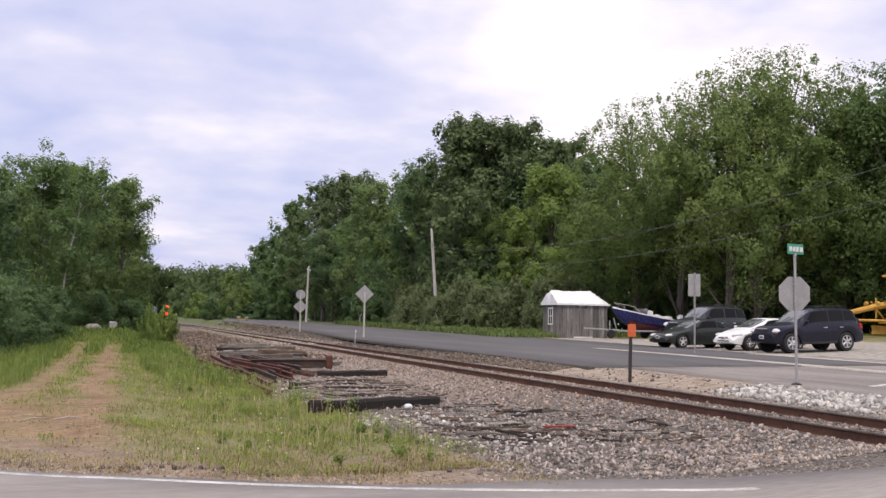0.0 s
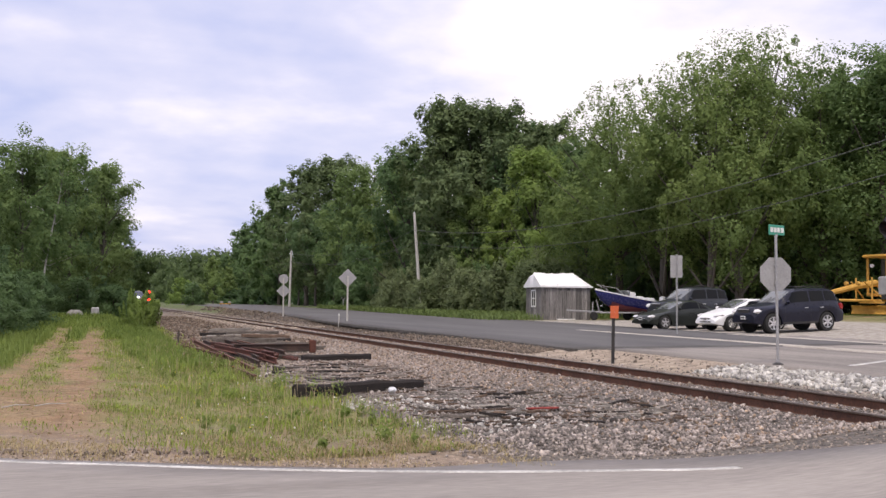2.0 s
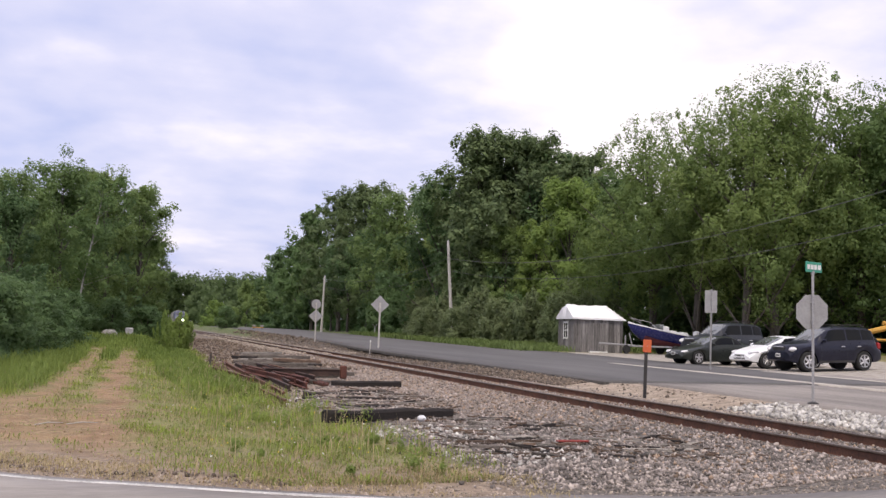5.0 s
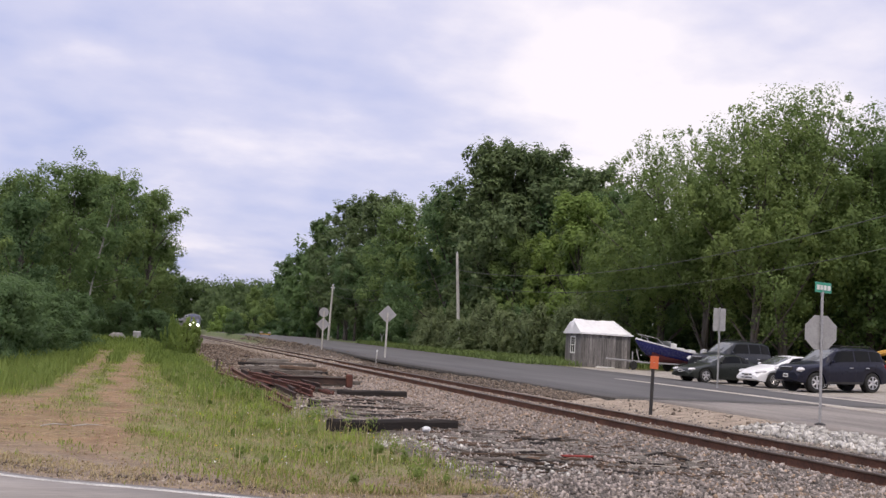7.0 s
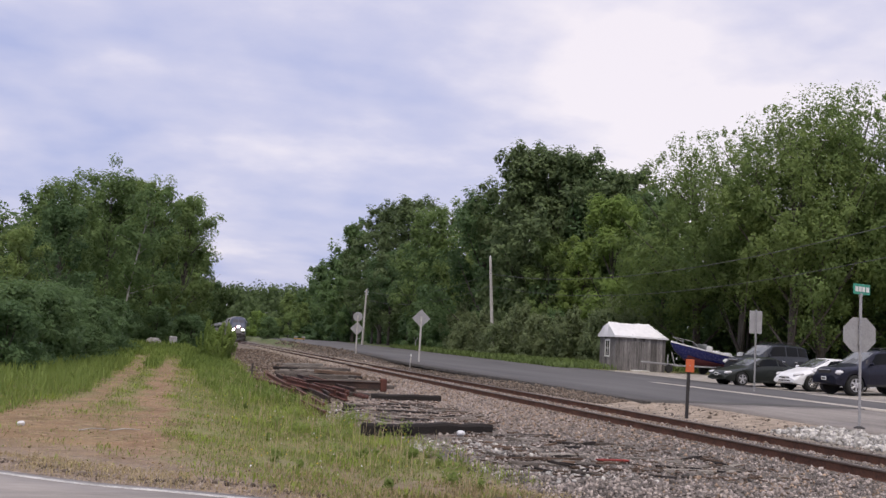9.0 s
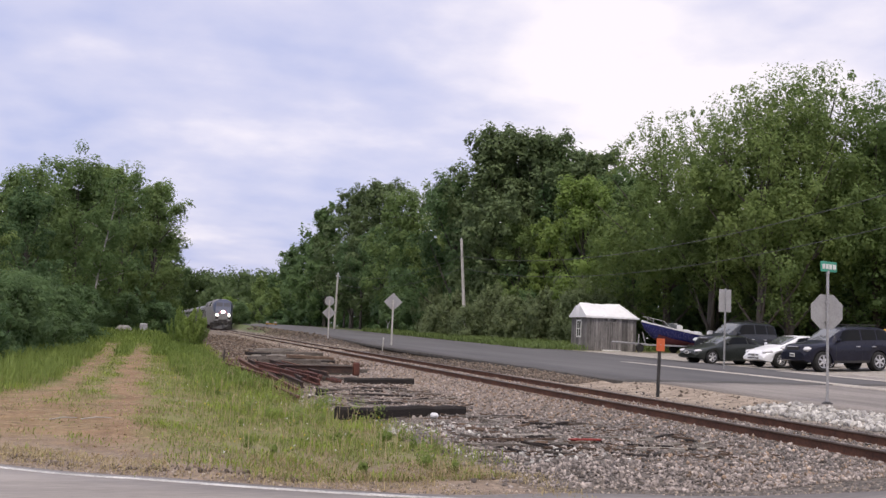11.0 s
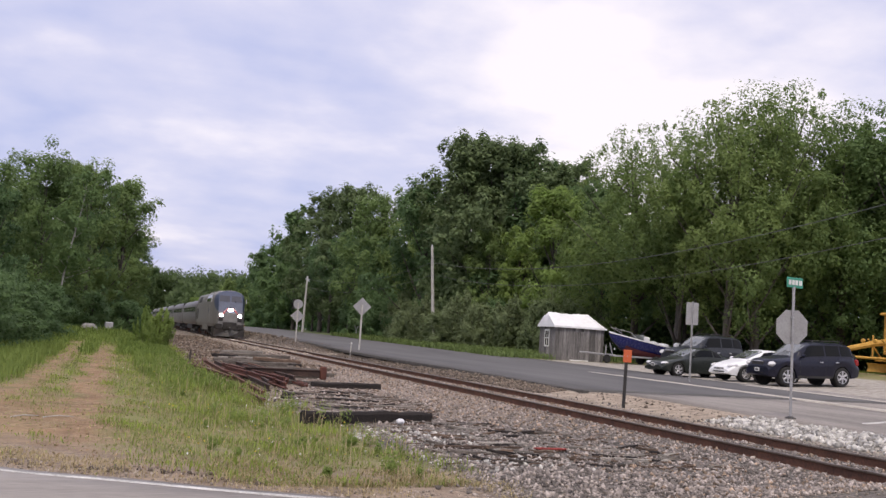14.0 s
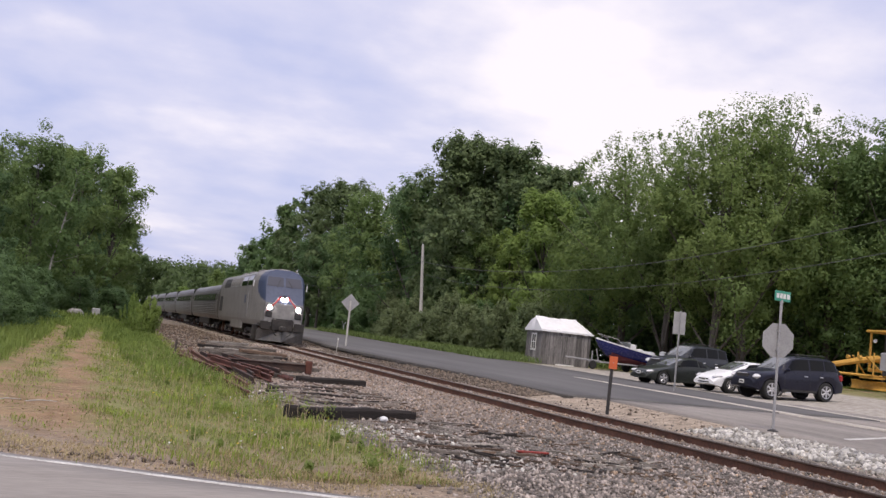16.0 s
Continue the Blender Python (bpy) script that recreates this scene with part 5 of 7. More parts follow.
# ---- shed ----
def shed():
    x0, y0 = 27.1, 62.0
    z0 = gz(x0 + 1.7, y0 + 1)
    W, D, H = 3.5, 2.5, 2.3
    ob = thing("shed", pose(x0, y0, z0), "small grey weathered board shed under a white tarpaulin roof", "shed")
    part("frame", Geo().box((W / 2, D / 2, H / 2 - 0.05), (W - 0.06, D - 0.06, H + 0.08), 0.01), M["board"], ob, "dark board core")
    rng = random.Random(2)

    def boards(n, a, b, turn, off):
        w = (b - a) / n
        for k in range(n):
            h = H + rng.uniform(-0.06, 0.02)
            g = Geo().box((0, 0, h / 2), (w - 0.012, 0.024, h), 0.004)
            part("board", g, M["board"], ob, m=pose(*off(a + (k + 0.5) * w), rng.uniform(-0.03, 0.01), 0, rng.uniform(-0.3, 0.3), turn))
    boards(17, 0, W, 0, lambda u: (u, -0.0))
    boards(12, 0, D, 90, lambda u: (-0.0, u))
    boards(12, 0, D, 90, lambda u: (W, u))
    door = part("door", Geo().box((0, 0, 0.95), (1.12, 0.035, 1.86), 0.01), M["board"], ob, "grey plank door", m=pose(1.72, -0.035, 0.05))
    for k in range(4):
        part("plank", Geo().box((0, 0, 0.95), (0.265, 0.02, 1.84), 0.004), M["board"], door, m=pose(-0.42 + 0.28 * k, -0.024, 0.0, 0, rng.uniform(-0.4, 0.4)))
    part("door_sill", Geo().box((1.72, -0.12, 0.03), (1.25, 0.2, 0.12), 0.01), M["whitepaint"], ob, "pale door sill")
    win = part("window", Geo().box((0, 0, 0), (0.02, 0.62, 1.0), 0.004), M["glass"], ob, "small white-framed window", m=pose(-0.02, 1.2, 1.4))
    for dy, dz, sy, sz in ((0, 0.52, 0.78, 0.1), (0, -0.52, 0.78, 0.1), (-0.34, 0, 0.1, 1.0), (0.34, 0, 0.1, 1.0), (0, 0, 0.62, 0.05), (0, 0, 0.04, 0.94)):
        part("window_frame", Geo().box((-0.02, dy, dz), (0.035, sy, sz), 0.006), M["whitepaint"], win, "white painted frame")
    # draped roof cover: ridge along the front, one end pulled down
    nu, nv = 26, 17
    verts, faces = [], []
    for i in range(nu):
        for j in range(nv):
            u, v = i / (nu - 1), j / (nv - 1)
            x = -0.14 + (W + 0.28) * u
            y = -0.16 + (D + 0.32) * v
            ridge = 1 - abs(2 * v - 1)
            end = min(1.0, (1 - u) * (W + 0.28) / 0.75, 0.72 + u * 12)
            z = H - 0.06 + 0.88 * min(ridge, end * 1.02)
            z += 0.022 * math.sin(9 * u + 3 * v) * ridge + 0.014 * math.sin(31 * u + 5 * v) - 0.03 * math.sin(math.pi * u) * ridge
            verts.append((x, y, z))
    for i in range(nu - 1):
        for j in range(nv - 1):
            a = i * nv + j
            faces.append((a, a + nv, a + nv + 1, a + 1))
    g = Geo().add(verts, faces)
    rim = [i * nv for i in range(nu)] + [(nu - 1) * nv + j for j in range(1, nv)] + [i * nv + nv - 1 for i in range(nu - 2, -1, -1)] + [j for j in range(nv - 2, 0, -1)]
    low = [(verts[k][0], verts[k][1], H - 0.17 + 0.008 * math.sin(k * 1.7)) for k in rim]
    n0 = len(g.v)
    g.v += low
    g.f += [(rim[(i + 1) % len(rim)], rim[i], n0 + i, n0 + (i + 1) % len(rim)) for i in range(len(rim))]
    part("tarpaulin", g, M["white"], ob, "white tarpaulin draped over the roof", smooth=50)


shed()


# ---- vehicles ----
class Skin:
    """The skin of a road car: nose towards +x, wheels on z = 0; one section across it for any place along it."""

    def __init__(self, spec):
        self.s = spec
        self.hl, self.hw = spec["length"] / 2, spec["width"] / 2

    def top(self, x):
        k = [float(np.interp(x + d, *zip(*sorted(self.s["top"])))) for d in (-0.07, 0.0, 0.07)]
        return 0.25 * k[0] + 0.5 * k[1] + 0.25 * k[2]

    def section(self, x):
        """Half a section, from the sill to the middle of the roof, as (y, z)."""
        e = abs(x) / self.hl
        w = self.hw * (1 - (0.20 if x > 0 else 0.13) * e ** 6 - 0.02 * e ** 2)
        zt = self.top(x)
        zs = min(float(np.interp(x, *zip(*sorted(self.s["shoulder"])))), zt - 0.012)
        zb = self.s["clear"] + 0.1 * e ** 8
        for ax in self.s["axles"]:
            reach = self.s["tyre"] * 1.16
            if abs(x - ax) < reach:
                zb = max(zb, self.s["tyre"] + math.sqrt(reach ** 2 - (x - ax) ** 2) - 0.01)
        zb = min(zb, zs - 0.12)
        h, c = zt - zs, min(1.0, (zt - zs) / 0.45)
        mix = lambda p, q: p + (q - p) * c
        lean = self.s["lean"]
        return [(0.70 * w, zb + 0.015), (0.955 * w, zb), (0.985 * w, zb + 0.3 * (zs - zb)), (w, zb + 0.62 * (zs - zb)), (0.995 * w, zb + 0.8 * (zs - zb)), (0.965 * w, zs - 0.025), (mix(0.90, 0.935) * w, zs + 0.1 * h),
                (mix(0.76, 0.935 - 0.45 * lean) * w, zs + mix(0.55, 0.45) * h), (mix(0.62, 0.935 - lean) * w, zs + mix(0.8, 0.86) * h), (mix(0.45, 0.72 - lean) * w, zs + 0.975 * h), (0.0, zt)]

    def loft(self):
        xs = self.hl * np.sign(np.linspace(-1, 1, 61)) * np.abs(np.linspace(-1, 1, 61)) ** 0.85
        rings = []
        for x in xs[::-1]:
            half = self.section(float(x))
            rings.append([(x, y, z) for y, z in half] + [(x, -y, z) for y, z in reversed(half[:-1])])
        return Geo().loft(rings)

    def side(self, x, f, s, out=0.008):
        """A point on the glass line of one side, f from 0 at the belt to 1 at the roof's edge."""
        p = self.section(x)[6:9]
        y = np.interp(f, (0, 0.46, 1), [q[0] for q in p])
        z = np.interp(f, (0, 0.46, 1), [q[1] for q in p])
        return Vector((x, s * (y + out), z + 0.2 * out))

    def above(self, x, k, out=0.01):
        """A point on the upper skin, k from -1 to 1 across it."""
        p = self.section(x)[8:]
        y = abs(k) * p[0][0]
        return Vector((x + (out if x > 0 else -out), math.copysign(y, k), float(np.interp(y, [q[0] for q in reversed(p)], [q[1] for q in reversed(p)])) + out))

    def flank(self, x, z, s, out=0.006):
        p = self.section(x)[1:6]
        return Vector((x, s * (float(np.interp(z, [q[1] for q in p], [q[0] for q in p])) + out), z))


def patch(rows, inward):
    """A thin plate through rows of points, its back set inward."""
    n, m = len(rows), len(rows[0])
    front = [p for r in rows for p in r]
    back = [p + inward for p in front]
    faces = []
    for i in range(n - 1):
        for j in range(m - 1):
            a = i * m + j
            faces += [(a, a + 1, a + m + 1, a + m), (n * m + a, n * m + a + m, n * m + a + m + 1, n * m + a + 1)]
    rim = list(range(m)) + [i * m + m - 1 for i in range(1, n)] + [(n - 1) * m + j for j in range(m - 2, -1, -1)] + [i * m for i in range(n - 2, 0, -1)]
    faces += [(rim[(i + 1) % len(rim)], rim[i], n * m + rim[i], n * m + rim[(i + 1) % len(rim)]) for i in range(len(rim))]
    return Geo().add(front + back, faces)


def car(name, label, body, spec, m):
    """A parked car with its glass, lamps, wheels and trim."""
    ob = thing(name, m, label, "car", "parked cars")
    k = Skin(spec)
    L, W, r, tall = spec["length"], spec["width"], spec["tyre"], spec["tall"]
    part("body", k.loft(), body, ob, smooth=32)
    part("underbody", Geo().box((0, 0, spec["clear"] + 0.1), (L * 0.8, W * 0.62, 0.2), 0.05), M["black"], ob)
    for s in (1, -1):
        for x0, x1, x2, x3 in spec["windows"]:
            rows = []
            for f in (0.1, 0.4, 0.7, 0.94):
                a, b = x0 + (x1 - x0) * f, x3 + (x2 - x3) * f
                rows.append([k.side(a + (b - a) * u, f, s) for u in (0, 0.2, 0.4, 0.6, 0.8, 1)])
            part("side_window", patch(rows, Vector((0, -s * 0.012, 0))), M["glass"], ob, "dark side window")
        x = spec["screen"][0] - 0.38
        foot = k.side(x, 0.1, s, 0.0)
        mir = part("mirror", Geo().box((0, 0, 0), (0.11, 0.2, 0.14), 0.045), body, ob, m=pose(foot.x, foot.y + s * 0.12, foot.z + 0.07))
        part("mirror_arm", Geo().box((0, -s * 0.12, -0.05), (0.06, 0.1, 0.04), 0.01), M["blackpaint"], mir)
        for x in spec["handles"]:
            p = k.flank(x, spec["handle_z"], s)
            part("door_handle", Geo().box((0, 0, 0), (0.19, 0.045, 0.035), 0.012), M["chrome"] if tall else body, ob, m=pose(p.x, p.y + s * 0.012, p.z))
        for x in spec["seams"]:
            zs = np.linspace(spec["clear"] + 0.12, spec["handle_z"] + 0.1, 5)
            part("door_seam", patch([[k.flank(x, z, s, 0.002), k.flank(x + 0.012, z, s, 0.002)] for z in zs], Vector((0, -s * 0.006, 0))), M["blackpaint"], ob, "dark door gap")
        part("sill", patch([[k.flank(x, spec["clear"] + z, s, 0.01) for x in np.linspace(spec["axles"][1] + r * 1.3, spec["axles"][0] - r * 1.3, 6)] for z in (0.015, 0.1)], Vector((0, -s * 0.03, 0))), M["blackpaint"] if tall else body, ob, "dark lower sill")
        for ax in spec["axles"]:
            w_in = W / 2 - 0.14
            tyre = Geo().lathe([(r * 0.62, -0.1), (r * 0.93, -0.105), (r, -0.075), (r, 0.075), (r * 0.93, 0.105), (r * 0.62, 0.1)], "y", (0, 0, 0), 28)
            wheel = part("wheel", tyre, M["black"], ob, "black tyre", smooth=35, m=pose(ax, s * w_in, r))
            rim = Geo().lathe([(0, 0.055 * s), (r * 0.58, 0.055 * s), (r * 0.66, 0.1 * s), (r * 0.66, 0.06 * s), (r * 0.6, 0.03 * s), (0, 0.03 * s)], "y", (0, 0, 0), 24)
            part("rim", rim, M["blackpaint"], wheel)
            sp = Geo()
            for q in range(spec["spokes"]):
                sp.box((0, 0, r * 0.34), (r * spec["spoke"], 0.035, r * 0.6), 0.012, pose(0, 0.1 * s, 0, 0, 360 / spec["spokes"] * q, 0))
            sp.loft_ring([(r * 0.6, 0.085), (r * 0.68, 0.085), (r * 0.66, 0.107), (r * 0.6, 0.103)] if s > 0 else [(r * 0.6, -0.103), (r * 0.66, -0.107), (r * 0.68, -0.085), (r * 0.6, -0.085)], "y", (0, 0, 0), 24)
            part("spokes", sp, M["chrome"], wheel, "silver alloy spokes")
            part("wheel_well", Geo().lathe([(0, -0.02), (r * 1.14, -0.02), (r * 1.14, 0.02), (0, 0.02)], "y", (ax, s * (w_in - 0.16), r * 1.02), 20), M["black"], ob, "dark wheel well")
        hx, hy, hz, sx, sy, sz, turn = spec["headlight"]
        part("headlight", Geo().box((0, 0, 0), (sx, sy, sz), min(sy, sz) * 0.42), M["lamp"], ob, "clear headlight", m=pose(hx, s * hy, hz, 0, 8, -s * turn))
        part("fog_lamp", Geo().lathe([(0, 0), (0.07, 0), (0.06, 0.03), (0, 0.035)], "x", (L / 2 - 0.09, s * W * 0.3, spec["clear"] + 0.2), 12), M["lamp"], ob)
        part("tail_light", Geo().box((-L / 2 + 0.13, s * W * 0.415, spec["tail_z"]), (0.2, 0.16, 0.28 if tall else 0.16), 0.05), M["redlamp"], ob, "red tail light")
    for nm, (x0, x1), glass in (("windscreen", spec["screen"], M["glasslight"]), ("rear_window", spec["rear"], M["glass"])):
        rows = [[k.above(x0 + (x1 - x0) * u, v * (0.98 - 0.05 * u)) for v in np.linspace(-0.94, 0.94, 7)] for u in (0.08, 0.3, 0.52, 0.74, 0.95)]
        part(nm, patch(rows, Vector((0, 0, -0.012))), glass, ob)
    for s in (0.15, -0.35):
        part("wiper", Geo().tube([k.above(spec["screen"][0] - 0.03, s, 0.03), k.above(spec["screen"][0] - 0.32, s + 0.4, 0.03)], 0.011, 5), M["black"], ob)
    gz0, gh = spec["grille"]
    part("grille", Geo().box((L / 2 - 0.05, 0, gz0), (0.1, W * 0.40, gh), 0.03), M["blackpaint"], ob, "dark grille")
    part("grille_bar", Geo().box((L / 2 - 0.005, 0, gz0 + gh * 0.42), (0.03, W * 0.38, 0.03), 0.01), M["chrome"], ob, "bright grille bar")
    part("air_intake", Geo().box((L / 2 - 0.05, 0, spec["clear"] + 0.17), (0.1, W * 0.46, 0.12), 0.03), M["blackpaint"], ob)
    plate = part("number_plate", Geo().box((L / 2 + 0.008, 0, spec["clear"] + 0.3), (0.02, 0.3, 0.14), 0.005), M["whitepaint"], ob, "white plate with a dark bar")
    part("plate_bar", Geo().box((L / 2 + 0.02, 0, spec["clear"] + 0.3), (0.006, 0.22, 0.06), 0.001), M["blackpaint"], plate)
    if tall:
        for s in (1, -1):
            y = s * W * 0.3
            part("roof_rail", Geo().tube([(0.05, y, spec["roof"] - 0.02), (-0.1, y, spec["roof"] + 0.05), (-1.4, y, spec["roof"] + 0.05), (-1.55, y, spec["roof"] - 0.02)], 0.018, 6), M["blackpaint"], ob)
    return ob


TALL = dict(length=4.55, width=1.88, clear=0.32, tyre=0.385, axles=(1.45, -1.33), tall=True, spokes=6, spoke=0.2, lean=0.15, roof=1.77,
            top=((2.275, 0.72), (2.24, 0.95), (2.1, 1.05), (1.7, 1.1), (1.12, 1.16), (0.42, 1.66), (0.2, 1.74), (-0.6, 1.77), (-1.5, 1.75), (-1.85, 1.69), (-2.16, 1.16), (-2.24, 1.0), (-2.275, 0.75)),
            shoulder=((2.275, 0.66), (2.0, 0.95), (1.2, 1.06), (-1.9, 1.13), (-2.275, 0.8)), screen=(1.12, 0.36), rear=(-2.15, -1.88),
            windows=((0.86, 0.34, -0.42, -0.42), (-0.5, -0.5, -1.2, -1.22), (-1.28, -1.26, -1.78, -1.98)), handles=(-0.22, -1.02), seams=(0.84, -0.46, -1.25), handle_z=0.97,
            headlight=(2.08, 0.66, 0.86, 0.3, 0.42, 0.2, 22), tail_z=0.98, grille=(0.88, 0.17))
SEDAN = dict(length=4.5, width=1.78, clear=0.2, tyre=0.33, axles=(1.42, -1.28), tall=False, spokes=10, spoke=0.11, lean=0.17, roof=1.44,
             top=((2.25, 0.46), (2.22, 0.6), (2.05, 0.71), (1.7, 0.83), (1.22, 0.95), (0.35, 1.38), (0.0, 1.44), (-0.5, 1.43), (-1.1, 1.32), (-1.75, 1.08), (-2.1, 1.03), (-2.2, 0.96), (-2.25, 0.7)),
             shoulder=((2.25, 0.42), (2.05, 0.62), (1.2, 0.86), (0.0, 0.93), (-1.5, 1.0), (-2.1, 0.96), (-2.25, 0.64)), screen=(1.2, 0.28), rear=(-1.72, -1.02),
             windows=((0.92, 0.3, -0.32, -0.36), (-0.44, -0.4, -1.0, -1.45)), handles=(-0.15, -1.0), seams=(0.95, -0.4, -1.2), handle_z=0.8,
             headlight=(1.98, 0.62, 0.66, 0.46, 0.26, 0.12, 34), tail_z=0.86, grille=(0.5, 0.1))
COUPE = dict(length=4.4, width=1.72, clear=0.19, tyre=0.315, axles=(1.36, -1.25), tall=False, spokes=5, spoke=0.24, lean=0.17, roof=1.37,
             top=((2.2, 0.42), (2.17, 0.56), (2.0, 0.66), (1.6, 0.76), (1.0, 0.9), (0.2, 1.31), (-0.15, 1.37), (-0.6, 1.36), (-1.0, 1.24), (-1.5, 1.0), (-2.0, 0.95), (-2.15, 0.88), (-2.2, 0.62)),
             shoulder=((2.2, 0.38), (2.0, 0.58), (1.1, 0.82), (0.0, 0.88), (-1.5, 0.93), (-2.0, 0.89), (-2.2, 0.58)), screen=(0.98, 0.14), rear=(-1.48, -0.88),
             windows=((0.7, 0.16, -0.56, -0.6), (-0.68, -0.62, -0.86, -1.18)), handles=(-0.4,), seams=(0.72, -0.62), handle_z=0.74,
             headlight=(1.98, 0.55, 0.58, 0.34, 0.36, 0.13, 26), tail_z=0.78, grille=(0.46, 0.07))


def parked_cars():
    g = lambda x, y: gz(x, y) + 0.01
    car("suv", "dark navy four-door sport utility car parked on gravel", paint("navy_car_paint", (0.006, 0.007, 0.020)), TALL, pose(28.3, 38.1, g(28.3, 38.1), 0, 1.9, 184) @ Matrix.Diagonal((1.04, 1, 1.06, 1)))
    car("hatchback", "white compact sedan parked between darker cars", paint("white_car_paint", (0.82, 0.83, 0.85), 0.3, 0.04), SEDAN, pose(28.0, 40.85, g(28.0, 40.85), 0, 0, 186))
    car("sedan", "dark grey-green older coupe parked on gravel", paint("dark_green_car_paint", (0.018, 0.022, 0.019)), COUPE, pose(26.2, 43.6, g(26.2, 43.6), 0, 0, 186))
    car("suv", "charcoal sport utility car with roof rails behind a coupe", paint("charcoal_car_paint", (0.026, 0.03, 0.038)), dict(TALL, length=4.5, width=1.8), pose(29.25, 47.6, g(29.25, 47.6), 0, 0, 190) @ Matrix.Diagonal((1, 1, 1.12, 1)))


parked_cars()


def boat():
    x0, y0 = 30.3, 60.2
    ang = 8
    base = gz(33, 60.6)
    tr = thing("boat_trailer", pose(x0, y0, base, 0, 0, ang), "grey steel boat trailer with its tongue resting on a jack", "trailer")
    part("frame", Geo().box((2.0, 0.55, 0.5), (4.6, 0.08, 0.1), 0.01).box((2.0, -0.55, 0.5), (4.6, 0.08, 0.1), 0.01).box((0.2, 0, 0.5), (0.08, 1.1, 0.1), 0.01).box((3.9, 0, 0.5), (0.08, 1.1, 0.1), 0.01), M["galv"], tr)
    part("tongue", Geo().tube([(0.3, 0, 0.52), (-2.4, 0, 0.62)], 0.055, 8), M["galv"], tr)
    part("jack", Geo().tube([(-0.5, -0.1, 0.0), (-0.5, -0.1, 1.15)], 0.04, 8), M["galv"], tr)
    part("winch_post", Geo().tube([(0.1, 0, 0.5), (-0.15, 0, 1.3)], 0.04, 8), M["galv"], tr)
    part("spare_wheel", Geo().lathe([(0.12, -0.07), (0.26, -0.07), (0.28, 0), (0.26, 0.07), (0.12, 0.07)], "y", (-0.5, -0.25, 0.28), 18), M["black"], tr)
    for s in (-1, 1):
        w = part("wheel", Geo().lathe([(0.15, -0.09), (0.28, -0.09), (0.31, -0.05), (0.31, 0.05), (0.28, 0.09), (0.15, 0.09)], "y", (2.9, s * 0.85, 0.31), 20), M["black"], tr)
        part("hub", Geo().lathe([(0, -0.05), (0.16, -0.05), (0.16, 0.05), (0, 0.05)], "y", (2.9, s * 0.85, 0.31), 14), M["galv"], w)
    ob = thing("motorboat", pose(x0, y0, base + 0.72, 0, 5.5, ang), "navy blue open motorboat with white deck on a trailer", "boat")
    def ring(x, k, keel, sheer, w):
        return [(x, 0, keel), (x, w * 0.55, keel + 0.22 * (1 - k)), (x, w * 0.9, keel + 0.55 * (sheer - keel)), (x, w, sheer), (x, -w, sheer), (x, -w * 0.9, keel + 0.55 * (sheer - keel)), (x, -w * 0.55, keel + 0.22 * (1 - k))]
    st = [(-0.35, 1, 1.08, 1.2, 0.04), (0.1, 0.8, 0.62, 1.14, 0.36), (0.7, 0.5, 0.25, 1.07, 0.66), (1.6, 0.2, 0.06, 0.98, 0.88), (3.0, 0, 0.0, 0.9, 0.96), (4.9, 0, 0.02, 0.88, 0.92)]
    part("hull", Geo().loft([ring(x, k, a, b, w) for x, k, a, b, w in st]), M["bluehull"], ob, smooth=40)
    part("bottom", Geo().loft([[(x, 0, a - 0.012), (x, w * 0.56, a + 0.2 * (1 - k)), (x, w * 0.78, a + 0.34 * (b - a)), (x, w * 0.7, a + 0.36 * (b - a)), (x, -w * 0.7, a + 0.36 * (b - a)), (x, -w * 0.79, a + 0.34 * (b - a)), (x, -w * 0.56, a + 0.2 * (1 - k))] for x, k, a, b, w in st[2:]]), mat("red_bottom_paint", (0.10, 0.02, 0.03), (0.16, 0.04, 0.05), 3, 0.7), ob, "dull red antifouling below the waterline")
    part("deck", Geo().loft([[(x, w + 0.02, b - 0.02), (x, w + 0.02, b + 0.05), (x, 0, b + 0.1), (x, -w - 0.02, b + 0.05), (x, -w - 0.02, b - 0.02)] for x, k, a, b, w in st]), M["boatwhite"], ob, "white deck and gunwale")
    part("windscreen", Geo().box((1.9, 0, 1.22), (0.05, 1.3, 0.4), 0.02), M["glasslight"], ob)
    part("console", Geo().box((2.3, 0, 1.1), (0.6, 0.8, 0.5), 0.06), M["boatwhite"], ob)
    for dx in (2.9, 3.8):
        part("seat", Geo().box((dx, 0, 1.0), (0.4, 1.2, 0.26), 0.06), M["boatwhite"], ob)
    part("bow_rail", Geo().tube([(1.4, 0.7, 1.05), (0.9, 0.6, 1.42), (-0.25, 0.05, 1.55), (-0.25, -0.05, 1.55), (0.9, -0.6, 1.42), (1.4, -0.7, 1.05)], 0.018, 6), M["galv"], ob, "steel bow rail")
    for px, py, pz in ((0.3, 0.38, 1.15), (0.3, -0.38, 1.15)):
        part("stanchion", Geo().tube([(px, py, pz), (px, py * 0.85, pz + 0.34)], 0.015, 6), M["galv"], ob)
    motor = part("outboard_motor", Geo().box((5.1, 0, 1.15), (0.5, 0.36, 0.45), 0.1), M["boatwhite"], ob, "white outboard motor tilted up")
    part("leg", Geo().tube([(5.1, 0, 0.95), (5.55, 0, 0.45)], 0.08, 8), M["blackpaint"], motor)
    part("propeller", Geo().lathe([(0, -0.02), (0.13, -0.02), (0.13, 0.02), (0, 0.02)], "x", (5.6, 0, 0.42), 12), M["blackpaint"], motor)


boat()


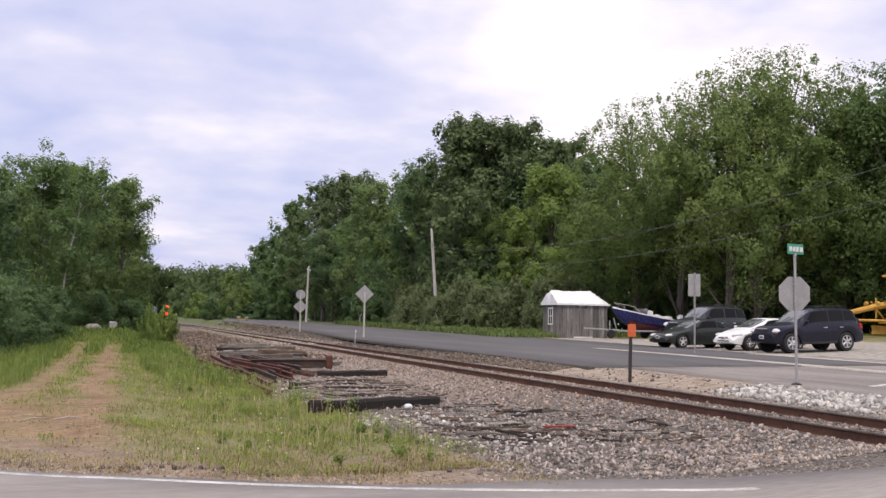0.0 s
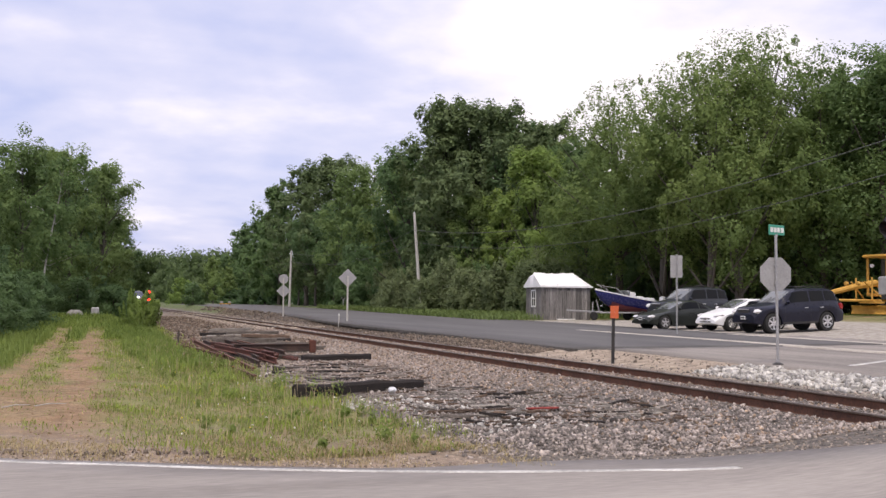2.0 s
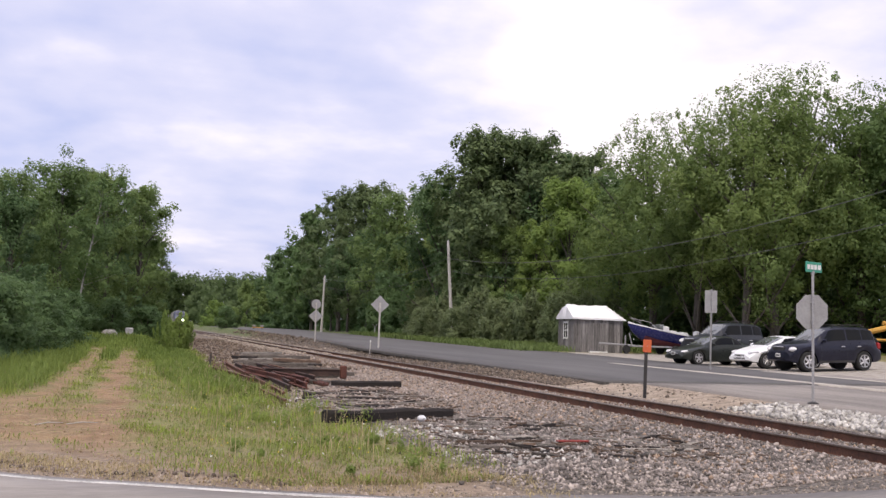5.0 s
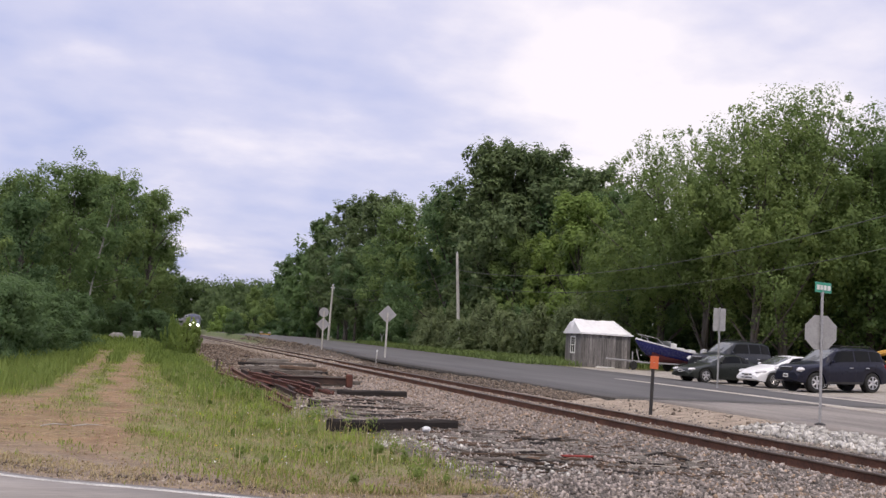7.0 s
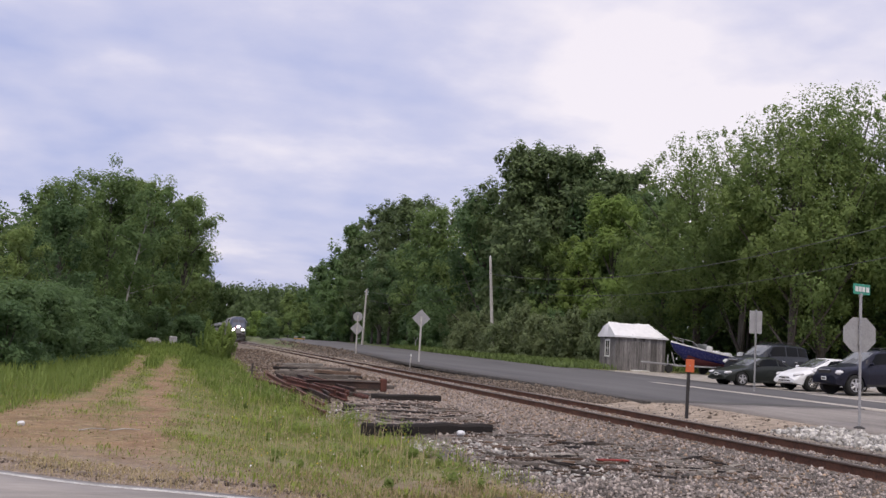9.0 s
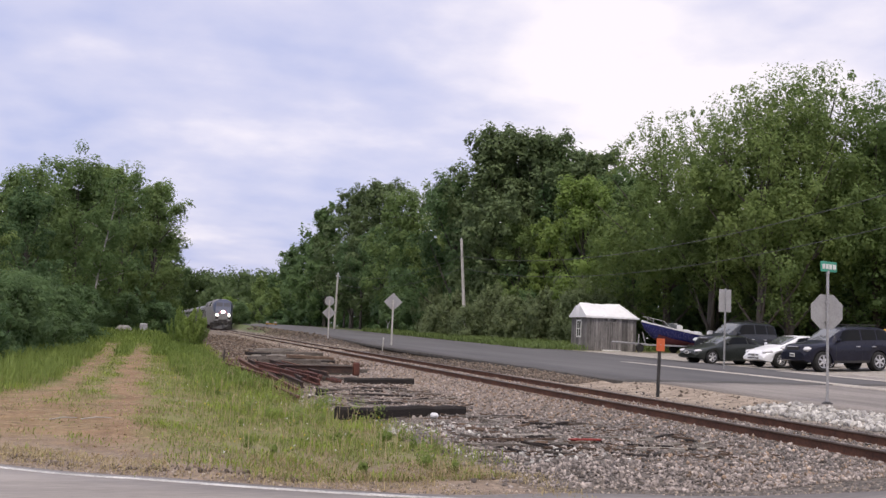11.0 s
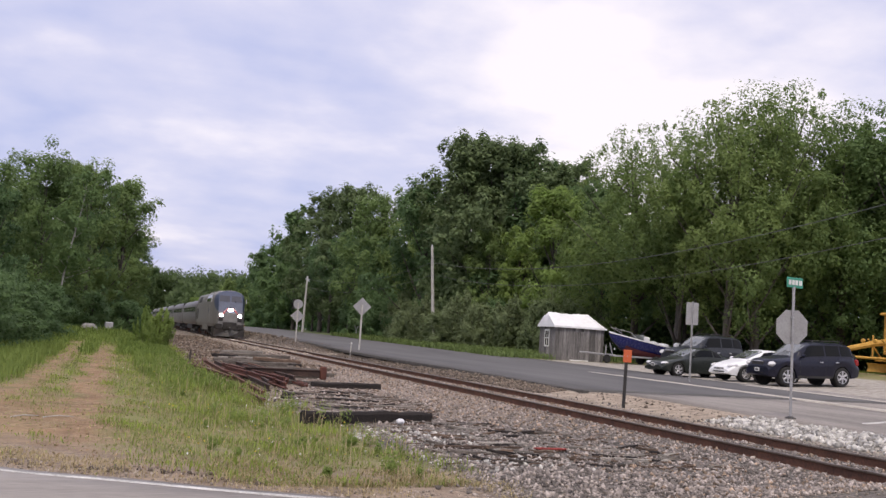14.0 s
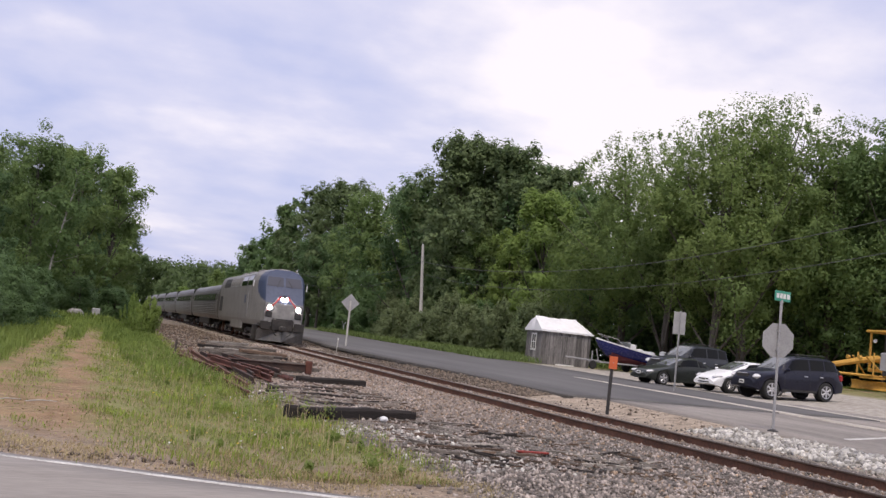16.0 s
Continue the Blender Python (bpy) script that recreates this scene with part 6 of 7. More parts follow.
def grader():
    """Old motor grader seen past a parked car: long front frame, blade, open cab."""
    x0, y0 = 40.2, 48.2
    z0 = gz(x0, y0)
    ob = thing("road_grader", pose(x0, y0, z0, 0, 0, 4), "old faded yellow motor grader with open cab frame", "grader")
    Y = M["yellow"]
    part("front_beam", Geo().tube([(-2.4, 0, 1.2), (0.2, 0, 1.75), (1.6, 0, 1.95), (2.6, 0, 1.6)], [0.14, 0.17, 0.2, 0.2], 8), Y, ob)
    part("front_axle", Geo().box((-2.4, 0, 0.75), (0.2, 1.9, 0.2), 0.04).box((-2.4, 0, 0.95), (0.25, 0.3, 0.5), 0.04), Y, ob)
    part("drawbar", Geo().tube([(-2.2, 0, 0.95), (1.5, -0.5, 0.95)], 0.08, 6).tube([(-2.2, 0, 0.95), (1.5, 0.5, 0.95)], 0.08, 6), Y, ob)
    part("circle", Geo().lathe([(0.55, -0.06), (0.7, -0.06), (0.7, 0.06), (0.55, 0.06)], "z", (1.3, 0, 0.85), 20), Y, ob)
    bl = Geo()
    bl.loft([[(1.0 + 0.12 * math.cos(a) + k * 0.18, -1.5 + k * 3.0, 0.42 + 0.24 * math.sin(a)) for a in (-1.3, -0.6, 0.0, 0.6, 1.3)] + [(1.04 + 0.16 * math.cos(a) + k * 0.18, -1.5 + k * 3.0, 0.42 + 0.26 * math.sin(a)) for a in (1.3, 0.6, 0.0, -0.6, -1.3)] for k in (0, 1)])
    part("blade", bl, Y, ob, "curved yellow blade")
    for s in (-1, 1):
        part("lift_arm", Geo().box((0.75, s * 0.6, 1.6), (0.1, 0.08, 1.3), 0.02), Y, ob)
        part("lift_cylinder", Geo().tube([(0.3, s * 0.5, 2.0), (1.5, s * 0.75, 1.0)], 0.05, 8), Y, ob)
        part("lift_gear", Geo().lathe([(0, -0.08), (0.11, -0.08), (0.13, 0), (0.11, 0.08), (0, 0.08)], "x", (-0.1, s * 0.45, 1.9), 12), Y, ob)
        w = part("front_wheel", Geo().lathe([(0.25, -0.12), (0.5, -0.14), (0.56, -0.08), (0.56, 0.08), (0.5, 0.14), (0.25, 0.12)], "y", (-2.4, s * 0.95, 0.56), 22), M["black"], ob)
        part("rim", Geo().lathe([(0, -0.1), (0.28, -0.1), (0.28, 0.1), (0, 0.1)], "y", (-2.4, s * 0.95, 0.56), 16), Y, w)
        for x in (3.9, 5.2):
            w = part("rear_wheel", Geo().lathe([(0.3, -0.17), (0.6, -0.19), (0.68, -0.1), (0.68, 0.1), (0.6, 0.19), (0.3, 0.17)], "y", (x, s * 0.95, 0.68), 22), M["black"], ob)
            part("rim", Geo().lathe([(0, -0.13), (0.32, -0.13), (0.32, 0.13), (0, 0.13)], "y", (x, s * 0.95, 0.68), 16), Y, w)
        for x in (1.75, 3.3):
            part("cab_post", Geo().box((x, s * 0.72, 2.35), (0.12, 0.12, 2.2), 0.02), Y, ob)
        part("cab_rail", Geo().box((2.5, s * 0.72, 2.05), (1.5, 0.08, 0.1), 0.02), Y, ob)
    part("cab_roof", Geo().box((2.5, 0, 3.5), (2.1, 1.8, 0.16), 0.05), Y, ob)
    part("cab_floor", Geo().box((2.6, 0, 1.3), (1.9, 1.5, 0.2), 0.03), Y, ob)
    part("engine_hood", Geo().box((4.7, 0, 1.75), (2.4, 1.0, 1.0), 0.08), Y, ob)
    part("frame", Geo().box((4.2, 0, 1.05), (3.6, 0.8, 0.3), 0.04), Y, ob)
    part("seat", Geo().box((2.7, 0, 1.7), (0.5, 0.5, 0.55), 0.06), M["blackpaint"], ob)
    part("work_lamp", Geo().lathe([(0, -0.06), (0.1, -0.06), (0.11, 0.04), (0, 0.06)], "x", (1.66, 0.3, 2.95), 14), M["lamp"], ob)
    # the back of a grey machine box next to it
    tx, ty = 39.15, 43.4
    bx = thing("utility_trailer", pose(tx, ty, gz(tx, ty), 0, 0, 2), "grey steel utility trailer with marked tailboard on gravel", "trailer")
    part("tailboard", Geo().box((0, 0, 1.75), (1.6, 1.5, 0.95), 0.04), M["signback"], bx)
    for dx, w in ((-0.45, 0.16), (-0.1, 0.2), (0.3, 0.14)):
        part("mark", Geo().box((dx, -0.757, 1.62), (w, 0.01, 0.13), 0.003), M["blackpaint"], bx, "dark bar")
        part("upper_mark", Geo().box((dx + 0.05, -0.757, 1.95), (w * 0.5, 0.01, 0.16), 0.003), M["blackpaint"], bx, "dark bar")
    part("chassis", Geo().box((0.2, 0, 1.15), (2.0, 1.1, 0.25), 0.03), M["blackpaint"], bx)
    for s in (-1, 1):
        part("wheel", Geo().lathe([(0.2, -0.12), (0.5, -0.13), (0.55, -0.08), (0.55, 0.08), (0.5, 0.13), (0.2, 0.12)], "y", (0.25, s * 0.65, 0.55), 22), M["black"], bx)
        part("axle_leg", Geo().box((0.25, s * 0.5, 0.85), (0.12, 0.1, 0.6), 0.02), M["blackpaint"], bx)


grader()


# ---- old timbers and rails beside the track ----
def timber(x, y, length, w, h, turn, kind="tie", tilt=0.0, seed=0, sink=0.3, label=""):
    """One discarded tie: split, worn ends, uneven top."""
    rng = random.Random(seed)
    n = 9
    rings = []
    for i in range(n):
        u = i / (n - 1)
        a, b = w / 2 * rng.uniform(0.86, 1.06), h * rng.uniform(0.85, 1.08)
        e = 0.82 if i in (0, n - 1) else 1.0
        dx = rng.uniform(-0.03, 0.03) if i in (0, n - 1) else 0
        rings.append([(length * (u - 0.5) + dx, -a * e, 0.0), (length * (u - 0.5) + dx * 0.3, -a * e, b * 0.78), (length * (u - 0.5), -a * 0.72 * e, b), (length * (u - 0.5) - dx, a * 0.15, b * rng.uniform(0.86, 0.98)), (length * (u - 0.5) + dx, a * 0.75 * e, b), (length * (u - 0.5), a * e, b * 0.75), (length * (u - 0.5), a * e, 0.0)])
    g = Geo().loft([list(reversed(r)) for r in rings])
    m = pose(x, y, gz(x, y) - h * sink, 0, tilt, turn)
    return solid("discarded_tie", g, M[kind], label or "grey rotten railway tie lying in ballast", "railway tie", m, group="discarded ties")


def old_timbers():
    timber(4.27, 17.5, 2.6, 0.24, 0.2, 19.5, "blacktie", -0.6, 1, 0.0, "black creosoted tie lying on ballast")
    timber(5.75, 17.55, 1.4, 0.16, 0.05, 6, "tie", 0, 2)
    timber(6.0, 27.35, 2.0, 0.22, 0.17, 13, "blacktie", 0, 3, 0.1, "dark creosoted tie lying on ballast")
    timber(5.2, 28.4, 2.3, 0.22, 0.15, 10, "tie", 1, 4)
    rng = random.Random(61)
    rows = ((4.3, 12.75, 1.7, 4), (5.7, 12.9, 1.5, -3), (7.0, 13.0, 1.3, 2), (4.7, 13.3, 1.4, 9), (7.4, 13.6, 1.2, -6), (5.0, 13.85, 1.7, 7), (6.9, 14.3, 1.2, 12), (5.5, 14.6, 1.5, 8))
    for i, (x, y, l, a) in enumerate(rows):
        timber(x, y, l * 0.8, rng.uniform(0.04, 0.075), 0.055, a + rng.uniform(-18, 20), ("tie", "brownwood", "greywood", "greywood")[i % 4], 0, 20 + i, rng.uniform(0.2, 0.5))
    more = ((4.4, 20.3, 1.5, 10), (5.6, 21.0, 1.3, 6), (4.1, 21.6, 1.4, 12), (5.0, 22.6, 1.8, 7), (6.1, 23.3, 1.3, 9), (4.4, 24.0, 1.6, 14), (5.5, 25.0, 1.7, 8), (4.9, 19.0, 1.3, 12), (5.9, 24.3, 1.0, -12), (3.9, 22.9, 0.9, 30), (5.0, 31.8, 2.4, 6), (5.6, 33.2, 2.5, 4), (4.7, 35.0, 2.4, 5),
            (5.7, 36.3, 2.5, 3), (5.2, 38.4, 2.4, 5), (5.9, 40.6, 2.3, 3), (5.0, 42.5, 2.4, 6), (5.9, 45.0, 2.5, 2), (5.4, 48.0, 2.4, 5), (6.1, 51.5, 2.4, 4))
    for i, (x, y, l, a) in enumerate(more):
        timber(x, y, l * (0.78 if y < 30 else 1.0), 0.14 if y < 30 else 0.22, 0.08 if y < 30 else 0.17, a + (rng.uniform(-24, 18) if y < 30 else rng.uniform(-5, 5)), "tie" if i % 3 else "blacktie", 0, 50 + i, 0.45 if y < 30 else 0.2, "" if i % 3 else "dark creosoted tie among stacked timbers")
    for k in range(11):
        y = 37.5 + 1.7 * k + rng.uniform(-0.6, 0.6)
        timber(5.5 + 0.05 * (y - 37) + rng.uniform(-0.7, 0.7), y, rng.uniform(1.9, 2.7), 0.22, 0.15, rng.uniform(-14, 20), ("tie", "greywood", "tie", "brownwood")[k % 4], rng.uniform(-3, 3), 120 + k, -0.6 if k % 3 == 0 else 0.2, "weathered grey tie on a pile of discarded ties")
    red = timber(6.03, 13.72, 0.5, 0.09, 0.025, 2, "tie", 0, 90, -1.6, "broken board with flaking red paint")
    red.data.materials.clear()
    red.data.materials.append(mat("flaking_red_paint", (0.15, 0.03, 0.025), (0.36, 0.055, 0.045), 8, 0.8, 0.004))
    red.name = "red_board"
    # broken pieces, then chips too small to count
    rng = random.Random(12)
    first = {}
    for k in range(190):
        y = 12.3 + 13.5 * rng.random() ** 1.5 if k < 135 else rng.uniform(38, 74)
        x = rng.uniform(4.3, 8.0) if y < 16.5 else rng.uniform(3.5, 6.4)
        kind = ("tie", "brownwood", "greywood", "blacktie", "greywood")[k % 5]
        shape = (kind, k % 3)
        m = pose(x, y, gz(x, y) + rng.uniform(-0.005, 0.02), rng.uniform(-20, 20), rng.uniform(-9, 9), rng.gauss(8, 34))
        if shape in first:
            copy_thing(first[shape], m)
            continue
        g, n, length = Geo(), 6, 0.2 + 0.22 * (k % 3)
        rings = []
        for i in range(n):
            u, w, h = i / (n - 1), 0.018 * rng.uniform(0.6, 1.5), 0.03 * rng.uniform(0.6, 1.4)
            w, dz = w * (0.45 if i in (0, n - 1) else 1), rng.uniform(-0.008, 0.008)
            rings.append([(length * (u - 0.5), w, 0), (length * (u - 0.5), w * 0.7, h + dz), (length * (u - 0.5), -w * 0.5, h * 0.9), (length * (u - 0.5), -w, 0)])
        first[shape] = solid("tie_fragment", g.loft(rings), M[kind], {"blacktie": "black creosoted tie fragment on pale ballast", "tie": "dark splintered piece of railway tie on ballast", "brownwood": "brown rotten piece of railway tie on ballast", "greywood": "sun-bleached grey piece of railway tie on ballast"}[kind], "broken timber", m, group="broken tie pieces")
    g = Geo()
    for k in range(420):
        y = 12.0 + 16 * rng.random() ** 1.4
        x = rng.uniform(4.0, 8.2) if y < 17 else rng.uniform(3.4, 6.6)
        g.box((0, 0, 0), (rng.uniform(0.04, 0.2), rng.uniform(0.01, 0.03), 0.015), 0, pose(x, y, gz(x, y) + 0.03, rng.uniform(-12, 12), rng.uniform(-8, 8), rng.uniform(-60, 75)))
    solid("wood_splinters", g, M["brownwood"], "splinters of rotten tie wood on ballast", "splinters", kind="stuff")


old_timbers()


def scrap_rail(a, b, material, lie=False, label="rusty old rail lying on the ballast"):
    a, b = Vector(a), Vector(b)
    L = (b - a).length
    prof = [(-0.065, 0.0), (0.065, 0.0), (0.065, 0.012), (0.012, 0.035), (0.012, 0.11), (0.034, 0.12), (0.034, 0.15), (-0.034, 0.15), (-0.034, 0.12), (-0.012, 0.11), (-0.012, 0.035), (-0.065, 0.012)]
    g = Geo().loft([[(x, y, z) for x, z in prof] for y in np.linspace(0, L, 6)])
    d = (b - a).normalized()
    q = d.to_track_quat("Y", "Z").to_matrix().to_4x4()
    m = Matrix.Translation(a) @ q @ pose(0, 0, 0, 0, 84 if lie else 0, 0)
    return solid("scrap_rail", g, material, label, "rail", m, group="scrap rails")


def scrap():
    r = M["redrust"]
    q = M["rust"]
    lay = ((2.0, 41.8, 2.3, 27.6, 0.03, q), (3.1, 44.0, 2.8, 21.2, 0.04, q), (3.3, 40.0, 3.2, 23.0, 0.05, q), (3.5, 38.5, 3.6, 25.0, 0.07, r), (3.98, 37.3, 4.42, 27.7, 0.10, r), (3.8, 36.0, 4.15, 25.9, 0.08, r), (4.1, 36.8, 4.75, 28.3, 0.13, r),
           (4.3, 35.5, 4.55, 28.0, 0.18, r), (3.4, 34.5, 4.3, 27.2, 0.17, r), (3.9, 33.0, 3.75, 26.3, 0.14, r), (4.5, 33.4, 4.9, 27.0, 0.08, r), (3.2, 31.5, 3.95, 26.6, 0.21, r), (4.6, 38.0, 5.0, 30.0, 0.05, q), (3.7, 45.0, 3.3, 37.0, 0.03, q), (2.75, 30.0, 2.95, 21.0, 0.02, q), (2.4, 36.5, 3.1, 28.5, 0.06, q))
    for i, (xa, ya, xb, yb, h, mtl) in enumerate(lay):
        mtl = M["darkrust"] if mtl is r and i % 3 == 0 else mtl
        scrap_rail((xa, ya, gz(xa, ya) + h - 0.02), (xb, yb, gz(xb, yb) + max(0.0, h * 0.7 - 0.02)), mtl, i % 3 == 1)
    x, y = 5.98, 31.0
    ob = thing("steel_beam", pose(x, y, gz(x, y), 0, 0, 10), "dark rusted steel beam with an upright end plate", "beam")
    part("beam", Geo().box((-1.2, 0, 0.2), (2.3, 0.14, 0.19), 0.02).box((-1.2, 0, 0.29), (2.3, 0.2, 0.03), 0.006).box((-1.2, 0, 0.11), (2.3, 0.2, 0.03), 0.006), M["darkrust"], ob, "dark beam")
    part("end_plate", Geo().box((0.08, 0, 0.22), (0.23, 0.07, 0.4), 0.05), M["redrust"], ob, "red rusted end plate")
    x, y = 2.5, 37.0
    solid("stake", Geo().box((0, 0, 0.25), (0.07, 0.07, 0.7), 0.01), M["tie"], "short weathered stake beside scrap rails", "stake", pose(x, y, gz(x, y), 0, 3, 0))


scrap()


# ---- grass ----
def blades(name, x, y, h, width, material, label, seed, lean=0.9):
    rng = np.random.default_rng(seed)
    n = len(x)
    a = rng.random(n) * 6.283
    d = np.stack([np.cos(a), np.sin(a), 0 * a], 1)
    t = np.stack([-np.sin(a), np.cos(a), 0 * a], 1)
    base = np.stack([x, y, ground_z(x, y) - 0.01], 1)
    w = (width * (0.6 + 0.8 * rng.random(n)))[:, None]
    h = h[:, None]
    l = (lean * rng.random(n))[:, None]
    up_ = np.array([0, 0, 1.0])
    mid_ = base + up_ * h * 0.6 + d * h * l * 0.3
    tip = base + up_ * h * (1 - 0.3 * l) + d * h * l
    verts = np.stack([base - t * w, mid_ + t * w * 0.9, tip, mid_ - t * w * 0.9], 1).reshape(-1, 3)
    return solid(name, array_mesh(name, verts, 4, material), None, label, "grass", kind="stuff")


def meadow():
    rng = np.random.default_rng(77)
    n = 235000
    y = 10.6 + 55 * rng.random(n) ** 1.9
    x = -9 + 13.2 * rng.random(n)
    clump = np.sin(x * 2.1 + 1.3 * np.sin(y * 0.9)) * np.sin(y * 1.7 + np.sin(x * 1.1)) + 0.6 * np.sin(x * 5.3 + y * 3.1)
    right = np.interp(y, [9, 12, 34, 70], [3.75, 3.95, 2.45, 3.0]) + 0.35 * np.sin(y * 1.9) * np.sin(y * 0.7)
    # wheel ruts, worn thin with soft, wandering edges
    wx = x + 0.16 * np.sin(y * 0.8) + 0.1 * np.sin(y * 2.3 + 1) + 0.13 * rng.normal(size=n)
    dent = lambda c, w: np.clip(1.5 - np.abs(wx - c) / w, 0, 1)
    rut = np.maximum(dent(-1.72 - 0.9 * sstep(26, 17, y), 0.32 + 0.3 * sstep(26, 17, y)), dent(-0.43, 0.42)) * (1 - sstep(48, 60, y))
    bare = (1 - sstep(-0.25, 0.35, wx)) * sstep(-4.2, -2.6, wx) * (1 - sstep(15, 25, y + 1.4 * np.sin(x * 1.7) + 1.2 * np.sin(x * 4.1)))
    worn = np.maximum(rut * (0.93 + 0.07 * np.sin(y * 1.3 + x * 2)), bare * (0.9 - 0.34 * (np.sin(x * 2.9 + y * 1.1) * np.sin(y * 2.3 - x) > 0.25)))
    shoulder = y < edge_y(x) + 1.0 + 0.45 * np.sin(x * 2.7) * np.sin(x * 1.1) + 0.25 * rng.normal(size=n)
    keep = (x < right + 0.25 * rng.normal(size=n)) & ~shoulder & (clump > -1.15)
    keep &= rng.random(n) < (1 - 0.975 * worn) * np.where(y < edge_y(x) + 2.2, 0.7, 1.0)
    x, y, clump, worn = x[keep], y[keep], clump[keep], worn[keep]
    h = (0.03 + 0.095 * rng.random(len(x)) ** 1.7 + 0.05 * np.clip(clump, -0.5, 1.2)) * (1 - 0.6 * worn) * (1 + 0.9 * sstep(14, 22, y) * sstep(0.6, 1.6, x))
    h = np.clip(h, 0.02, 0.34)
    patch = 0.5 + 0.5 * np.sin(x * 1.3 + 2.0 * np.sin(y * 0.6)) * np.sin(y * 0.9 + 1.4 * np.sin(x * 0.8))
    dry = rng.random(len(x)) < 0.10 + 0.30 * patch ** 2 + 0.35 * (y < edge_y(x) + 2.4) + 0.4 * worn - 0.12 * sstep(15, 20, y)
    lime = ~dry & (rng.random(len(x)) < 0.15 + 0.5 * sstep(0.3, 1.2, clump))
    far = np.clip(y / 22, 1, 2.6)
    green = ~dry & ~lime
    blades("grass", x[green], y[green], h[green], 0.0065 * far[green], M["grass"], "uneven green meadow grass beside the path", 1, 1.3)
    blades("fresh_grass", x[lime], y[lime], h[lime] * 1.15, 0.008 * far[lime], M["limegrass"], "fresh bright green grass tufts in the meadow", 11, 1.1)
    blades("dry_grass", x[dry], y[dry], h[dry] * 1.1, 0.005 * far[dry], M["drygrass"], "dry straw-coloured grass stalks among green grass", 2, 1.5)
    # seed stalks and small flowers
    n = 700
    y = 12 + 26 * rng.random(n) ** 1.5
    x = np.interp(y, [9, 12, 34, 70], [3.6, 3.75, 2.3, 2.8]) - 2.8 * rng.random(n)
    keep = y > edge_y(x) + 1.5
    x, y = x[keep], y[keep]
    blades("seed_stalks", x, y, 0.22 + 0.28 * rng.random(len(x)), np.full(len(x), 0.004), M["drygrass"], "tall thin dry seed stalks in the grass", 12, 0.5)
    for nm, count, mtl, lbl in (("white_flowers", 45, M["whitepaint"], "tiny white flower heads in the grass"), ("yellow_flowers", 70, M["flower"], "tiny yellow flower heads in the grass")):
        y = 11.5 + 22 * rng.random(count) ** 1.4
        x = np.interp(y, [9, 12, 34, 70], [3.6, 3.75, 2.3, 2.8]) - 2.9 * rng.random(count)
        keep = y > edge_y(x) + 1.2
        x, y = x[keep], y[keep]
        cen = np.stack([x, y, ground_z(x, y) + 0.1 + 0.16 * rng.random(len(x))], 1)
        solid(nm, leaf_mesh(nm, leaf_cloud(rng, cen, np.full((len(x), 3), 0.010), 5, 0.008), mtl), None, lbl, "flowers", kind="stuff")
    # dry fringe along the road
    n = 9000
    x = -4.5 + 8.8 * rng.random(n)
    y = edge_y(x) + 0.3 + 1.3 * rng.random(n) ** 0.8
    keep = np.sin(x * 2.3) * np.sin(x * 0.9 + y * 2) > -0.5
    x, y = x[keep], y[keep]
    blades("dry_grass", x, y, 0.025 + 0.07 * rng.random(len(x)) ** 1.5, np.full(len(x), 0.005), M["drygrass"], "short dry grass fringe along the asphalt", 9, 1.4)
    # flattened straw on the dirt of the path
    n = 26000
    y = 12.0 + 32 * rng.random(n) ** 1.6
    x = -4.8 + 5.9 * rng.random(n)
    keep = (y > edge_y(x) + 0.7) & (np.sin(x * 3 + np.sin(y * 2)) * np.sin(y * 1.1) > -0.6)
    x, y = x[keep], y[keep]
    blades("straw", x, y, 0.008 + 0.022 * rng.random(len(x)) ** 1.5, 0.0035 * np.clip(y / 20, 1, 2), M["drygrass"], "flattened dry straw on the dirt path", 6, 2.4)
    # lush growth on the far side of the path
    n = 16000
    y = 17 + 32 * rng.random(n) ** 1.3
    x = -2.12 - 0.9 * sstep(27, 18, y) - 7.0 * rng.random(n) ** 1.2 - 0.15 * np.sin(y * 0.9)
    blades("grass", x, y, (0.10 + 0.36 * rng.random(n) ** 1.4) * np.clip((y - 14) / 9, 0.4, 1.2), 0.012 * np.clip(y / 22, 1, 2), M["verge"], "tall lush grass on the wooded side of the path", 8, 0.7)
    n = 12000
    y = 44 + 26 * rng.random(n)
    x = -7 + 9.2 * rng.random(n)
    keep = (np.minimum(np.abs(x + 1.75), np.abs(x + 0.28)) > 0.4) | (y > 56)
    x, y = x[keep], y[keep]
    blades("verge_weeds", x, y, 0.16 + 0.34 * rng.random(len(x)) ** 1.3, np.full(len(x), 0.028), M["verge"], "tall rank weeds where the path ends", 14, 0.9)
    n = 7000
    y = 24 + 34 * rng.random(n)
    x = np.interp(y, [9, 12, 34, 70], [3.5, 3.6, 2.3, 2.8]) - 1.7 * rng.random(n) ** 1.4
    blades("verge_weeds", x, y, 0.12 + 0.3 * rng.random(n) ** 1.5, np.full(n, 0.018), M["verge"], "tall weeds along the edge of the ballast", 15, 0.9)
    # strip along the lane and behind the lot
    n = 26000
    y = 60 + 60 * rng.random(n)
    x = 22.6 + 0.02 * (y - 60) + 11 * rng.random(n) ** 1.1
    keep = ~((x > 26.4) & (x < 31.0) & (y < 64.9)) & ~((x > 29) & (y < 62))
    x, y = x[keep], y[keep]
    blades("grass", x, y, 0.22 + 0.42 * rng.random(len(x)) ** 1.3, np.full(len(x), 0.045), M["lanegrass"], "tall fresh green grass strip between the lane and the bushes", 3)
    n = 9000
    x = 35.5 + 13 * rng.random(n)
    y = 43 + 16 * rng.random(n)
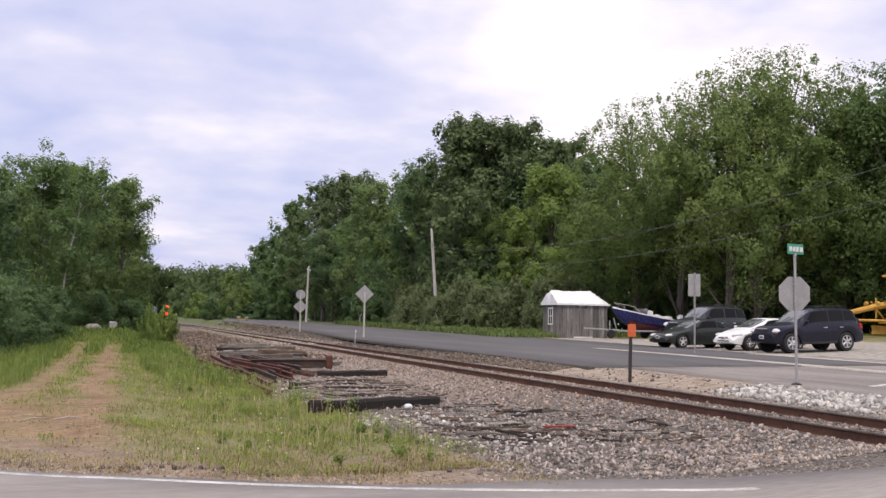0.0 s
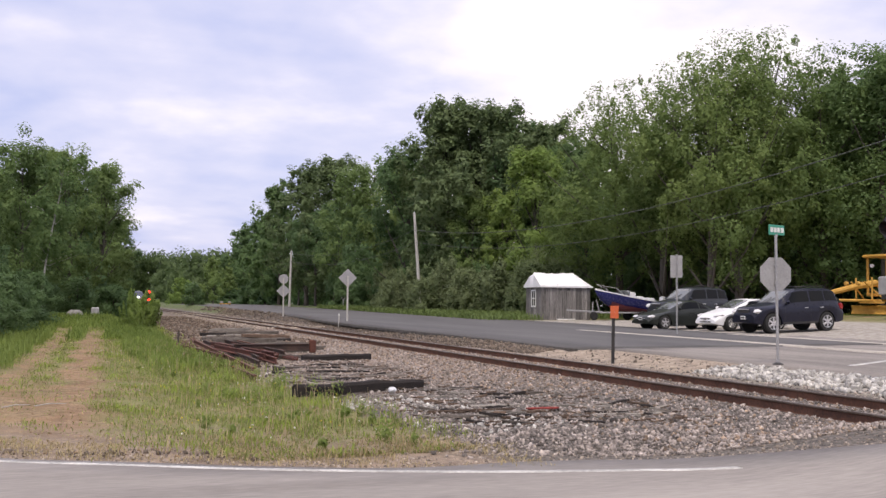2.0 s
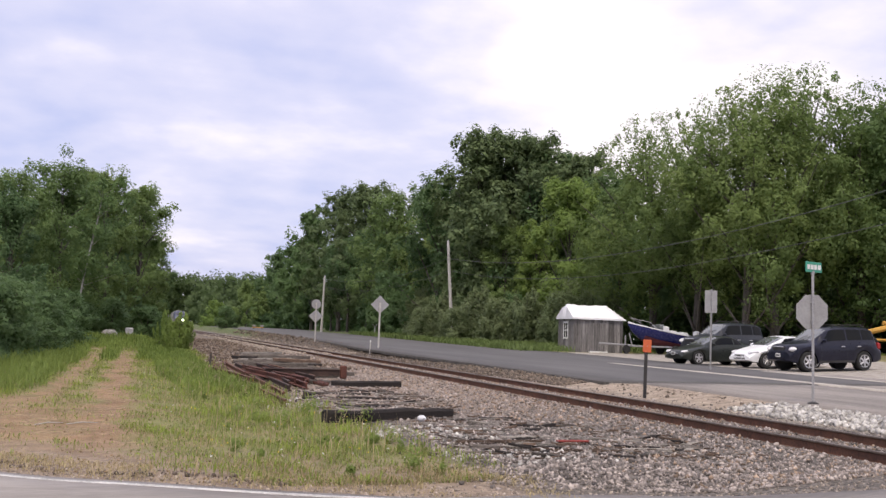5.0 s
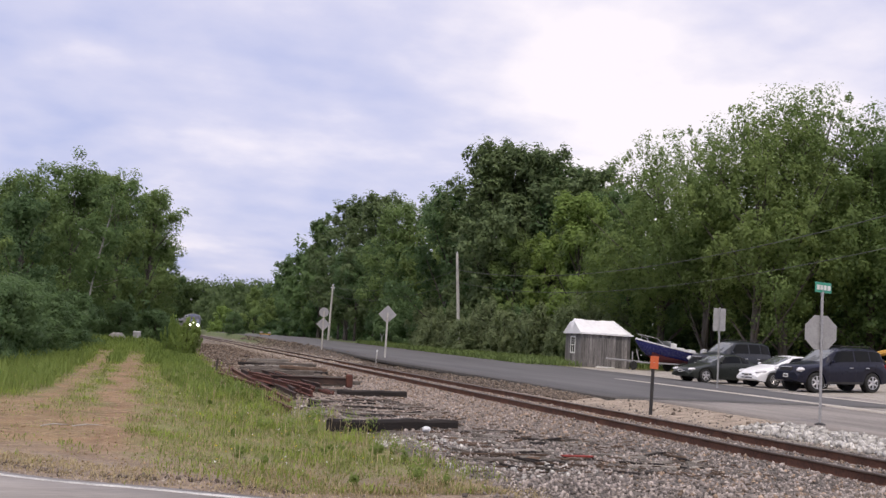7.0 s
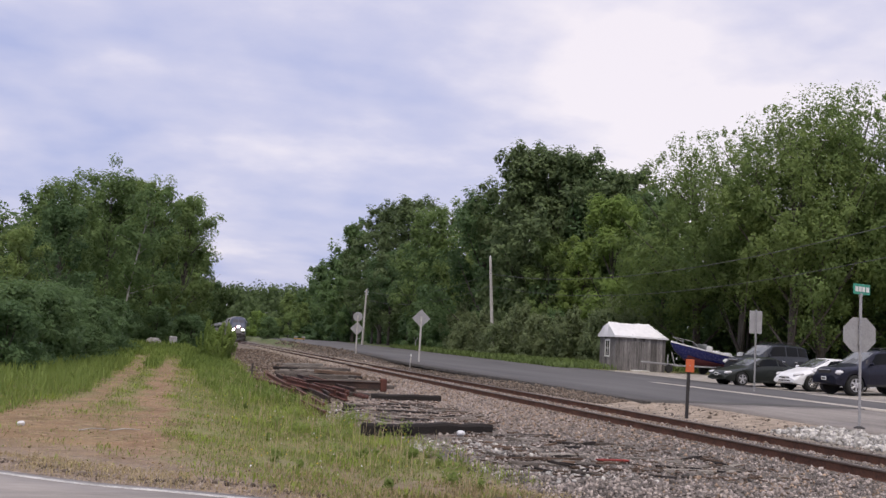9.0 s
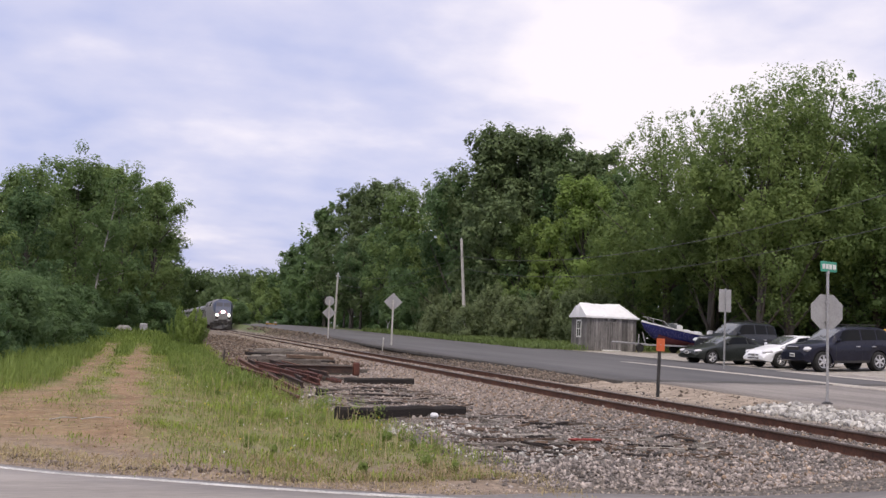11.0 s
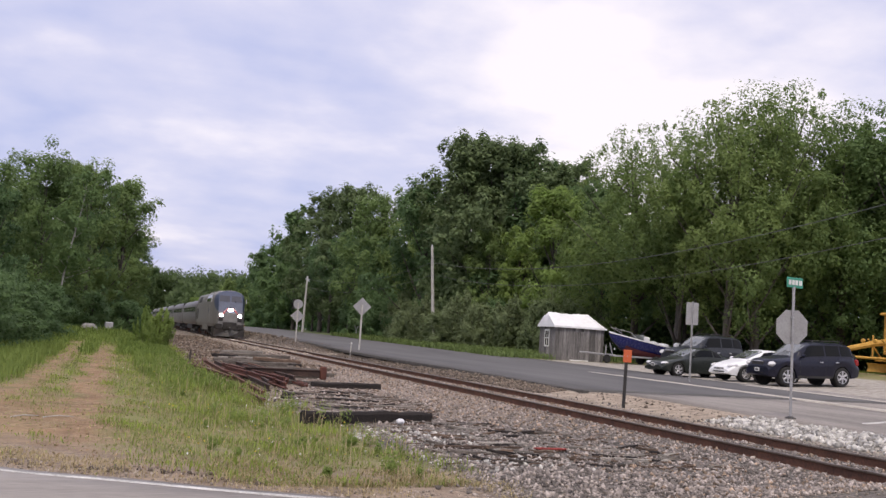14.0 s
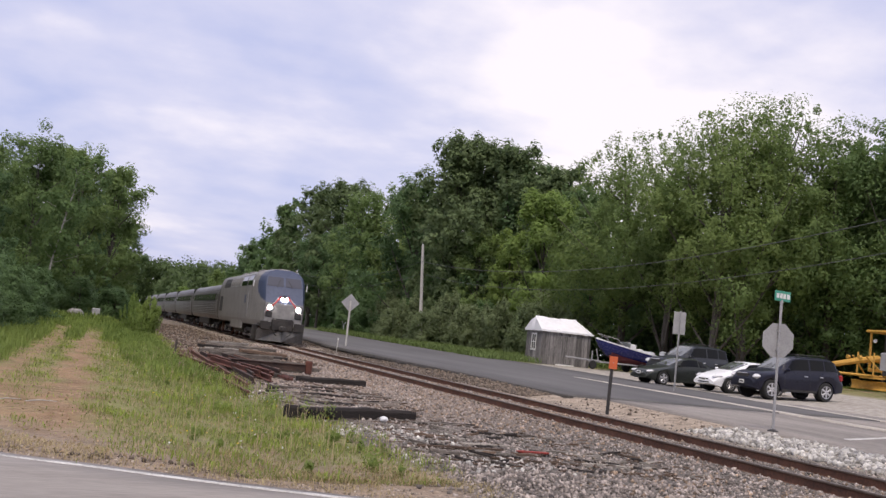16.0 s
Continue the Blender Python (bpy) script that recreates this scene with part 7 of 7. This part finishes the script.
    keep = y > 62 - 0.45 * (x - 33) - 3
    blades("grass", x[keep], y[keep], 0.15 + 0.2 * rng.random(keep.sum()), np.full(keep.sum(), 0.04), M["grass"], "green grass behind the gravel lot", 4)


meadow()


def weeds():
    """Taller broad-leaved weeds at the edge of the ballast."""
    rng = np.random.default_rng(41)
    spots = []
    for k in range(70):
        y = 10.9 + 26 * rng.random() ** 1.4
        x = np.interp(y, [9, 12, 34, 70], [3.6, 3.7, 2.3, 2.8]) - abs(rng.normal()) * 1.3
        if y > edge_y(x) + 1.3 and x > 0.7:
            spots.append((x, y, 0.09 + 0.2 * rng.random() ** 1.6))
    spots += [(3.75, 17.1, 0.3), (3.4, 17.0, 0.32), (3.15, 19.0, 0.35), (3.0, 18.2, 0.3), (2.6, 24.5, 0.4)]
    cen = np.array([(x, y, gz(x, y) + h * 0.5) for x, y, h in spots])
    rad = np.array([(h * 0.45, h * 0.45, h * 0.6) for x, y, h in spots])
    solid("weeds", leaf_mesh("weeds", leaf_cloud(rng, cen, rad, 80, 0.022), M["verge"]), None, "light green broad-leaved weeds at the ballast edge", "weeds", kind="stuff")


weeds()


# ---- the train ----
M["silver"] = mat("dull_silver_paint", (0.19, 0.183, 0.175), (0.28, 0.27, 0.26), 0.8, 0.5, 0, 0.15, 8)
M["nosegrey"] = mat("light_grey_nose_paint", (0.16, 0.155, 0.155), (0.24, 0.235, 0.23), 0.8, 0.45, 0, 0.1, 8)
M["trainblue"] = mat("deep_blue_train_paint", (0.035, 0.05, 0.098), (0.052, 0.07, 0.13), 0.8, 0.4, 0, 0, 8)
M["trainred"] = mat("red_stripe_paint", (0.45, 0.03, 0.035), (0.58, 0.05, 0.05), 1, 0.45)
M["steelcar"] = mat("stainless_steel", (0.15, 0.140, 0.133), (0.245, 0.23, 0.22), 0.5, 0.42, 0, 0.8, 10)
M["truck"] = mat("grimy_truck_steel", (0.016, 0.015, 0.015), (0.05, 0.045, 0.042), 2, 0.8)
M["pilot"] = mat("grimy_grey_pilot_paint", (0.07, 0.068, 0.065), (0.15, 0.145, 0.14), 2.5, 0.6)
M["coachglass"] = glass_mat("tinted_coach_glass", (0.012, 0.013, 0.014), 0.12, 0.12)
# blue-grey base colour imitates the sky's reflection in the cab panes
M["trainglass"] = glass_mat("cab_windscreen_glass", (0.075, 0.078, 0.10), 0.1, 0.35)
LAMP = glow_mat("train_headlight", (1.0, 0.97, 0.93), 120)


def truck_frame(parent, y, axles, w=1.15, r=0.5):
    """A wheel truck: side frames, axles, wheels, springs."""
    span = axles[-1] - axles[0]
    t = part("truck", Geo().box((0, y + (axles[0] + axles[-1]) / 2, 0.72), (2 * w - 0.3, span * 0.5, 0.25), 0.05), M["truck"], parent)
    for s in (-1, 1):
        part("side_frame", Geo().box((s * w, y + (axles[0] + axles[-1]) / 2, 0.62), (0.16, span + 0.9, 0.26), 0.06), M["truck"], t)
        for a in axles:
            part("wheel", Geo().lathe([(0.0, -0.06), (r, -0.06), (r, 0.03), (r + 0.025, 0.06), (0.0, 0.06)], "x", (s * 0.75, y + a, r), 24), M["rust"], t)
            part("axle_box", Geo().box((s * (w + 0.06), y + a, r), (0.2, 0.36, 0.36), 0.06), M["truck"], t)
            part("spring", Geo().lathe([(0.0, 0), (0.1, 0), (0.1, 0.28), (0, 0.28)], "z", (s * (w + 0.02), y + a + 0.45, 0.42), 10), M["truck"], t)


def locomotive():
    """Nose towards -y, rail head at z = 0."""
    ob = thing("locomotive", pose(TRACK_X, 200, RAIL_Z), "silver diesel locomotive with blue nose and lit headlights", "locomotive")
    zk = [0.98, 1.25, 1.6, 2.0, 2.35, 2.7, 3.05, 3.35, 3.62, 3.95, 4.2, 4.36, 4.42]
    wk = [1.42, 1.50, 1.52, 1.52, 1.52, 1.52, 1.52, 1.51, 1.49, 1.40, 1.18, 0.72, 0.2]
    zs = sorted(set(list(np.linspace(0.98, 4.1, 33)) + [4.2, 4.28, 4.36, 4.42]))
    half = lambda z: float(np.interp(z, zk, wk))
    front = lambda z: 0.0 if z < 1.3 else (0.05 * (z - 1.3) if z < 2.3 else 0.05 + 0.62 * (z - 2.3) + 0.16 * max(0, z - 3.4) ** 2)
    # how far back the blue reaches round the nose, by height
    sweep = lambda z: float(np.interp(z, [2.34, 2.42, 2.6, 2.85, 3.1, 3.4, 3.9, 4.15, 4.3, 4.4], [-1, 0.06, 0.24, 0.4, 0.5, 0.54, 0.46, 0.36, 0.18, -1]))

    def ring(s, y_end=2.9):
        k = 0.72 + 0.28 * math.sin(min(1, s) * math.pi / 2) ** 0.8
        left = [(-half(z) * k, front(z) * (1 - s) + y_end * s, z) for z in zs]
        return left + [(-x, y, z) for x, y, z in reversed(left)]
    steps = list(np.linspace(0, 1, 26) ** 1.15)
    rings = [ring(s) for s in steps] + [[(x, y, z) for (x, _, z) in ring(1.0)] for y in (6, 10, 14, 17.5, 21.4, 21.55)]
    n = len(zs)
    hull, blue, low = Geo(), Geo(), Geo()
    cheek = {True: Geo(), False: Geo()}
    for i in range(len(rings) - 1):
        for j in range(2 * n):
            a, b = j, (j + 1) % (2 * n)
            quad = [rings[i][a], rings[i + 1][a], rings[i + 1][b], rings[i][b]]
            z = sum(q[2] for q in quad) / 4
            s = 0.5 * (steps[i] + steps[i + 1]) if i + 1 < len(steps) else 9
            g = blue if s <= sweep(z) else cheek[quad[0][0] > 0] if s <= 0.1 and z <= 2.4 else hull
            g.add(quad, [(0, 1, 2, 3)])
    hull.add(rings[-1], [tuple(range(2 * n))])
    for j in range(n - 1):
        quad = [rings[0][j], rings[0][j + 1], rings[0][2 * n - 2 - j], rings[0][2 * n - 1 - j]]
        (blue if 2.36 <= 0.5 * (zs[j] + zs[j + 1]) < 4.38 else low if zs[j] < 3 else hull).add(quad, [(3, 2, 1, 0)])
    part("hull", hull, M["silver"], ob, "silver grey car body", smooth=25)
    part("nose", low, M["nosegrey"], ob, "light grey lower nose", smooth=25)
    for side in cheek.values():
        part("nose_cheek", side, M["nosegrey"], ob, "light grey rounded nose corner", smooth=25)
    part("nose_cover", blue, M["trainblue"], ob, "blue upper nose", smooth=25)

    def nose_pt(x, z, out=0.012):
        return Vector((x, front(z) - out - 0.0, z))
    # windscreen panes
    for s in (-1, 1):
        levels = [3.34, 3.48, 3.62, 3.76, 3.9]
        rims = [[nose_pt(s * xe, z, o) for xe, o in ((0.07, 0.02), (1.04 - 0.12 * (z - 3.3), 0.02), (1.04 - 0.12 * (z - 3.3), -0.03), (0.07, -0.03))] for z in levels]
        wsn = part("windscreen", Geo().loft(rims if s < 0 else [list(reversed(r)) for r in rims]), M["trainglass"], ob, "windscreen pane with reflected sky put into its colour")
        part("wiper", Geo().tube([nose_pt(s * 0.45, 3.3, 0.04), nose_pt(s * 0.25, 3.75, 0.04)], 0.015, 5), M["blackpaint"], wsn)
        # red and white stripes running down beside the lamps
        for off, mtl, w in ((0.0, M["trainred"], 0.09), (0.11, M["whitepaint"], 0.03)):
            g = Geo()
            for za, zb2 in ((2.7, 2.35), (2.35, 2.0), (2.0, 1.75)):
                xa, xb2 = 0.2 + (2.7 - za) * 0.84 + off, 0.2 + (2.7 - zb2) * 0.84 + off
                pts = [nose_pt(s * xa, za, 0.02), nose_pt(s * (xa + w), za, 0.02), nose_pt(s * (xb2 + w), zb2, 0.02), nose_pt(s * xb2, zb2, 0.02)]
                g.add(pts + [p + Vector((0, 0.03, 0)) for p in pts], [(0, 1, 2, 3), (7, 6, 5, 4), (0, 1, 5, 4), (1, 2, 6, 5), (2, 3, 7, 6), (3, 0, 4, 7)])
            part("stripe", g, mtl, ob, "painted nose stripe")
        lampbox = part("ditch_light", Geo().lathe([(0, 0), (0.15, 0), (0.16, 0.12), (0, 0.12)], "y", (s * 0.84, -0.02, 2.06), 18), M["blackpaint"], ob, "lit ditch light")
        part("lens", Geo().lathe([(0, -0.03), (0.11, -0.02), (0.135, 0.01), (0, 0.01)], "y", (s * 0.84, -0.03, 2.06), 16), LAMP, lampbox, "glowing lens")
        part("side_vent", Geo().box((s * 0.86, -0.005, 1.68), (0.4, 0.06, 0.34), 0.06), M["blackpaint"], ob)
        # cab side windows, grilles and doors
        flush = lambda z, d: (s * (half(z) + d), z)

        def panel(nm, y0, y1, z0, z1, material, label, d=0.015, slant=0.0):
            rim = [flush(z, -0.03) for z in (z0, 0.5 * (z0 + z1), z1)] + [flush(z, d) for z in (z1, 0.5 * (z0 + z1), z0)]
            return part(nm, Geo().loft([[(x, y + slant * (z - z0), z) for x, z in rim] for y in (y0, y1)]), material, ob, label)
        panel("cab_window", 3.7, 5.7, 3.36, 3.98, M["glass"], "dark cab side window", slant=0.2)
        panel("cab_window", 6.1, 8.7, 3.36, 3.98, M["glass"], "dark cab side window", slant=0.2)
        panel("louvre", 9.2, 15.0, 3.36, 3.98, M["galv"], "pale louvred intake panel")
        for k in range(5):
            panel("louvre_slat", 9.3 + 1.16 * k, 10.3 + 1.16 * k, 3.42, 3.92, M["silver"], "grey louvre", 0.03)
        panel("intake", 15.4, 19.0, 3.36, 3.98, M["blackpaint"], "dark louvred opening")
        panel("roof_edge", 3.0, 21.4, 4.02, 4.12, M["nosegrey"], "pale drip rail along the roof", 0.03)
        panel("pillar", 2.78, 3.0, 3.2, 4.05, M["nosegrey"], "pale pillar behind the nose", 0.02, 0.25)
        part("door", Geo().box((s * 1.515, 3.4, 2.3), (0.025, 0.7, 2.1), 0.01), M["silver"], ob, "silver cab door")
        part("grille", Geo().box((s * 1.52, 20.0, 2.2), (0.04, 1.7, 1.1), 0.02), M["blackpaint"], ob, "dark radiator grille")
        part("emblem", Geo().box((s * 1.527, 6.2, 2.5), (0.012, 0.6, 0.5), 0.003), M["trainblue"], ob, "small blue emblem")
        part("skirt", Geo().box((s * 1.42, 10.2, 0.95), (0.1, 6.0, 0.7), 0.03), M["silver"], ob, "silver side skirt over the tank")
        part("handrail", Geo().tube([(s * 1.57, 4.4, 1.4), (s * 1.57, 4.4, 3.0)], 0.018, 6), M["galv"], ob)
        part("rear_mirror", Geo().box((s * 1.62, 2.3, 3.45), (0.06, 0.1, 0.42), 0.02), M["lamp"], ob)
        part("step", Geo().box((s * 1.35, 1.6, 0.55), (0.3, 0.6, 0.9), 0.04), M["truck"], ob)
    hb = part("headlight", Geo().lathe([(0, 0), (0.2, 0), (0.24, 0.1), (0, 0.14)], "y", (0, front(2.6) - 0.08, 2.58), 20), M["blackpaint"], ob, "lit twin headlight in a dark housing")
    for s in (-1, 1):
        part("lens", Geo().lathe([(0, -0.03), (0.085, -0.02), (0.1, 0.01), (0, 0.01)], "y", (s * 0.115, front(2.6) - 0.09, 2.58), 16), LAMP, hb, "glowing lens")
    part("headlight_surround", Geo().box((0, front(2.6) + 0.01, 2.58), (0.62, 0.08, 0.36), 0.03), M["trainred"], ob, "red panel round the headlight")
    plow = Geo().add([(-1.35, 0.5, 0.12), (0, -0.35, 0.12), (1.35, 0.5, 0.12), (-1.35, 0.25, 0.8), (0, -0.1, 0.8), (1.35, 0.25, 0.8), (-1.35, 0.7, 0.8), (1.35, 0.7, 0.8), (-1.35, 0.7, 0.12), (1.35, 0.7, 0.12)],
                     [(0, 1, 4, 3), (1, 2, 5, 4), (3, 4, 5, 7, 6), (8, 9, 2, 1, 0), (0, 3, 6, 8), (2, 9, 7, 5), (6, 7, 9, 8)])
    part("plow", plow, M["pilot"], ob, "grimy grey snow plow pilot")
    part("coupler", Geo().box((0, -0.3, 0.88), (0.34, 0.7, 0.3), 0.06), M["truck"], ob)
    part("coupler_pocket", Geo().box((0, 0.0, 1.08), (1.3, 0.16, 0.72), 0.08), M["truck"], ob, "dark recess round the coupler")
    for s in (-1, 1):
        part("hose", Geo().tube([(s * 0.45, -0.04, 0.95), (s * 0.5, -0.22, 0.6), (s * 0.3, -0.2, 0.45)], 0.03, 6), M["black"], ob)
        part("end_step", Geo().box((s * 0.98, -0.04, 1.02), (0.6, 0.14, 0.5), 0.04), M["truck"], ob)
    part("fuel_tank", Geo().box((0, 10.2, 0.72), (2.5, 5.4, 0.75), 0.15), M["truck"], ob)
    part("underframe", Geo().box((0, 10.9, 1.02), (2.6, 20.6, 0.2), 0.03), M["truck"], ob)
    truck_frame(ob, 4.9, (-1.36, 1.36))
    truck_frame(ob, 16.0, (-1.36, 1.36))
    for y in (7.0, 11.5, 15.5):
        part("roof_hatch", Geo().box((0, y, 4.42), (1.3, 1.9, 0.12), 0.04), M["silver"], ob)
    part("horn", Geo().tube([(0.2, 4.6, 4.5), (0.2, 4.2, 4.52)], [0.03, 0.08], 10), M["blackpaint"], ob)
    return ob


def coach_parts():
    L = 25.2
    prof = [(1.30, 0.98), (1.47, 1.25), (1.56, 1.7), (1.60, 2.2), (1.58, 2.7), (1.50, 3.15), (1.36, 3.5), (1.12, 3.72), (0.7, 3.86), (0.0, 3.9)]
    ring = [(-x, z) for x, z in prof] + [(x, z) for x, z in reversed(prof[:-1])]
    return L, prof, ring


def coach(m):
    """A fluted tube-sided coach, near end at y = 0."""
    L, prof, ring = coach_parts()
    ob = thing("passenger_coach", m, "stainless steel passenger coach with fluted sides", "railway coach", "coaches of the train")
    ys = [0.0, 0.15, L - 0.15, L]
    part("body", Geo().loft([[(x * (0.96 if i in (0, 3) else 1), y, z) for x, z in ring] for i, y in enumerate(ys)]), M["steelcar"], ob, smooth=30)
    for s in (-1, 1):
        wx = lambda z: np.interp(z, [p[1] for p in prof], [p[0] for p in prof])
        band = Geo().loft([[(s * (wx(z) + d), y, z) for z, d in ((2.42, 0.002), (2.42, 0.012), (3.0, 0.012), (3.0, 0.002))] for y in (2.2, L - 2.2)])
        wb = part("window_band", band, M["blackpaint"], ob, "dark window band")
        for k in range(11):
            y = 3.4 + k * 1.86
            g = Geo().loft([[(s * (wx(z) + d), yy, z) for z, d in ((2.48, 0.008), (2.48, 0.022), (2.95, 0.022), (2.95, 0.008))] for yy in (y - 0.72, y + 0.72)])
            part("window", g, M["coachglass"], wb)
        for z in (1.35, 1.5, 1.65, 1.8, 1.95, 2.1, 2.25, 3.12, 3.24):
            part("flute", Geo().loft([[(s * (wx(z) + d), y, z + e) for e, d in ((-0.045, 0.0), (-0.02, 0.022), (0.02, 0.022), (0.045, 0.0))] for y in (0.4, L - 0.4)]), M["steelcar"], ob)
        for y in (1.15, L - 1.15):
            d = part("door", Geo().loft([[(s * (wx(z) + 0.006), yy, z) for z in (1.2, 1.8, 2.4, 3.1)] + [(s * (wx(z) + 0.03), yy, z) for z in (3.1, 2.4, 1.8, 1.2)] for yy in (y - 0.42, y + 0.42)]), M["silver"], ob, "grey vestibule door")
            part("door_window", Geo().loft([[(s * (wx(z) + dd), yy, z) for z, dd in ((2.45, 0.02), (2.45, 0.04), (2.95, 0.04), (2.95, 0.02))] for yy in (y - 0.2, y + 0.2)]), M["glass"], d)
        part("underfloor_box", Geo().box((s * 0.9, L / 2, 0.72), (0.9, 9.0, 0.55), 0.06), M["truck"], ob)
    for y in (-0.12, L + 0.12):
        part("diaphragm", Geo().box((0, y, 2.35), (2.95, 0.24, 2.75), 0.3), M["black"], ob, "black end diaphragm")
    truck_frame(ob, 3.3, (-1.3, 1.3), 1.1, 0.46)
    truck_frame(ob, L - 3.3, (-1.3, 1.3), 1.1, 0.46)
    part("roof_vent", Geo().box((0, 5, 3.9), (0.9, 1.4, 0.1), 0.03).box((0, L - 5, 3.9), (0.9, 1.4, 0.1), 0.03), M["steelcar"], ob)
    return ob


loco = locomotive()
LOCO_LENGTH, COACH_PITCH = 21.95, 25.7
first_coach = coach(pose(TRACK_X, 221.3, RAIL_Z))
coaches = [first_coach] + [copy_thing(first_coach, pose(TRACK_X, 221.3 + COACH_PITCH * k, RAIL_Z)) for k in range(1, 6)]


# ---- what moves ----
SPEED, NOSE_AT_END = 18.5, 60.4


def motions():
    """The train comes along the track at a steady pace."""
    times = (0.0, 4.0, 8.0, 12.0, 16.0)
    nose = lambda t: NOSE_AT_END + SPEED * (16.0 - t)
    walk(loco, [(t, pose(TRACK_X, nose(t), RAIL_Z)) for t in times])
    for k, c in enumerate(coaches):
        walk(c, [(t, pose(TRACK_X, nose(t) + LOCO_LENGTH + COACH_PITCH * k, RAIL_Z)) for t in times])


motions()
